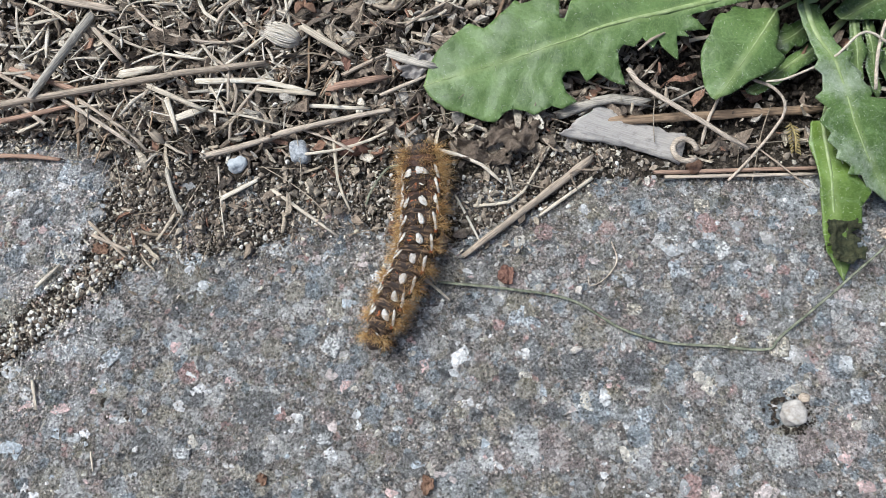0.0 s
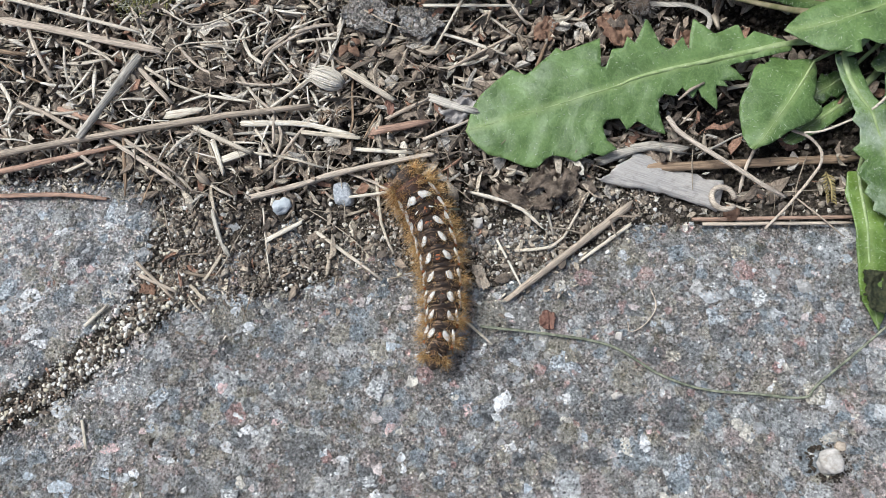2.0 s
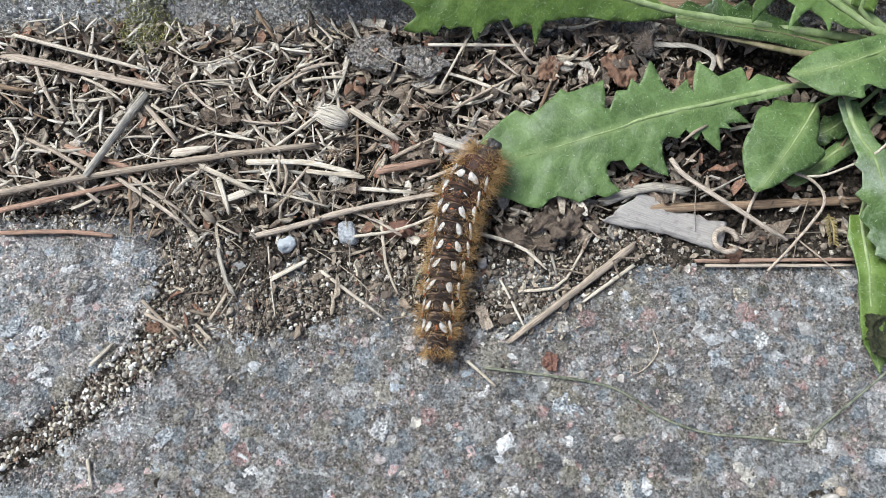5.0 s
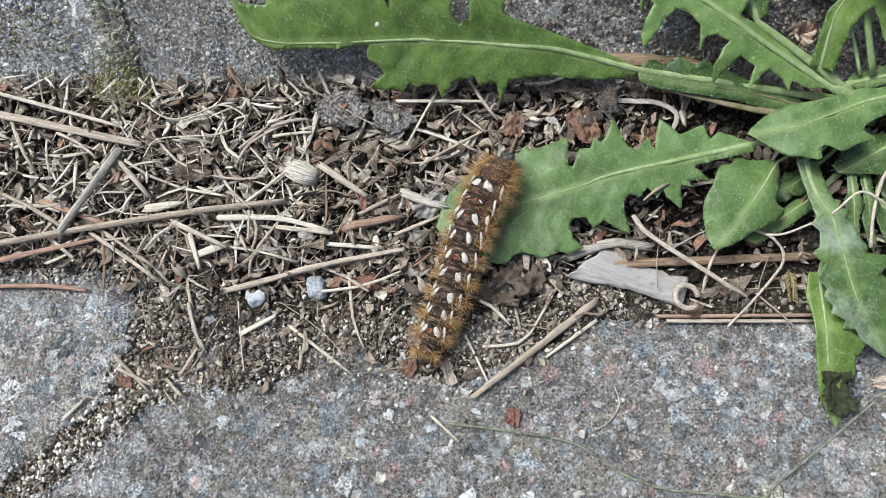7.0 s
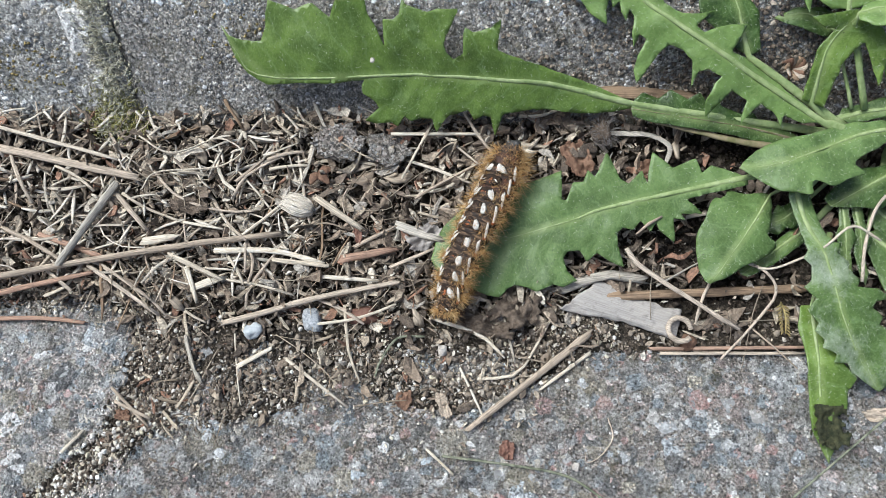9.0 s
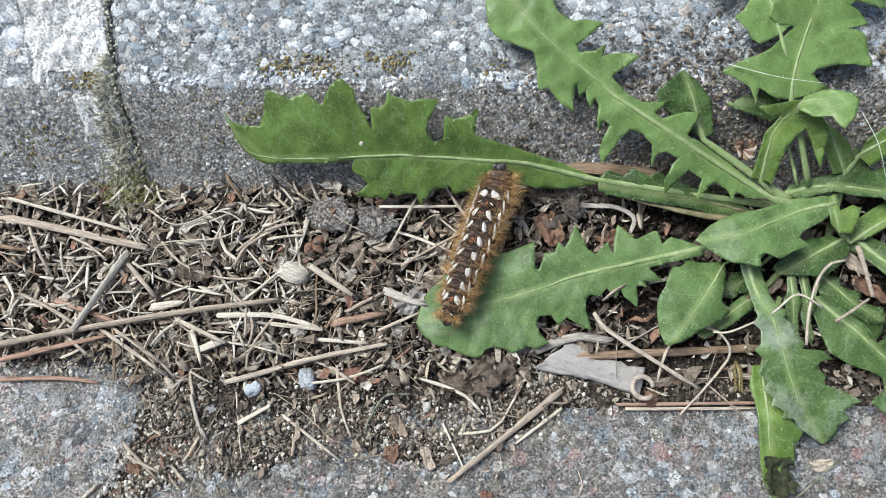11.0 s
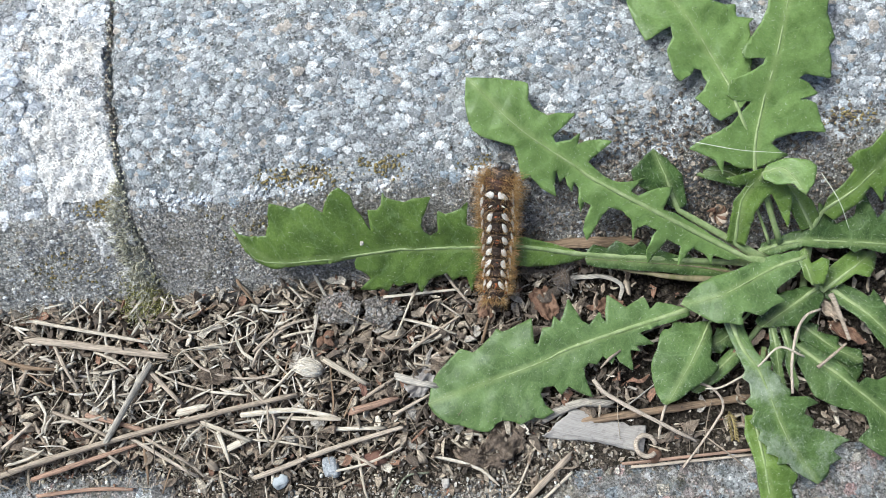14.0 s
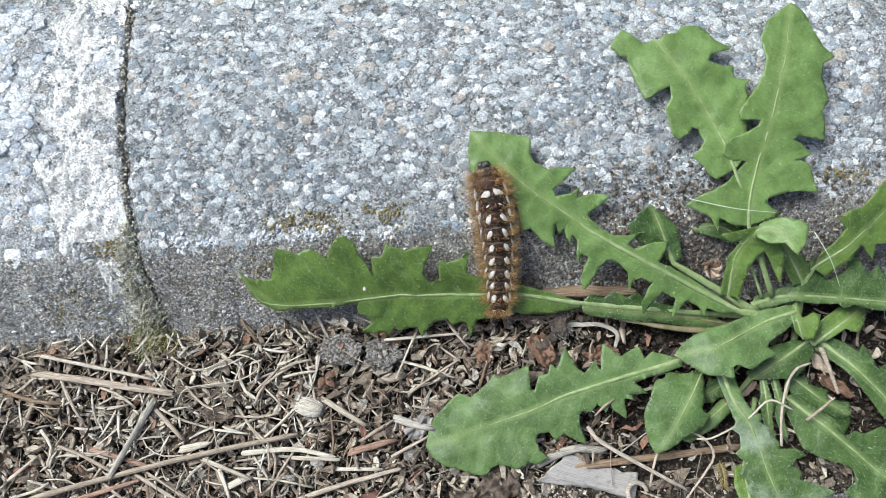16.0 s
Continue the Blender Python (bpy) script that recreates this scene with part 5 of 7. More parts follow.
leaf("leaf", (72.25, 71.66, 11), 84.4, 0.0, -0.0,
     ((0, 0), (4.4, 1), (7.7, -0),),
     ((1.1, 1.4), (4.3, 2.1), (6.6, 1.2),),
     ((0, -2.1), (4.5, -3.5), (5, -2.3), (3.8, -0),),
     green_warm, dandelion, "small young green leaf in the rosette", arch=0.6, fold=0.15, stalk=CROWN, rib_width=0.6, seed=23)
leaf("leaf", (60.03, 76.06, 8.2), 170.3, 4.9, -24.4,
     ((0, 0), (9.9, -0.5), (28.8, -0),),
     ((0.7, 1), (6.2, 1.6), (11.9, 1.1), (25.3, 1.5), (28.1, 1.2),),
     ((3.4, -1.4), (8.5, -2.2), (9.7, -2.9), (11.3, -2.3), (14.8, -3), (16.1, -4.5), (17, -3), (18.8, -4.4), (20.3, -3.1), (23.3, -4.1), (24.7, -2.4), (27.5, -2.9), (28.5, -1.7),),
     green_shaded, dandelion, "winged green leaf stalk lying along the kerb foot", arch=0.6, fold=0.05, stalk=(68, 76, 8), rib_width=0.9, rib_mat=rib_red, stalk_width=1.6, seed=31)
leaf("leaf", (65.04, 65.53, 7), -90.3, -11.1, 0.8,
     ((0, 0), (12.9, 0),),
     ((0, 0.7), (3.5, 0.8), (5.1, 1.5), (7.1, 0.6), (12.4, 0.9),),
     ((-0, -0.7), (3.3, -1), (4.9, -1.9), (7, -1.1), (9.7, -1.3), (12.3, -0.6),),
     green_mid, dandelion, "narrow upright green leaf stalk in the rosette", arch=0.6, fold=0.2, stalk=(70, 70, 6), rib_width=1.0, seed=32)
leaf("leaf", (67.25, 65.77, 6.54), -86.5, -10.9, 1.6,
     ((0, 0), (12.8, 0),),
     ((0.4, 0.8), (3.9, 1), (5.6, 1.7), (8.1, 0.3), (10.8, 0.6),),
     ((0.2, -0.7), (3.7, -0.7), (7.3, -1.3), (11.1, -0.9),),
     green_shaded, dandelion, "narrow upright green leaf stalk in the rosette", arch=0.6, fold=0.2, stalk=(71, 70, 6), rib_width=1.0, seed=33)
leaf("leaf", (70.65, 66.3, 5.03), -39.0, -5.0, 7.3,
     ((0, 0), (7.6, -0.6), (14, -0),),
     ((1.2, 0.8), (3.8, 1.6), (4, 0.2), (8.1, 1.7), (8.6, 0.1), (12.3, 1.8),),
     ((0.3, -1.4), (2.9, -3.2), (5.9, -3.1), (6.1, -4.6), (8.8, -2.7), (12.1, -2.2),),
     green_shaded, dandelion, "shaded toothed green leaf low in the rosette", arch=0.6, stalk=CROWN, rib_width=1.0, seed=34)
leaf("leaf", (59.23, 66.19, 5.46), -152.8, -9.6, -6.2,
     ((0, 0), (3.6, 0.5), (6.5, -0),),
     ((-0.1, 1.6), (3.2, 2.7), (3.9, 1.9), (5.5, 2.5), (6.5, 1.5),),
     ((1.1, -1.2), (2.8, -1.2), (3.1, -2), (4.8, -0.9), (6.1, -1),),
     green_shaded, dandelion, "small shaded toothed leaf low over the soil", arch=0.4, stalk=(66, 72, 6), rib_width=0.7, seed=35)


# ---- loose bits on the soil ----
def soil_spot(r, x0=-94, x1=94):
    """A random place on the soil strip, now and then on the gritty fringe."""
    while True:
        x = r.uniform(x0, x1)
        y = r.uniform(28, 83)
        if y > interp(x, SOIL_EDGE_X, SOIL_EDGE_Y) + r.uniform(-1.5, 3):
            return x, y


def plate(seed):
    """An angular flake, about 2 across, bent a little."""
    r = random.Random(seed)
    n = r.randint(6, 9)
    long = 0.12 + 0.5 * r.random() ** 2
    ring = []
    for k in range(n):
        a = 2 * math.pi * (k + r.uniform(-0.3, 0.3)) / n
        ring.append((math.cos(a) * r.uniform(0.6, 1.15), math.sin(a) * long * r.uniform(0.5, 1.2)))
    bend, skew, thick = r.uniform(-0.5, 0.8), r.uniform(-0.6, 0.6), r.uniform(0.04, 0.1)
    top = [(x, y, bend * x * x + skew * x * y + thick) for x, y in ring] + [(0, 0, thick * 1.3)]
    low = [(x, y, z - 2 * thick) for x, y, z in top[:n]]
    f = [[k, (k + 1) % n, n] for k in range(n)] + [[k, n + 1 + k, n + 1 + (k + 1) % n, (k + 1) % n] for k in range(n)] + [[n + 1 + k for k in range(n)][::-1]]
    return top + low, f


r = random.Random(11)
crumbs, shade_soil, chips, fibres, roots, grit, gravel, chaff = [Pile() for _ in range(8)]
# Under the rosette the leaves' shade is put into near-black crumb colour.
for _ in range(17500):
    x, y = soil_spot(r)
    s = 0.14 + 0.6 * r.random() ** 3.0
    (shade_soil if x > 34 + r.gauss(0, 4) and y > 48 else crumbs if r.random() < 0.65 else gravel).add(r.choice(CLODS if s > 0.42 else LUMPS), turned(x, y, ground(x, y) + 0.25 * s - r.random() * interp(y, (46, 53), (0, 1.0)), s, s * r.uniform(0.6, 1), s * r.uniform(0.5, 0.9), r.uniform(0, 90), r.uniform(0, 90), r.uniform(0, 360)))
PLATES = [plate(k) for k in range(40)]


def sparse(r, x, y):
    """Whether a bit of litter at x, y is left out: little lies on the fringe, by the rolled leaf and under the rosette."""
    return y < 47 and r.random() < 0.86 or 23 < x < 42 and 46 < y < 53 or x > 36 + r.gauss(0, 5) and y > 50 and r.random() < 0.75


def loose(name, shape, m, mat, label, category, group):
    """One loose bit as a thing of its own, posed in millimetres."""
    ob = part(name, mesh_of(name, *shape), mat, place=Matrix.Translation(m.translation * MM) @ m.to_3x3().to_4x4())
    return tagged(ob, label, category, group)


SCRAPS, CHAFF = "scraps of leaf and bark in the litter", "chopped straws in the litter"
scraps = 0
for _ in range(10500):
    x, y = soil_spot(r)
    if sparse(r, x, y):
        continue
    s = 0.22 + 2.3 * r.random() ** 3.4
    m = turned(x, y, ground(x, y) + 0.1 + 1.0 * r.random(), s, s, s, r.gauss(0, 28), r.gauss(0, 28), r.uniform(0, 360))
    if s > 1.5 and scraps < 220:
        scraps += 1
        loose("leaf_scrap", r.choice(PLATES), m, chip_one, "brown scrap of dry leaf or bark on the soil", "leaf scrap", SCRAPS)
    else:
        chips.add(r.choice(PLATES), m)
# torn shreds, thin and curled
for k in range(240):
    x, y = soil_spot(r)
    if sparse(r, x, y):
        continue
    ln = 1.5 + 6 * r.random() ** 2.2
    w = 0.5 + 1.5 * r.random() ** 2
    line = curve_through([(-ln / 2, 0, 0), (-ln / 6, r.gauss(0, 0.12) * ln, r.gauss(0.06, 0.08) * ln), (ln / 6, r.gauss(0, 0.12) * ln, r.gauss(0.08, 0.08) * ln), (ln / 2, 0, 0)], 8)
    ws = [w * r.uniform(0.45, 1.15) for _ in range(8)]
    ws[0], ws[-1] = 0.25 * w, 0.3 * w
    chips.add(tube(line, ws, 0.14, 6, 0.7, k), turned(x, y, ground(x, y) + 0.4 + 1.0 * r.random(), 1, 1, 1, r.gauss(0, 40), r.gauss(0, 14), r.uniform(0, 360)))
for k in range(860):
    x, y = soil_spot(r) if k % 5 < 3 else soil_spot(r, -94, -10)
    if y < 46 and r.random() < 0.85 or x > 12 and y > 55 and r.random() < 0.4 or 23 < x < 42 and 46 < y < 53 or x > 46 + r.gauss(0, 4) and y > 50 and r.random() < 0.7:
        continue
    ln = 1.5 + 13 * r.random() ** 2.8
    w = (0.12 + 0.7 * r.random() ** 2.5) * (0.7 + 0.04 * ln)
    bow = r.gauss(0, 0.03) if r.random() < 0.75 else r.gauss(0, 0.12)
    line = curve_through([(-ln / 2, 0, 0), (-ln / 6, bow * ln, 0.02 * ln), (ln / 5, (bow + r.gauss(0, 0.02)) * ln, 0.02 * ln), (ln / 2, 0, 0)], 7)
    shape = tube(line, [w * r.uniform(0.4, 1), w, w * r.uniform(0.8, 1.1), w, w * r.uniform(0.8, 1.1), w, w * r.uniform(0.3, 1)], r.uniform(0.2, 0.6), 7, 0.6, k)
    m = turned(x, y, ground(x, y) + 0.3 + 1.1 * r.random(), 1, 1, 1, r.uniform(-25, 25), r.gauss(0, 7), r.gauss(0, 60))
    if ln > 6.5 and w > 0.25:
        loose("straw", shape, m, r.choice((straw_tan, straw_pale, wood_grey, straw_tan, wood_brown)), "short dry straw strewn over the soil", "straw", CHAFF)
    else:
        fibres.add(shape, m)
for k in range(120):
    x, y = soil_spot(r)
    if y < 50 or x > 2:
        continue
    ln = 4 + 12 * r.random()
    line = curve_through([(-ln / 2, 0, 0), (-ln / 4, r.gauss(0, 0.2) * ln, 0.6), (0, r.gauss(0, 0.2) * ln, 0.2), (ln / 4, r.gauss(0, 0.2) * ln, 0.7), (ln / 2, 0, 0)], 18)
    w = 0.08 + 0.13 * r.random() ** 2
    roots.add(tube(line, [w] * 18, 1, 4, 0, k), turned(x, y, ground(x, y) + 0.9 + 0.9 * r.random(), 1, 1, 1, 0, r.gauss(0, 5), r.uniform(0, 360)))


def fringe(r, spread):
    """A place in the slab joint, on the slabs' edge of the soil or along the left slab's rim."""
    k = r.random()
    if k < 0.22:
        y = r.uniform(2, 36)
        x = slab_joint(y) + r.gauss(0, 2.0 * spread)
    elif k < 0.36:
        x, y = r.uniform(-84, -44), 51.5 + r.gauss(0.3, 1.8 * spread)
    elif k < 0.5:
        x, y = r.uniform(-50, -38), r.uniform(30, 48)
    else:
        x = r.uniform(-50, 30)
        y = interp(x, SOIL_EDGE_X, SOIL_EDGE_Y) + r.gauss(4.5, 4.0 * spread)
    return x, y


for k in range(4200):
    x, y = fringe(r, r.choice((0.7, 1.0, 1.5))) if k % 7 else soil_spot(r)
    if y > 82 or x > 38 and y > 48:
        continue
    s = 0.08 + 0.42 * r.random() ** 5
    grit.add(r.choice(GRAINS if s > 0.26 else LUMPS), turned(x, y, max(-0.1, ground(x, y)) + 0.35 * s, s, s * r.uniform(0.55, 1), s * 0.7, r.uniform(0, 360), 0, r.uniform(0, 360)))
for _ in range(15000):
    x, y = fringe(r, r.choice((0.5, 0.8, 1.25)))
    s = 0.06 + 0.3 * r.random() ** 4
    (gravel if r.random() < 0.72 else crumbs).add(r.choice(CLODS if s > 0.3 else LUMPS), turned(x, y, max(-0.1, ground(x, y)) + 0.3 * s, s, s * r.uniform(0.6, 1), s * 0.7, r.uniform(0, 90), r.uniform(0, 90), r.uniform(0, 360)))
for k in range(6000):
    y = r.uniform(2, 36)
    x = slab_joint(y) + r.gauss(0, 2.1)
    s = 0.12 + 0.42 * r.random() ** 2 if k % 6 == 0 else 0.08 + 0.24 * r.random() ** 2
    (grit if k % 6 == 0 and k % 5 < 3 else shade_soil if k % 6 < 4 else gravel).add(r.choice(LUMPS if s < 0.24 else GRAINS), turned(x, y, max(-0.1, ground(x, y)) + 0.4 * s, s, s * r.uniform(0.6, 1), s * 0.8, r.uniform(0, 90), r.uniform(0, 90), r.uniform(0, 360)))
for _ in range(3600):
    x, y = fringe(r, r.choice((0.6, 1.0, 1.4)))
    s = 0.16 + 0.75 * r.random() ** 3
    chips.add(r.choice(PLATES), turned(x, y, max(0.0, ground(x, y)) + 0.15 + 0.3 * r.random(), s, s, s, r.gauss(0, 22), r.gauss(0, 22), r.uniform(0, 360)))
for k in range(360):
    x, y = soil_spot(r, -94, -22)
    if y < 53:
        continue
    ln = 1.5 + 7 * r.random() ** 2
    w = r.uniform(0.25, 0.7)
    line = curve_through([(-ln / 2, 0, 0), (0, r.gauss(0, 0.04) * ln, 0.03 * ln), (ln / 2, 0, 0)], 5)
    chaff.add(tube(line, [w * 0.5, w, w, w, w * 0.4], 0.3, 5, 0.5, k), turned(x, y, ground(x, y) + 0.9 + 0.8 * r.random(), 1, 1, 1, r.uniform(-25, 25), r.gauss(0, 9), r.uniform(0, 360)))
chaff.make("straw_chaff", chaff_pale, None, True, "pale chopped straw chaff scattered on the soil", "straw")
shade_soil.make("humus_crumbs", shade_soil_all, None, True, "dark soil crumbs in the joint, near-black for shade under the rosette", "soil")
crumbs.make("soil_crumbs", crumb_all, None, True, "dark crumbs of soil", "soil")
chips.make("litter_chips", chip_all, None, False, "brown chips of dry leaf and bark on the soil", "plant litter")
fibres.make("litter_straws", fibre_all, None, True, "short dry straws strewn over the soil", "plant litter")
roots.make("root_fibres", fibre_all, None, True, "hair-thin curled root fibres on the soil", "plant litter")
gravel.make("soil_gravel", gravel_all, None, False, "small grey-brown stones and earth crumbs along the slab edge", "gravel")
grit.make("grit", grit_all, None, False, "fine pale grit on slab edge and joint", "grit")


# ---- dry leaves, husks, moss and lichen ----
def crumpled(name, x, y, sx, sy, mat, label, seed, turn=0, lift=0.8, bend=1.2, tilt=0, torn=0.35, category="dry leaf"):
    """A crumpled scrap with a ragged edge and real thickness."""
    n = 26
    v, f, keep = [], [], {}
    for j in range(n + 1):
        for i in range(n + 1):
            a, b = -1 + 2 * i / n, -1 + 2 * j / n
            edge = 1 + torn * wobble(a * 2, b * 2, seed, 0.9, 3)
            if math.hypot(a, b) < edge * 0.95:
                keep[i, j] = len(v)
                z = bend * (0.7 * wobble(a * 2, b * 2, seed + 3, 0.8, 3) + 0.4 * abs(wobble(a, b, seed + 9, 1.7, 2)) + 0.25 * a * a)
                v.append((a * sx / 2, b * sy / 2, z))
    for j in range(n):
        for i in range(n):
            q = [(i, j), (i + 1, j), (i + 1, j + 1), (i, j + 1)]
            if all(k in keep for k in q):
                f.append([keep[k] for k in q])
    ob = part(name, mesh_of(name, v, f), mat, place=spot(x, y, ground(x, y) + lift, tilt, 0, turn))
    thick = ob.modifiers.new("thickness", "SOLIDIFY")
    thick.thickness = 0.2 * MM
    return tagged(ob, label, category)


clod_grey = concrete("flaky_earth", (0.27, 0.245, 0.215), DULL, ((2.2, 0.5, 0.6), (1.1, 0.4, 0.5)), 0.2, 0.1, 1.2, 0.3, fleck=0.5)
crumpled("earth_flake", -16.5, 76.6, 10, 7, clod_grey, "dark flaky crust of earth at the kerb foot", 5, 8, 1.6, 1.2, 8, category="earth crust")
crumpled("earth_flake", -7.5, 75.8, 9, 6.5, clod_grey, "dark flaky crust of earth at the kerb foot", 6, -15, 1.5, 1.4, 0, category="earth crust")
crumpled("dead_leaf", 13.4, 50.2, 10, 7.5, dead_brown, "crumpled brown dead leaf under the green leaf", 7, 30, 1.0, 3.4, torn=0.6)
crumpled("dead_leaf", 8.5, 46.8, 9, 4, dead_brown, "crumpled brown dead leaf on grit", 8, -10, 0.8, 2.4, torn=0.6)
crumpled("dead_leaf", 23.5, 74.2, 5.5, 7, rust_brown, "rust-brown dead leaf scrap by the kerb", 9, 20, 1.8, 2.0)
crumpled("dead_leaf", 12.5, 74.5, 5, 4, rust_brown, "reddish dead leaf scrap at the kerb foot", 10, 60, 1.6, 1.4)
crumpled("dead_leaf", 36, 72.5, 6, 4, rust_brown, "rust-brown dead leaf scrap under leaves", 21, 10, 1.6, 1.4)
crumpled("dead_leaf", -45, 62.5, 6, 3.6, dead_brown, "torn brown dead leaf on the soil", 11, 25, 1.4, 1.2)
crumpled("dead_leaf", -41, 66.5, 7, 3.6, dead_brown, "torn brown dead leaf on the soil", 12, -20, 1.6, 1.2)
crumpled("dead_leaf", -2, 61.5, 7, 4.5, dead_grey, "torn grey dead leaf on the soil", 13, 40, 1.4, 1.4)
crumpled("leaf_flake", -4.5, 35.1, 2.9, 3.6, rust_brown, "small orange-brown leaf flake on the slab", 14, 0, 0.5, 0.4)
crumpled("leaf_flake", 1.6, 34.4, 2.0, 4.6, straw_tan, "small tan leaf flake on the slab", 15, 25, 0.5, 0.4)
crumpled("leaf_flake", 11.5, 27.8, 2.6, 3.0, red_stone, "dark red leaf flake beside a grass blade", 16, 0, 0.6, 0.8)
crumpled("leaf_flake", 0.0, -1.2, 2.0, 2.6, rust_brown, "small brown leaf flake on the slab", 17, 0, 0.4, 0.5)
crumpled("leaf_flake", -22.4, -0.4, 1.5, 1.7, rust_brown, "small brown leaf flake on the slab", 18, 0, 0.4, 0.5)
crumpled("leaf_flake", -49, 32.5, 2.6, 2.0, rust_brown, "small brown leaf flake on the gritty joint", 19, 0, 0.6, 0.6)
crumpled("leaf_flake", -12.5, 61.5, 1.4, 3.6, red_stone, "small red-brown bark flake on the soil", 20, 5, 1.8, 0.3)


paper_grey = plant_litter("papery_leaf", (0.29, 0.265, 0.235), (0.45, 0.425, 0.39), along=0.1, streak=0.35)


def rolled_leaf(x0, y0, x1, y1):
    """A papery grey leaf rolled lengthwise, its torn end curled into a brown ring."""
    ln, head = math.dist((x0, y0), (x1, y1)), math.degrees(math.atan2(y1 - y0, x1 - x0))
    thing = tagged(new("rolled_leaf"), "papery grey rolled dry leaf with curled brown end", "dry leaf")
    thing.matrix_basis = spot(x0, y0, ground((x0 + x1) / 2, (y0 + y1) / 2) + 0.9, 0, 3, head)
    v, f = [], []
    n, k = 30, 16
    for i in range(n + 1):
        s = i / n
        rad = interp(s, (0, 0.2, 0.55, 0.8, 1), (3.4, 3.1, 2.2, 2.1, 2.6))
        for j in range(k + 1):
            a = radians(-95 + (150 + 30 * s) * j / k)
            rr = rad * (1 + 0.16 * wobble(s * 7, a * 2, 0, 1.0, 3))
            crease = 0.3 * wobble(s * 3, a * 3, 4, 1.2, 3)
            v.append((s * ln + (2.6 * math.sin(a) + 0.8 * wobble(a, 3, 1, 2.0, 2)) * (1 - s) - 0.4, math.sin(a) * rr, math.cos(a) * rr * 0.3 + 0.4 + crease))
    for i in range(n):
        for j in range(k):
            q = i * (k + 1) + j
            f.append([q, q + 1, q + k + 2, q + k + 1])
    sheet = part("sheet", mesh_of("sheet", v, f), paper_grey, thing, "papery grey sheet")
    m = sheet.modifiers.new("thickness", "SOLIDIFY")
    m.thickness = 0.18 * MM
    ring = [(ln - 0.5 + 1.9 * math.cos(a), -1.2 + 1.9 * math.sin(a), 2.2 + 0.15 * a) for a in [radians(20 + 24 * i) for i in range(14)]]
    part("curl", mesh_of("curl", *tube(ring, [0.9] * 14, 0.8, 7, 0.3, 3)), straw_tan, thing, "tan curled leaf edge")
    sh = blob(1, 1, 0.6, 2, 44)
    part("flap", mesh_of("flap", [(ln + 1.6 + a * 1.5, -2.2 + b * 1.2, 1.0 + c * 0.5) for a, b, c in sh[0]], sh[1]), rust_brown, thing, "rust-brown torn flap")


rolled_leaf(24.2, 52.2, 39.6, 47.3)


def seed_head(x, y):
    """A pale, brush-like withered flower head."""
    thing = tagged(new("withered_flower_head"), "pale striated withered flower head on the soil", "flower head")
    thing.matrix_basis = spot(x, y, ground(x, y) + 1.9, 0, 10, -20)
    sh = blob(1, 1, 0.2, 2, 3)
    part("core", mesh_of("core", [(a * 2.0, b * 1.45, c * 1.1) for a, b, c in sh[0]], sh[1]), white_straw, thing)
    r = random.Random(5)
    for _ in range(130):
        a = r.uniform(0, 6.28)
        q = math.sqrt(r.random())
        y0, z0 = q * math.cos(a), q * math.sin(a)
        fray = r.gauss(0, 0.25)
        line = curve_through([(-2.6 + r.gauss(0, 0.35), y0 * 1.25 + fray, z0 * 1.0), (-0.6, y0 * 1.75 + 0.4 * fray, z0 * 1.45), (1.2, y0 * 1.5, z0 * 1.3), (2.3, y0 * 0.6, z0 * 0.5)], 8)
        part("bract", mesh_of("bract", *tube(line, [0.1, 0.2, 0.24, 0.26, 0.26, 0.26, 0.24, 0.16], 0.6, 5)), white_straw, thing)


white_straw = plant_litter("white_straw", (0.58, 0.52, 0.42), (0.76, 0.71, 0.61), streak=0.4)
seed_head(-22.4, 66.3)


def husk(x, y):
    """A brown husk with three splayed lobes."""
    thing = tagged(new("husk"), "rust-brown three-lobed dry husk on the soil", "husk")
    thing.matrix_basis = spot(x, y, ground(x, y) + 1.8, 0, 0, 0)
    for turn, ln in ((15, 2.6), (-45, 3.0), (-120, 2.4)):
        line = curve_through([(0, 0, 0), (ln * 0.5, 0, 0.7), (ln, 0, 0.2)], 8)
        part("lobe", mesh_of("lobe", *tube(line, [0.8, 1.3, 1.6, 1.7, 1.5, 1.2, 0.8, 0.2], 0.35, 8, 0.2)), rust_brown, thing, place=spot(0, 0.5, 0, 0, 0, turn))


husk(-19.6, 71.4)


def dry_flower(x, y):
    thing = tagged(new("dry_flower"), "crisp tan withered flower among leaf stalks", "flower")
    thing.matrix_basis = spot(x, y, 14.0, 25, 10, 0)
    r = random.Random(9)
    for k in range(11):
        a = radians(k * 33)
        line = curve_through([(0, 0, 0), (1.4 * math.cos(a), 1.4 * math.sin(a), 1.4), (2.0 * math.cos(a + 0.5), 2.0 * math.sin(a + 0.5), r.uniform(0.3, 2.4))], 8)
        part("petal", mesh_of("petal", *tube(line, [0.5, 0.7, 0.9, 0.9, 0.8, 0.7, 0.5, 0.2], 0.3, 6, 0.3, k)), straw_tan if k % 3 == 0 else rust_brown if k % 3 == 1 else wood_brown, thing)


dry_flower(56.4, 86.0)


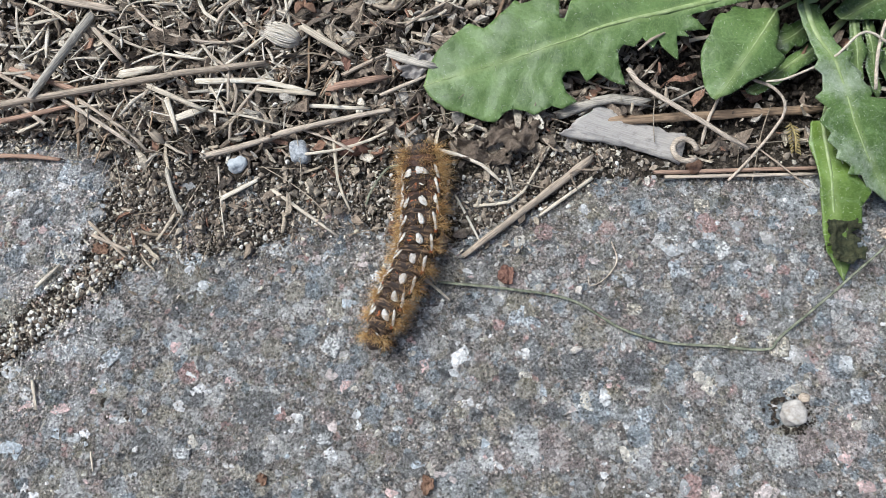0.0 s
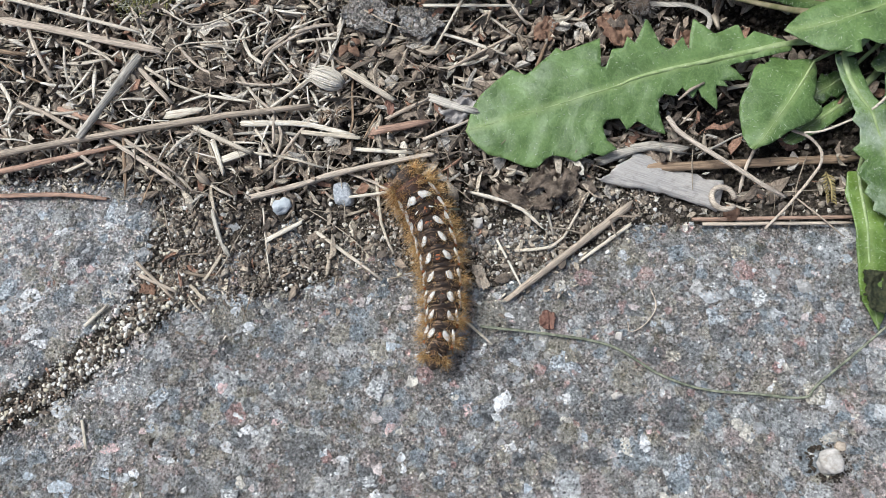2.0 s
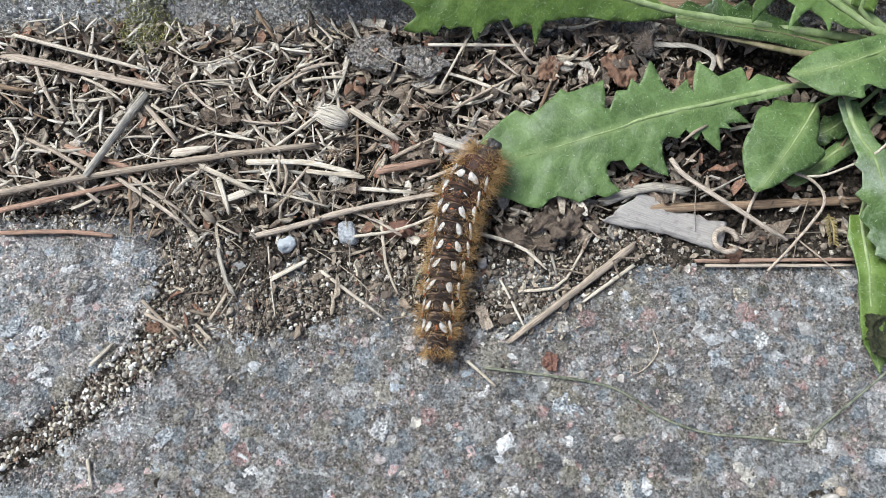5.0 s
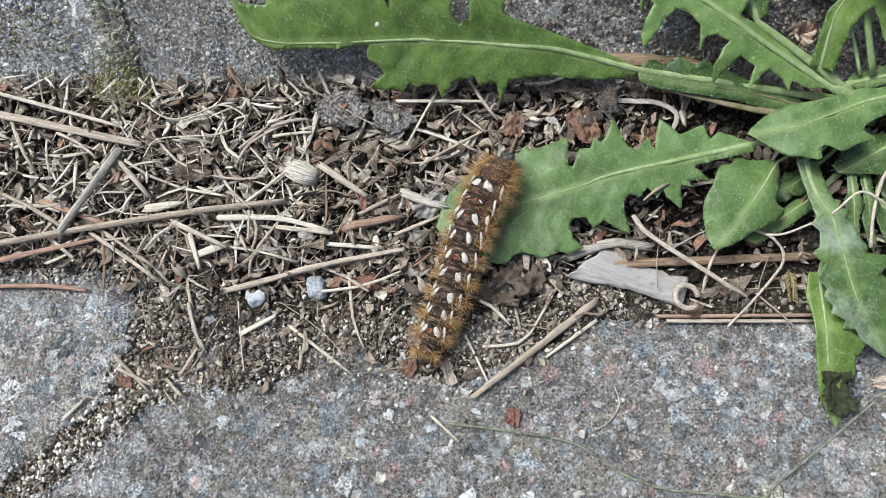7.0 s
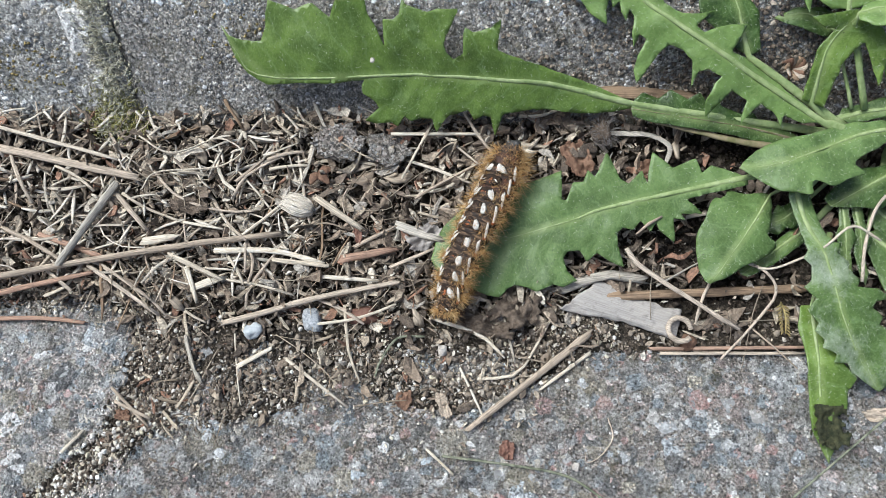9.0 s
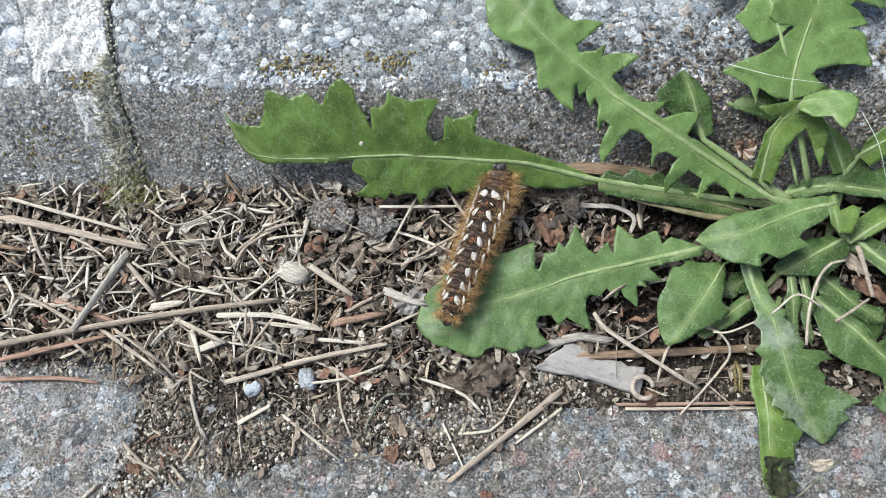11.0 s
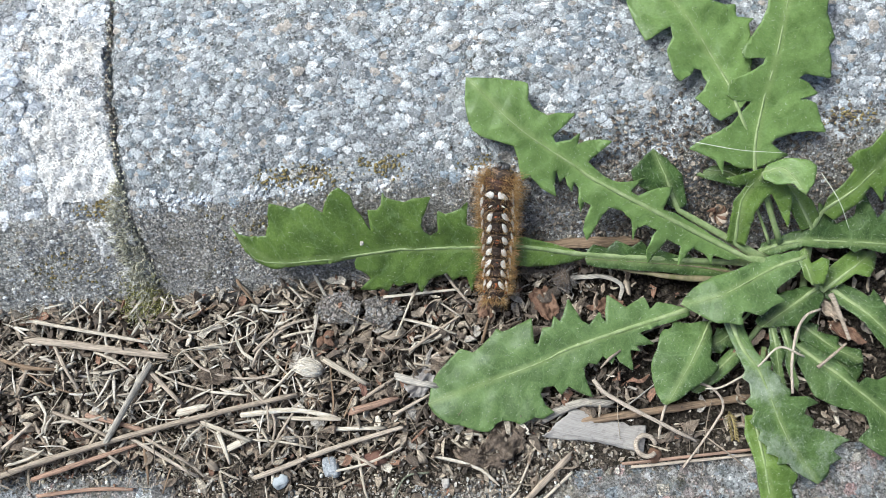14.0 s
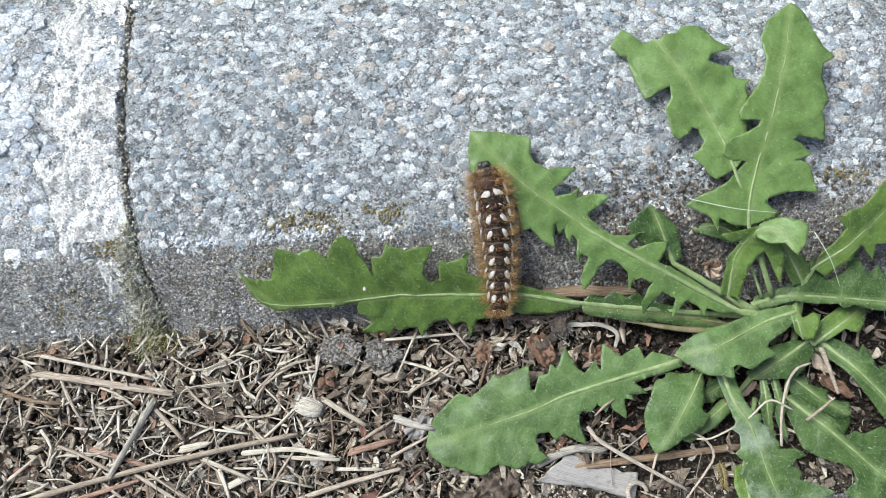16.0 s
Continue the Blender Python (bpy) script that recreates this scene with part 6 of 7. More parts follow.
def fuzzy_bud(x, y):
    thing = tagged(new("withered_bud"), "grey-brown fuzzy withered bud by the kerb foot", "bud")
    thing.matrix_basis = spot(x, y, ground(x, y) + 2.6)
    sh = blob(1, 1, 0.8, 2, 60)
    part("core", mesh_of("core", [(a * 1.7, b * 2.6, c * 1.7) for a, b, c in sh[0]], sh[1]), dead_brown, thing)
    r, pile = random.Random(3), Pile()
    for _ in range(150):
        d = Vector((r.gauss(0, 1), r.gauss(0, 1), abs(r.gauss(0, 1)))).normalized()
        p = Vector((d.x * 1.5, d.y * 2.3, d.z * 1.5))
        pile.add(tube([p, p + d * 0.8 + Vector((r.gauss(0, 0.2), 0, 0)), p + d * 1.4 + Vector((r.gauss(0, 0.5), r.gauss(0, 0.5), 0))], [0.09, 0.07, 0.02], 1, 3), Matrix.Identity(4))
    pile.make("fuzz", dead_grey, thing)


fuzzy_bud(28, 79.0)

# pale lime crust on the kerb stone beside its joint
def crust(name, mat, label, category, reach, lift, seed, parent=None):
    """A thin ragged crust over the kerb: reach(x, y) above 0 is inside."""
    v, f, keep = [], [], {}
    x0, y0, step = -84.0, 82.5, 0.2
    for j in range(330):
        for i in range(160):
            x, y = x0 + step * i, y0 + step * j
            k = reach(x, y) + 3.2 * wobble(x, y, seed, 0.14, 3) + 1.8 * wobble(x, y, seed + 5, 0.45, 3)
            if k > 0 and x < joint_x(y) - 0.5:
                keep[i, j] = len(v)
                z = kerb_height(y) + 1.6 * (0.45 * wobble(x, y, 3, 0.14) + 0.3 * wobble(x, y, 6, 0.45)) + min(lift, 0.25 * k) + 0.3 * wobble(x, y, seed, 0.9, 4)
                near = abs(x - joint_x(y)) - 0.25
                v.append((x, y - 0.5 * (1 if y < 97 else 0) * min(lift, 0.25 * k), z - 0.6 * max(0, 1 - near / 0.6) ** 2))
    for j in range(329):
        for i in range(159):
            q = [(i, j), (i + 1, j), (i + 1, j + 1), (i, j + 1)]
            if all(k in keep for k in q):
                f.append([keep[k] for k in q])
    return tagged(part(name, mesh_of(name, v, f), mat, parent), label, category, kind="structure")


def lime(x, y):
    """High where lime lies: a ragged band along the joint on top, a streak slanting down the face."""
    if y < 98:
        return 0.6 - abs(x + 59.5 - 0.5 * (92 - y)) * 0.4
    return 1.3 - abs(x + 61.0) * 0.22 + 1.0 * wobble(x, y, 2, 0.06, 2)


crust("lime_crust", lime_white, "rough white lime crust on the kerb stone", "lime crust", lime, 0.9, 31)


# dark grit round the white pebble: the shade in its hollow, put into colour
r, hollow = random.Random(23), Pile()
for _ in range(170):
    a, q = r.uniform(0, 6.28), 1.9 + abs(r.gauss(0, 0.55))
    s = 0.09 + 0.16 * r.random()
    hollow.add(r.choice(LUMPS), turned(50.0 + 1.1 * q * math.cos(a), 7.7 + q * math.sin(a), 0.2 * s, s, s, s * 0.7, r.uniform(0, 90), 0, r.uniform(0, 360)))
hollow.make("hollow_grit", shade_soil_all, None, True, "dark grit round a white pebble, standing in for shade", "grit")


# larger stones worn flush with the slab
def set_stone(x, y, sx, sy, mat, slab_under, seed, turn=0):
    sh = blob(1, 1, 1.0, 3, seed, 0.25)
    me = mesh_of("aggregate_stone", [(a * sx / 2, b * sy / 2, c * 0.35) for a, b, c in sh[0]], sh[1])
    part("aggregate_stone", me, mat, slab_under, place=spot(x, y, -0.12, 0, 0, turn))


worn_blue = concrete("worn_blue_stone", (0.44, 0.465, 0.475), DULL, ((1.6, 0.3, 0.5),), 0.3, 0.2, 0.8, 0.6, sharp=0.7, cloud=0.3)
worn_white = concrete("worn_white_stone", (0.55, 0.55, 0.53), DULL, ((1.6, 0.25, 0.5),), 0.2, 0.1, 0.8, 0.45, sharp=0.7, cloud=0.3)
worn_tan = concrete("worn_tan_stone", (0.48, 0.445, 0.37), DULL, ((1.6, 0.3, 0.5),), 0.2, 0.2, 0.8, 0.5, sharp=0.7, cloud=0.3)
for x, y, sx, sy, mat, under, turn in (
        (14.2, 21.4, 6.4, 4.4, worn_blue, slab_right, -20), (37.1, 28.7, 4.4, 3.4, worn_blue, slab_right, 10), (36.2, 33, 4.6, 2.0, worn_white, slab_right, 5),
        (41.4, 38.3, 3.0, 3.0, worn_tan, slab_right, 0), (43.5, 31.6, 3.2, 3.6, worn_white, slab_right, 30), (49.8, 17.1, 4.2, 4.0, worn_tan, slab_right, 0),
        (29.7, 7.2, 4.6, 3.6, worn_blue, slab_right, 20), (-13.7, 17.6, 3.4, 3.6, worn_white, slab_right, 60), (-15.5, 4.6, 6.4, 2.2, worn_white, slab_right, 8),
        (-35, 30.9, 3.6, 2.6, worn_blue, slab_right, 0), (-45.4, 16.5, 3.4, 2.6, worn_blue, slab_right, 40), (-34.6, 3, 5.0, 2.0, worn_white, slab_right, -5),
        (-55.8, 45.4, 5.6, 4.2, worn_blue, slab_left, 70), (-71.8, 32.1, 4.4, 3.2, worn_blue, slab_left, 0), (24, 12, 3.0, 2.4, worn_blue, slab_right, 0), (4, 9, 2.8, 2.0, worn_tan, slab_right, 30),
        (-2.5, 13.6, 2.6, 2.2, worn_blue, slab_right, 0), (56, 27, 3.4, 2.6, worn_blue, slab_right, 50), (30, 22.5, 3.0, 2.2, worn_tan, slab_right, 0), (60, 10, 3.6, 2.8, worn_blue, slab_right, 0)):
    set_stone(x, y, sx, sy, mat, under, int(10 * x + y) % 97, turn)
stone("pebble", 22, 25.4, 1.2, 1.5, 1.0, white_stone, "tiny white pebble on the slab", "pebble", 71)
stone("pebble", 21.2, 16.8, 1.9, 1.1, 0.9, white_stone, "tiny white pebble on the slab", "pebble", 72, 20)
lay("root_fibre", [(27.3, 32.8), (27.9, 29.8), (26, 27.2), (23.8, 26.1), (23.5, 27.6)], 0.22, straw_tan, "hair-thin curled root fibre on the slab", "root fibre", 0.3, 1.0, n=18)

# moss in the kerb joint, ochre and ring-shaped lichen along the edge
r = random.Random(17)
moss, ochre, rings, gap_crumbs, dirt, clump = [Pile() for _ in range(6)]
tuft = tube(curve_through([(0, 0, 0), (0.1, 0.1, 0.6), (0.5, 0.1, 1.0), (0.9, 0, 0.95)], 6), [0.28, 0.3, 0.26, 0.2, 0.14, 0.05], 0.8, 4)
for _ in range(1100):
    y = r.choice((r.uniform(82, 92), r.gauss(84, 2.5), r.uniform(90, 101), r.gauss(80.5, 1.6), r.uniform(82, 97)))
    w = interp(y, (78, 84, 90, 97, 100, 104), (4.2, 3.4, 3.2, 2.0, 1.2, 0.6))
    x = joint_x(y) - 0.75 * w + r.gauss(0, 0.42) * w
    z = ground(x, min(y, 140)) + 0.1 if y > 82.5 else ground(x, y) + 0.4
    s = r.uniform(0.45, 1.1)
    moss.add(tuft, turned(x, y, z, s, s, s, r.gauss(20, 25), r.gauss(0, 25), r.uniform(180, 300)))
for cx, cy, n, spread in ((-24, 99, 90, 2.2), (-16, 98.6, 120, 3.0), (-4, 99.5, 90, 2.6), (-58, 97, 110, 2.2), (82, 100, 90, 2.5), (-30, 92, 60, 4), (-68, 88, 90, 4), (14, 98, 40, 2)):
    for _ in range(n):
        x, y = r.gauss(cx, spread), r.gauss(cy, spread * 0.4)
        if abs(x - joint_x(y)) < 1.2 or y < 83:
            continue
        s = r.uniform(0.12, 0.34)
        ochre.add(r.choice(LUMPS), turned(x, y, kerb_height(y) + 0.2 + 0.1 * wobble(x, y, 3, 0.14), s, s, s * 0.6, 40 if y < 96 else 15, 0, r.uniform(0, 360)))
for cx, cy in ((-20.6, 99.4), (-12, 98.6)):
    for _ in range(16):
        x, y, q = r.gauss(cx, 1.4), r.gauss(cy, 0.8), r.uniform(0.16, 0.34)
        circle = [(q * math.cos(a), q * math.sin(a), 0) for a in [2 * math.pi * i / 10 for i in range(11)]]
        rings.add(tube(circle, [0.13] * 11, 0.8, 4), turned(x, y, kerb_height(y) + 0.5, 1, 1, 1, 20, 0, 0))
for _ in range(700):
    y = r.uniform(82.5, 146)
    x = joint_x(y) + r.gauss(-0.25, 0.45)
    s = r.uniform(0.08, 0.34)
    (moss if y < 104 or r.random() < 0.3 else gap_crumbs).add(r.choice(LUMPS), turned(x, y, kerb_height(y) + r.uniform(-0.35, 0.15), s, s, s * 0.8, 0, 0, r.uniform(0, 360)))
for _ in range(650):
    x, y = r.gauss(-54.5, 2.6), 81.5 + r.gauss(0, 1.8)
    z = (kerb_height(y) if y > 82.5 else ground(x, y)) + r.uniform(0.1, 1.0)
    s = r.uniform(0.4, 0.95)
    clump.add(tuft, turned(x, y, z, s, s, s, r.gauss(0, 35), r.gauss(0, 35), r.uniform(0, 360)))
clump.make("moss_clump", moss_olive, None, True, "olive green moss at the foot of the kerb joint", "moss")
for _ in range(6500):
    x, y = r.gauss(52, 22), 84 + abs(r.gauss(0, 10))
    if x > 92 or x < 8 or y > 108:
        continue
    s = 0.1 + 0.4 * r.random() ** 3
    dirt.add(r.choice(LUMPS), turned(x, y, kerb_height(y) + 0.25 + 0.3 * s, s, s, s * 0.6, 30, 0, r.uniform(0, 360)))
gap_crumbs.make("joint_crumbs", gravel_all, None, False, "grey crumbs caught in the kerb joint", "gravel")
dirt.make("kerb_dirt", crumb_all, None, False, "dark crumbs on the kerb behind the dandelion", "soil")
moss.make("moss", moss_green, None, True, "dry grey-green moss in the kerb joint", "moss")
ochre.make("ochre_lichen", lichen_ochre, None, True, "ochre lichen crumbs on the kerb edge", "lichen")
rings.make("ring_lichen", spot_white, None, True, "tiny white ring-shaped lichens on the kerb edge", "lichen")

rotten = mottled("rotten_leaf", (0.02, 0.028, 0.015), (0.10, 0.10, 0.05), 1.4, 0.6, 0.5)
crumpled("rotten_scrap", 60.0, 31.6, 6.0, 6.6, rotten, "dark rotting leaf scrap at the leaf tip", 24, 0, 2.3, 1.6, torn=0.7)
crumpled("dry_sheath", 77, 68, 7, 3.0, straw_tan, "dry tan leaf sheath at the heart of the rosette", 51, -60, 2.5, 1.4)
crumpled("dry_sheath", 79.5, 63.5, 8, 3.4, rust_brown, "dry brown leaf sheath at the heart of the rosette", 52, -40, 2.0, 1.4)
crumpled("dry_sheath", 75, 59, 8, 3.4, dead_brown, "dark brown leaf sheath among the leaf stalks", 53, -25, 1.5, 1.4)
crumpled("dry_scrap", 68.5, 33.6, 5, 2.2, straw_tan, "pale tan dry leaf scrap on the slab", 25, 0, 0.6, 0.8)

stone("stone_chip", -9.6, 86.4, 0.8, 0.9, 0.6, white_stone, "tiny white stone chip on a leaf", "stone chip", 41).matrix_basis = spot(-9.7, 86.2, 16.6)
bit = part("straw_bit", mesh_of("straw_bit", *tube([(-2.6, 0, 0), (0, 0.2, 0.2), (2.6, 0, 0)], [0.3, 0.6, 0.35], 0.6, 6, 0.3)), straw_tan, place=spot(34, 62, 7.6, 0, 0, 35))
tagged(bit, "tiny straw bit lying on a leaf", "straw")


def strand(name, points, width, mat, label, category):
    """A thin dry strand through points in millimetres, resting on leaves or stalks."""
    a = Vector(points[0])
    line = curve_through([tuple(Vector(p) - a) for p in points], 6 * len(points))
    ws = [width * (1 - 0.35 * i / (len(line) - 1)) for i in range(len(line))]
    return tagged(part(name, mesh_of(name, *tube(line, ws, 0.9, 6, 0.25, len(bpy.data.meshes))), mat, place=spot(*a)), label, category)


strand("plant_fibre", [(51.2, 96.5, 24.4), (58.9, 93.8, 24.8), (65.7, 92.2, 25.4)], 0.16, bristle_white, "long white plant fibre over a lobed leaf", "plant fibre")
strand("plant_fibre", [(75.2, 90.2, 19.0), (77.4, 84.9, 18.0), (79.8, 80.3, 14.5)], 0.16, bristle_white, "stiff white plant fibre among the leaves", "plant fibre")
strand("twig", [(71.3, 57.0, 7.2), (74.2, 58.8, 7.7), (77.0, 60.7, 8.3)], 0.65, straw_tan, "short pale broken twig on a leaf", "twig")
strand("twig", [(76.9, 70.3, 8.0), (77.8, 65.9, 7.4), (78.8, 61.5, 6.4)], 1.1, straw_tan, "dry tan stalk end in the rosette", "twig")
lay("grass_blade", [(-1.5, 45.2), (-5.8, 44.9), (-8.4, 41.3), (-9.3, 38.5)], 0.4, blade_green, "fine grey-green grass blade on grit", "grass blade", 0.9, 0.5, n=16)


def dry_tuft(x, y):
    """A frayed tuft of tan fibres."""
    thing = tagged(new("dry_tuft"), "frayed tan tuft of dry fibres on the soil", "dry tuft")
    thing.matrix_basis = spot(x, y, ground(x, y) + 1.0)
    r = random.Random(12)
    for k in range(34):
        a, ln = r.uniform(0, 6.28), r.uniform(1.2, 2.8)
        tip = (ln * math.cos(a), ln * math.sin(a), r.uniform(0.3, 1.6))
        line = curve_through([(0.2 * math.cos(a), 0.2 * math.sin(a), 0.2), (0.5 * tip[0], 0.5 * tip[1] + r.gauss(0, 0.2), tip[2] + 0.3), tip], 7)
        part("strand", mesh_of("strand", *tube(line, [0.26, 0.24, 0.22, 0.2, 0.17, 0.13, 0.06], 0.6, 5)), straw_tan if k % 3 else wood_brown, thing)


dry_tuft(-21.5, 60.3)


def moss_sprig(x, y, turn):
    """An ochre feathery sprig: a stem with short side leaves."""
    thing = tagged(new("moss_sprig"), "dry ochre feathery moss sprig on the soil", "moss sprig")
    thing.matrix_basis = spot(x, y, ground(x, y) + 0.8, 0, 0, turn)
    part("stem", mesh_of("stem", *tube(curve_through([(0, 0, 0), (2.4, 0.3, 0.5), (5.2, 0, 0.6)], 9), [0.35] * 8 + [0.12], 1, 5)), lichen_ochre, thing)
    for k in range(18):
        at, side = 0.3 + 0.27 * k, 1 if k % 2 else -1
        line = curve_through([(at, 0.1 * side, 0.3), (at + 0.5, 0.6 * side, 0.6), (at + 0.8, (1.15 - 0.03 * k) * side, 0.5)], 6)
        part("leaflet", mesh_of("leaflet", *tube(line, [0.2, 0.34, 0.36, 0.3, 0.2, 0.06], 0.5, 5)), lichen_ochre, thing)


moss_sprig(55.6, 51.0, -92)


# ---- the caterpillar ----
SPAN_Y = (-50, 44, 52, 60, 76, 82, 88, 96, 104, 112, 130)
SPAN_Z = (0, 0.4, 3, 5.4, 7, 8.7, 13.8, 20.6, 23.6, 26.2, 29)
SEGMENTS = 13
ALONG = (0.065, 0.15, 0.232, 0.32, 0.41, 0.498, 0.583, 0.662, 0.736, 0.805, 0.868, 0.925, 0.975)


def hairs(count, radius, half, seed, length, tail=False):
    """Tufts of hair standing on warts round the back and flanks of a segment whose axis is x."""
    r = random.Random(seed)
    pile = Pile()
    knots = (-100, -78, -52, -26, 26, 52, 78, 100, -88, 88) if not tail else (-100, -75, -45, -15, 15, 45, 75, 100)
    for _ in range(count):
        knot = r.choice(knots)
        a = radians(knot + r.gauss(0, 10))
        x = r.gauss(-0.15, 0.38)
        ln = length * r.uniform(0.5, 1.2) * (0.45 if abs(knot) < 40 else 0.75 if abs(knot) < 60 else 1)
        fan = 0.7
        out = Vector((r.gauss(-0.1, fan) - (0.7 if tail else 0), math.sin(a) + r.gauss(0, fan), math.cos(a) + r.gauss(0, fan) + 0.15)).normalized()
        root = Vector((x, math.sin(a) * radius, math.cos(a) * radius * 0.92))
        mid = root + out * ln * 0.55
        tip = root + out * ln + Vector((r.gauss(-0.1, 0.15), 0, -0.12 * ln))
        pile.add(tube([root, mid, tip], [0.05, 0.04, 0.01], 1, 3), Matrix.Identity(4))
    return pile


def segment(index, parent):
    """One ring of the body, its axis along x, with its markings and hair."""
    t = index / (SEGMENTS - 1)
    radius = interp(t, (0, 0.08, 0.25, 0.5, 0.8, 0.92, 1), (1.6, 2.1, 2.6, 2.95, 3.0, 2.35, 1.15))
    is_head = index == SEGMENTS - 1
    half = {12: 0.95, 11: 1.2, 10: 1.35, 9: 1.5}.get(index, 1.75)
    verts, faces = [], []
    rings, sides = 9, 20
    for i in range(rings):
        s = -1 + 2 * i / (rings - 1)
        k = (1 - abs(s) ** 3.2 * (0.42 if not is_head else 0.7)) * (1 + 0.05 * math.cos(3 * math.pi * s))
        if i in (0, rings - 1):
            k *= 0.72
        if index == 0 and s < 0:
            k *= math.sqrt(max(0.05, 1 - s * s))
        for j in range(sides):
            a = 2 * math.pi * j / sides
            lump = 1 + 0.05 * math.cos(6 * a) + 0.05 * wobble(s * 2, math.cos(a) * 2, math.sin(a) * 2 + index * 7, 0.9, 2)
            verts.append((s * half * 1.12, math.sin(a) * radius * k * lump, math.cos(a) * radius * k * lump * 0.92))
    for i in range(rings - 1):
        for j in range(sides):
            a, b = i * sides + j, i * sides + (j + 1) % sides
            faces.append([a, a + sides, b + sides, b])
    faces += [list(range(sides)), [(rings - 1) * sides + j for j in range(sides)][::-1]]
    name = "head" if is_head else "segment"
    ob = part(name, mesh_of(name, verts, faces), head_black if is_head else (skin_rust if index in (8, 10) else skin_brown), parent,
              "dark shiny head" if is_head else "")
    r = random.Random(index)
    if is_head:
        for s in (-1, 1):
            sh = blob(1, 1, 0.1, 2, 1)
            part("head_lobe", mesh_of("head_lobe", [(0.35 + c[0] * 0.75, s * 0.62 + c[1] * 0.66, 0.25 + c[2] * 0.8) for c in sh[0]], sh[1]), head_black, ob)
    elif index <= 9:
        # white patches on the back, red warts, and a cream dash low on each flank
        wide, long = {0: (0.16, 0.22), 8: (0.16, 0.24), 9: (0.72, 0.7)}.get(index, (0.45, 0.8))
        off = {0: 0.9, 1: 1.1, 8: 1.15, 9: 1.12}.get(index, 1.38)
        sh = blob(1, 1, 0.65, 2, index + 3)
        saddle = []
        for q in sh[0]:
            py = q[1] * 0.62 * radius
            saddle.append((0.2 + q[0] * 0.95, py, radius * 0.93 * math.sqrt(max(0.02, 1 - (py / radius) ** 2)) + q[2] * 0.07))
        part("saddle_mark", mesh_of("saddle_mark", saddle, sh[1]), saddle_dark, ob, "velvety blackish brown saddle mark")
        for s in (-1, 1):
            def on_back(q, x, y, sx, sy):
                py = s * y + q[1] * sy * (1 - 0.22 * q[0])
                return (x + q[0] * sx, py - s * 0.3 * q[0], radius * 0.95 * math.sqrt(max(0.02, 1 - (py / radius) ** 2)) + 0.05 + q[2] * 0.09)
            part("white_patch", mesh_of("white_patch", [on_back(q, 0.25, off, long, wide) for q in sh[0]], sh[1]), spot_white, ob, "white patch on the back")
            if index:
                wart = [(-0.95 + q[0] * 0.36, s * radius * 0.95 + q[1] * 0.28, radius * 0.18 + q[2] * 0.3) for q in sh[0]]
                part("wart", mesh_of("wart", wart, sh[1]), wart_red, ob, "orange-red wart")
                dash = [(0.3 + q[0] * 1.2, s * (radius * 0.95 - 0.16 * q[0]) + q[1] * 0.26, radius * 0.36 + 0.32 * q[0] + q[2] * 0.26) for q in sh[0]]
                part("flank_dash", mesh_of("flank_dash", dash, sh[1]), spot_white, ob, "cream dash along the flank")
        mid = [(0.1 + q[0] * 0.5, q[1] * 0.45, radius * 0.93 - 0.04 + q[2] * 0.12) for q in sh[0]]
        part("back_mark", mesh_of("back_mark", mid, sh[1]), wart_red if index in (1, 3, 5, 7, 8, 9) else skin_rust, ob, "rust mark on the back")
    count = {12: 60, 0: 520, 11: 420, 10: 420, 9: 380, 8: 300}.get(index, 430)
    hairs(count, radius * 0.95, half, 300 + index, {12: 1.3, 0: 1.7, 10: 2.9, 11: 2.7, 9: 2.7}.get(index, 2.4), index == 0).make("fur", hair_gold, ob)
    for s in (-1, 1):
        if index in (0, 3, 4, 5, 6, 9, 10, 11):
            leg = tube([(0, s * 1.1, -1.2), (0, s * 1.5, -2.3), (0.1, s * 1.5, -3.0)], [1.1, 0.8, 0.5], 1, 8)
            part("leg", mesh_of("leg", *leg), skin_rust, ob)
    return ob


caterpillar = tagged(new("caterpillar"), "brown hairy caterpillar with white patches crawling toward the kerb", "caterpillar")
body = [segment(k, caterpillar) for k in range(SEGMENTS)]


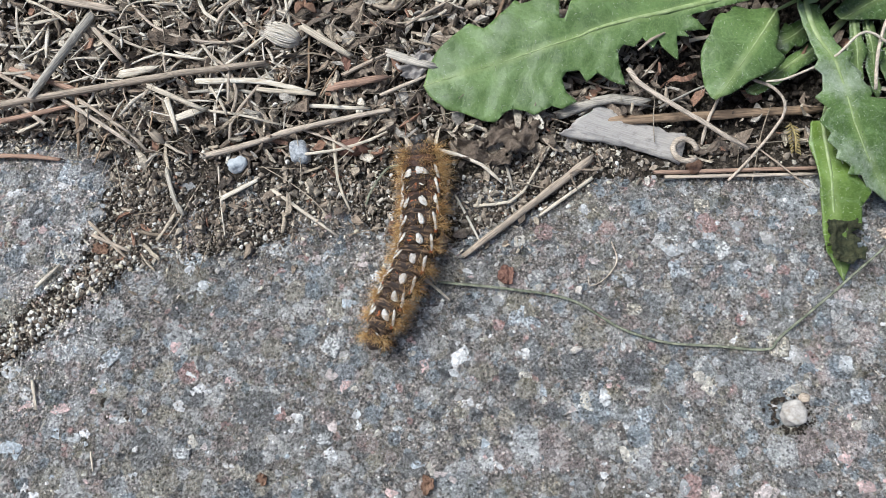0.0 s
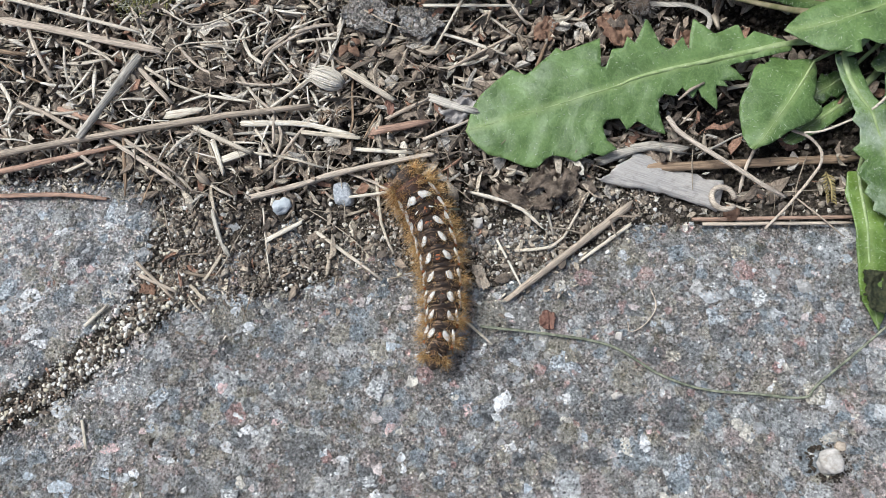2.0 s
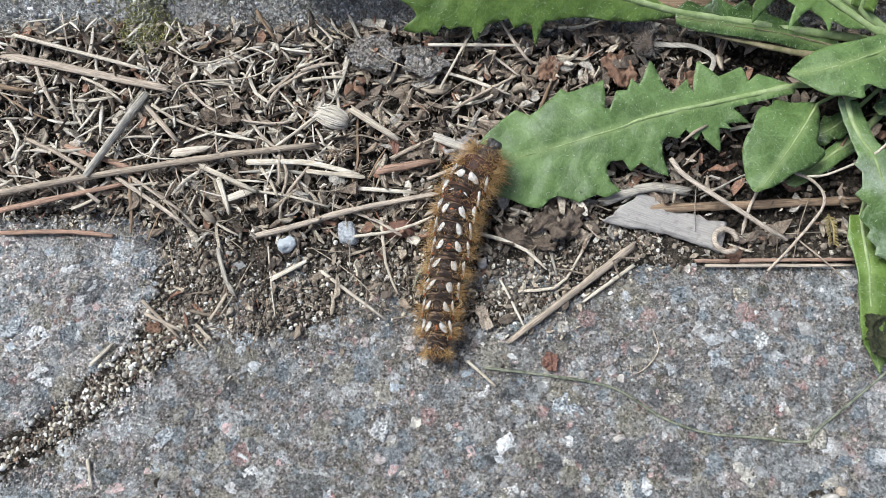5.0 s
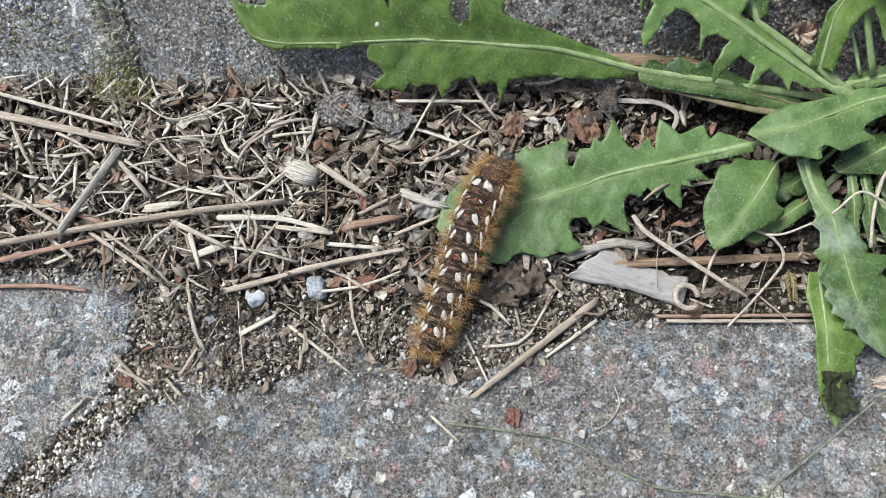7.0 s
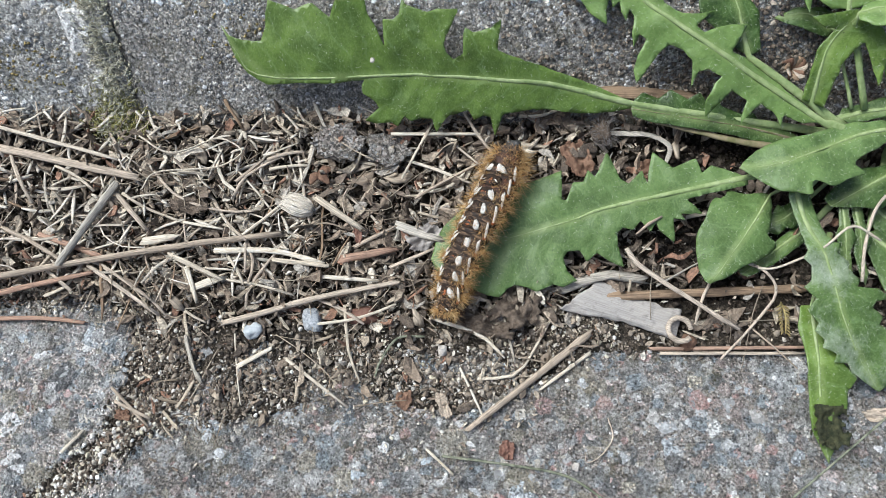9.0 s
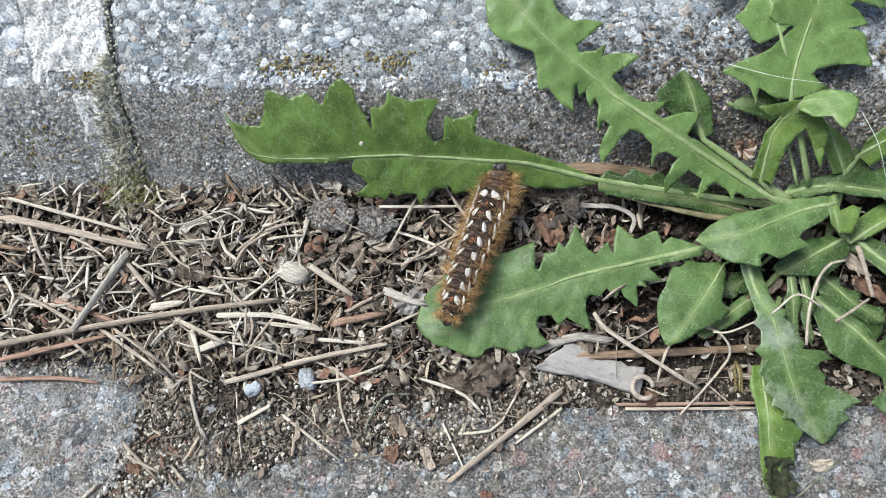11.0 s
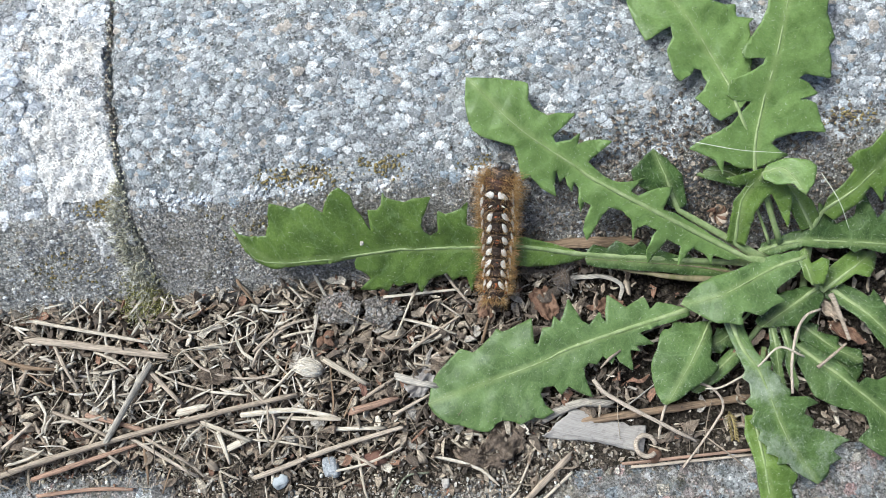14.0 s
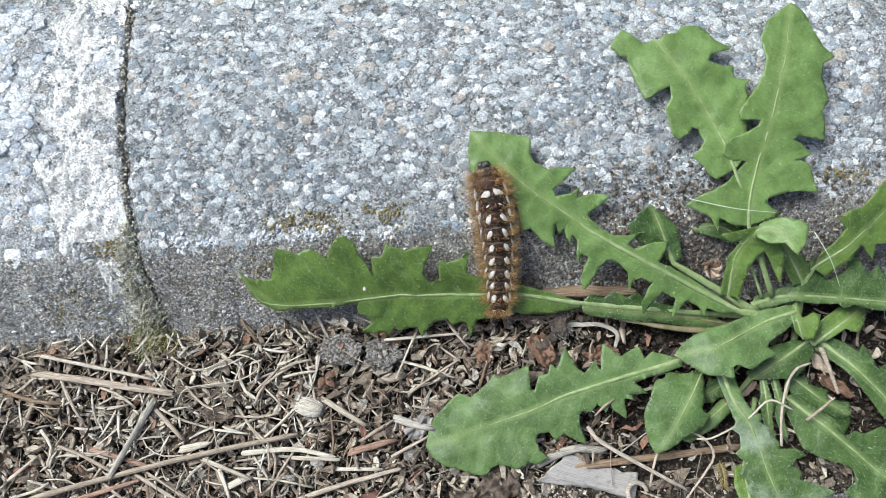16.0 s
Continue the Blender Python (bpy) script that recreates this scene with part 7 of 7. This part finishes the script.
def motions():
    """The caterpillar crawls over soil and leaf and up the kerb: six places of its spine (seconds, x, y in mm), from tail to head."""
    TAIL = [(0, -7.8, 16.3), (0.5, -8.6, 16.2), (1, -7.5, 16.3), (1.5, -5.6, 17.7), (2, -5.6, 19.8), (2.5, -5.4, 20.8), (3, -5.2, 19.9), (3.2, -4.8, 20.3), (5.3, -5.4, 26.5), (5.5, -5, 25.7), (6, -4.9, 31.4), (6.5, -3.8, 32.4), (7, -2.5, 34.9), (7.5, -1.8, 38.4), (8, -1.5, 39.7), (8.5, 1, 45.9), (9, 1.6, 46.9), (9.5, 1.9, 49), (10, 3.1, 53.3), (10.2, 3.4, 53.4), (12.3, 7.1, 65.1), (12.5, 8.8, 65.8), (13, 9.5, 67.8), (13.5, 11.7, 70.4), (14, 13.5, 73.1), (14.5, 14.1, 72.7), (15, 15.5, 76.2), (15.5, 15.1, 80.2), (16, 15.3, 79.7)]
    REAR = [(0, -5.2, 22.8), (0.5, -6.9, 21.7), (1, -6.1, 22.3), (1.5, -4.1, 24.4), (2, -4.1, 26.8), (2.5, -4.7, 28), (3, -4.5, 26.4), (3.2, -4, 28.4), (5.3, -4.6, 35.4), (5.5, -3.7, 34.5), (6, -3.7, 38.3), (6.5, -2.6, 40.3), (7, -0, 41.8), (7.5, -0, 45.8), (8, 0.6, 46.6), (8.5, 3.5, 52.8), (9, 3.6, 54.6), (9.5, 3.9, 55.5), (10, 5.2, 59.8), (10.2, 6.2, 61), (12.3, 9.9, 72.3), (12.5, 12.5, 73.6), (13, 12.1, 76), (13.5, 14.5, 77.6), (14, 14.8, 80.6), (14.5, 15.6, 80.9), (15, 15.7, 83.2), (15.5, 15.4, 85.5), (16, 15.9, 87.7)]
    WAIST = [(0, -1.6, 30.2), (0.5, -2.8, 29.2), (1, -3.4, 29.8), (1.5, -3.4, 32.8), (2, -4.2, 34.6), (2.5, -5, 35.8), (3, -5.1, 35.2), (3.2, -4.4, 37.3), (5.3, -2.7, 44.5), (5.5, -2.2, 42.4), (6, -0.6, 47.2), (6.5, 0.6, 49.1), (7, 3.1, 49.5), (7.5, 3.1, 54.5), (8, 4, 55.3), (8.5, 6.5, 59.6), (9, 5.8, 59.2), (9.5, 6.4, 61.6), (10, 7.8, 67.4), (10.2, 9.1, 68.7), (12.3, 13.1, 79.5), (12.5, 14.5, 80.8), (13, 14.3, 82.7), (13.5, 16.1, 84.1), (14, 15.6, 86.7), (14.5, 15.4, 88.1), (15, 14.8, 90.2), (15.5, 15.1, 92.4), (16, 15.7, 94.2)]
    MIDDLE = [(0, -0.6, 37.1), (0.5, -3.4, 37.1), (1, -4, 37.7), (1.5, -4.9, 38.9), (2, -6.2, 42.7), (2.5, -7, 43), (3, -6.5, 44.4), (3.2, -6.4, 46.3), (5.3, -0.2, 52), (5.5, 0.1, 49.1), (6, 2.4, 54.8), (6.5, 3.4, 56.7), (7, 5.1, 56.3), (7.5, 5.9, 61.3), (8, 7.1, 62.2), (8.5, 9, 66.4), (9, 8.4, 64.2), (9.5, 8.5, 66.6), (10, 10.5, 73.9), (10.2, 11.3, 74.2), (12.3, 14.7, 84.7), (12.5, 15.2, 86.1), (13, 15.2, 87.5), (13.5, 16.5, 88.9), (14, 16, 91.5), (14.5, 14.9, 92.8), (15, 14.1, 95), (15.5, 14.2, 97.5), (16, 15.1, 99.8)]
    FORE = [(0, -0.6, 43.4), (0.5, -6.4, 43.3), (1, -7.4, 44.4), (1.5, -7.9, 45.5), (2, -9.1, 47.6), (2.5, -10, 47.8), (3, -8, 50.5), (3.2, -8, 51.9), (5.3, 2.6, 57.1), (5.5, 2.9, 55.8), (6, 5.3, 59.5), (6.5, 6, 61.2), (7, 8, 62.3), (7.5, 8.1, 65.6), (8, 10.1, 66.9), (8.5, 11.6, 70.7), (9, 10.8, 69.2), (9.5, 10, 72.3), (10, 12.2, 79.3), (10.2, 12.9, 79.3), (12.3, 15.1, 88.5), (12.5, 15.7, 89.4), (13, 15.3, 91.2), (13.5, 17, 92.2), (14, 16.9, 94.2), (14.5, 14.9, 95.8), (15, 14.2, 99.2), (15.5, 14.1, 101.4), (16, 14.5, 103.1)]
    HEAD = [(0, -1.1, 48.3), (0.5, -9.9, 45.6), (1, -10.8, 47), (1.5, -10.2, 49.3), (2, -12, 49.9), (2.5, -13, 49.7), (3, -9.6, 53.9), (3.2, -8.8, 56.3), (5.3, 4.7, 60.1), (5.5, 5.3, 61), (6, 8.1, 63), (6.5, 8.6, 65.2), (7, 11.1, 67.6), (7.5, 11, 69.2), (8, 13.2, 70.6), (8.5, 13.9, 73), (9, 13, 75.2), (9.5, 11.2, 79.6), (10, 12.6, 82.7), (10.2, 13.3, 82.7), (12.3, 14.9, 90.3), (12.5, 16.1, 91.8), (13, 15.1, 92.9), (13.5, 17.2, 94.4), (14, 17.6, 96), (14.5, 15.1, 98.9), (15, 14.4, 101.6), (15.5, 14.3, 103.6), (16, 14.2, 105.5)]
    own, rings = [], [[] for _ in body]
    for k in range(len(TAIL)):
        t = TAIL[k][0]
        knots = []
        for row in (TAIL, REAR, WAIST, MIDDLE, FORE, HEAD):
            _, x, y = row[k]
            knots.append((x, y, interp(y, SPAN_Y, SPAN_Z) + 3.0))
        line = curve_through(knots, 81)
        run = [0.0]
        for a, b in zip(line, line[1:]):
            run.append(run[-1] + (b - a).length)

        def at(s):
            return Vector([interp(s, run, [p[i] for p in line]) for i in range(3)])

        root = at(run[-1] / 2)
        own.append((t, spot(root.x, root.y, root.z - 3.0)))
        for i in range(len(body)):
            s = run[-1] * ALONG[i]
            p, d = at(s), (at(min(run[-1], s + 1.2)) - at(max(0, s - 1.2))).normalized()
            side = Vector((0, 0, 1)).cross(d).normalized()
            up = d.cross(side)
            lean = radians(interp(t, (0, 2, 3, 5.5, 6.5, 8, 9.5, 10.2, 12.5, 13, 16), (-26, -8, -6, -12, -18, -26, -34, -24, -12, -8, 0)))
            turn = Matrix((d, side, up)).transposed() @ Matrix.Rotation(lean, 3, "X")
            rings[i].append((t, Matrix.Translation((p - root + Vector((0, 0, 3.0))) * MM) @ turn.to_4x4()))
    walk(caterpillar, own)
    for ob, rows in zip(body, rings):
        walk(ob, rows)


# ---- aggregate stones in slab and kerb ----
SHAPES = [mesh_of("stone", *BLOBS[k], False) for k in range(16)]


SPLINTERS = [chip_stone(60 + k, 0) for k in range(16)]


def embed(parent, count, parts, area, size, mat_one, mat_all, name, squash, sink, top, seed, near, smooth=False):
    """Stones set into a surface: those in the stretch `near` are parts, the rest one mesh."""
    r = random.Random(seed)
    shapes = [me.copy() for me in SHAPES]
    for me in shapes:
        me.polygons.foreach_set("use_smooth", [smooth] * len(me.polygons))
        me.materials.append(mat_one)
    pile, made = Pile(), 0
    x0, x1, y0, y1 = area
    for _ in range(count):
        x, y = r.uniform(x0, x1), r.uniform(y0, y1)
        z, slope = top(x, y)
        if z is None:
            continue
        s = size[0] + (size[1] - size[0]) * r.random() ** size[2]
        m = turned(x, y, z - sink * s * squash, s, s * r.uniform(0.6, 1), s * squash, slope, 0, 0) @ Matrix.Rotation(r.uniform(0, 6.28), 4, "Z")
        if made < parts and s > size[0] + 0.3 * (size[1] - size[0]) and near[0] < x < near[1] and near[2] < y < near[3]:
            ob = new(name, r.choice(shapes))
            ob.parent = parent
            ob.matrix_basis = Matrix.Diagonal((MM, MM, MM, 1)) @ m @ Matrix.Diagonal((1 / MM, 1 / MM, 1 / MM, 1))
            made += 1
        else:
            pile.add(r.choice(BLOBS if s > 0.45 else SPLINTERS), m)
    pile.make(name + "_fill", mat_all, parent, smooth)


def sand(parent, count, area, size, mat, name, top, seed):
    """Weathered-out sand grains: small chipped lumps half sunk in a surface."""
    r = random.Random(seed)
    v, f = [], []
    x0, x1, y0, y1 = area
    for _ in range(count):
        x, y = r.uniform(x0, x1), r.uniform(y0, y1)
        z, slope = top(x, y)
        if z is None:
            continue
        s = size[0] + (size[1] - size[0]) * r.random() ** 2.5
        turn, n, k = r.uniform(0, 1.57), len(v), math.tan(radians(slope))
        for up, wide in ((-0.25, 1.0), (0.55, 0.62)):
            for i in range(4):
                a, q = turn + 1.5708 * i, s * wide * r.uniform(0.65, 1.15)
                dx, dy = q * math.cos(a), q * math.sin(a)
                v.append((x + dx, y + dy, z + k * dy + s * (up + r.uniform(-0.12, 0.12))))
        f += [[n + i, n + (i + 1) % 4, n + 4 + (i + 1) % 4, n + 4 + i] for i in range(4)] + [[n + 4, n + 5, n + 6, n + 7]]
    part(name, mesh_of(name, v, f, False), mat, parent, kind="stuff")


def slab_top(x, y):
    for poly in (RIGHT_SLAB, LEFT_SLAB):
        if inside_of(poly, x, y) and edge_distance(poly, x, y) > 1.2:
            return 0.3 * wobble(x, y, 2, 0.09) + 0.3 * wobble(x, y, 4, 0.45) - 0.05, 0
    return None, 0


def kerb_top(x, y):
    bare = 0.4 + 0.6 * wobble(x, y, 6, 0.3, 3) < interp(y, (95, 96.5, 98, 104, 110), (1.0, 0.25, 0.55, 0.3, -1))
    if abs(x - joint_x(y)) < 1.0 or y < 95.5 or bare:
        return None, 0
    if x < joint_x(y) and lime(x, y) + 3.2 * wobble(x, y, 31, 0.14, 3) + 1.0 > 0:
        return None, 0
    rough = 1.0 if x > joint_x(y) else 1.6
    slope = math.degrees(math.atan((kerb_height(y + 1) - kerb_height(y - 1)) / 2))
    return kerb_height(y) + rough * (0.45 * wobble(x, y, 3, 0.14) + 0.3 * wobble(x, y, 6, 0.45)), slope


def kerb_sand_top(x, y):
    if abs(x - joint_x(y)) < 0.8:
        return None, 0
    slope = math.degrees(math.atan((kerb_height(y + 1) - kerb_height(y - 1)) / 2))
    return kerb_height(y) + 0.45 * wobble(x, y, 3, 0.14) + 0.3 * wobble(x, y, 6, 0.45), slope


def face_top(x, y):
    if abs(x - joint_x(y)) < 1.0:
        return None, 0
    rough = 1.0 if x > joint_x(y) else 1.6
    slope = math.degrees(math.atan((kerb_height(y + 1) - kerb_height(y - 1)) / 2))
    return kerb_height(y) + rough * (0.45 * wobble(x, y, 3, 0.14) + 0.3 * wobble(x, y, 6, 0.45)), slope


bloom_stone_one, bloom_stone_all = pebbles("bloomed_aggregate", "object", *BLOOM), pebbles("bloomed_aggregate_small", "island", *BLOOM)
face_grain = pebbles("kerb_face_grains", "island", *FACE, dust=0.5)
sand(slab_right, 62000, (-76, 80, -16, 44), (0.10, 0.34), slab_sand, "sand_grains", slab_top, 31)
sand(slab_left, 17000, (-95, -48, 8, 51), (0.10, 0.34), slab_lit_sand, "sand_grains", slab_top, 32)
sand(kerb_right, 20000, (-52, 90, 94, 146), (0.10, 0.28), kerb_sand, "sand_grains", kerb_sand_top, 33)
sand(kerb_right, 16000, (-52, 90, 82.5, 97), (0.10, 0.36), face_sand, "sand_grains", face_top, 34)
embed(slab_right, 1300, 280, (-70, 80, -14, 44), (0.3, 2.2, 2.6), slab_stone_one, slab_stone_all, "aggregate_stone", 0.2, 0.88, slab_top, 21, (-45, 60, -2, 40))
embed(slab_left, 380, 60, (-95, -48, 8, 51), (0.3, 2.1, 2.6), slab_stone_one, slab_stone_all, "aggregate_stone", 0.2, 0.88, slab_top, 26, (-84, -50, 20, 50))
embed(kerb_right, 15000, 290, (-52, 90, 92, 146), (0.22, 1.55, 3.4), kerb_stone_one, kerb_stone_all, "aggregate_stone", 0.22, 0.5, kerb_top, 22, (-50, 50, 99, 130))
embed(kerb_left, 3200, 60, (-84, -54, 94, 146), (0.25, 2.0, 3.5), bloom_stone_one, bloom_stone_all, "aggregate_stone", 0.22, 0.58, kerb_top, 23, (-80, -55, 100, 130))
embed(kerb_right, 8000, 0, (-52, 90, 82.5, 97), (0.12, 0.6, 4.0), kerb_stone_one, face_grain, "face_grain", 0.5, 0.5, face_top, 24, (0, 0, 0, 0))
embed(kerb_left, 2000, 0, (-84, -54, 82.5, 97), (0.12, 0.7, 4.0), kerb_stone_one, face_grain, "face_grain", 0.5, 0.5, face_top, 25, (0, 0, 0, 0))
# a ragged row of pale stones and lime along the kerb's worn edge
r, edge = random.Random(40), Pile()
for _ in range(2600):
    x = r.uniform(-51, 60)
    y = 96.9 + r.gauss(0, 0.75) + 1.0 * wobble(x, 0, 4, 0.07, 2)
    if wobble(x, y, 9, 0.12, 3) < -0.15 + 0.012 * max(0, x):
        continue
    s = 0.14 + 0.6 * r.random() ** 3
    z, slope = face_top(x, y)
    if z is not None:
        edge.add(r.choice(BLOBS), turned(x, y, z - 0.05 * s, s, s * r.uniform(0.5, 1), s * 0.4, slope, 0, r.uniform(0, 360)))
edge.make("edge_stones", bloom_stone_all, kerb_right, False)
motions()
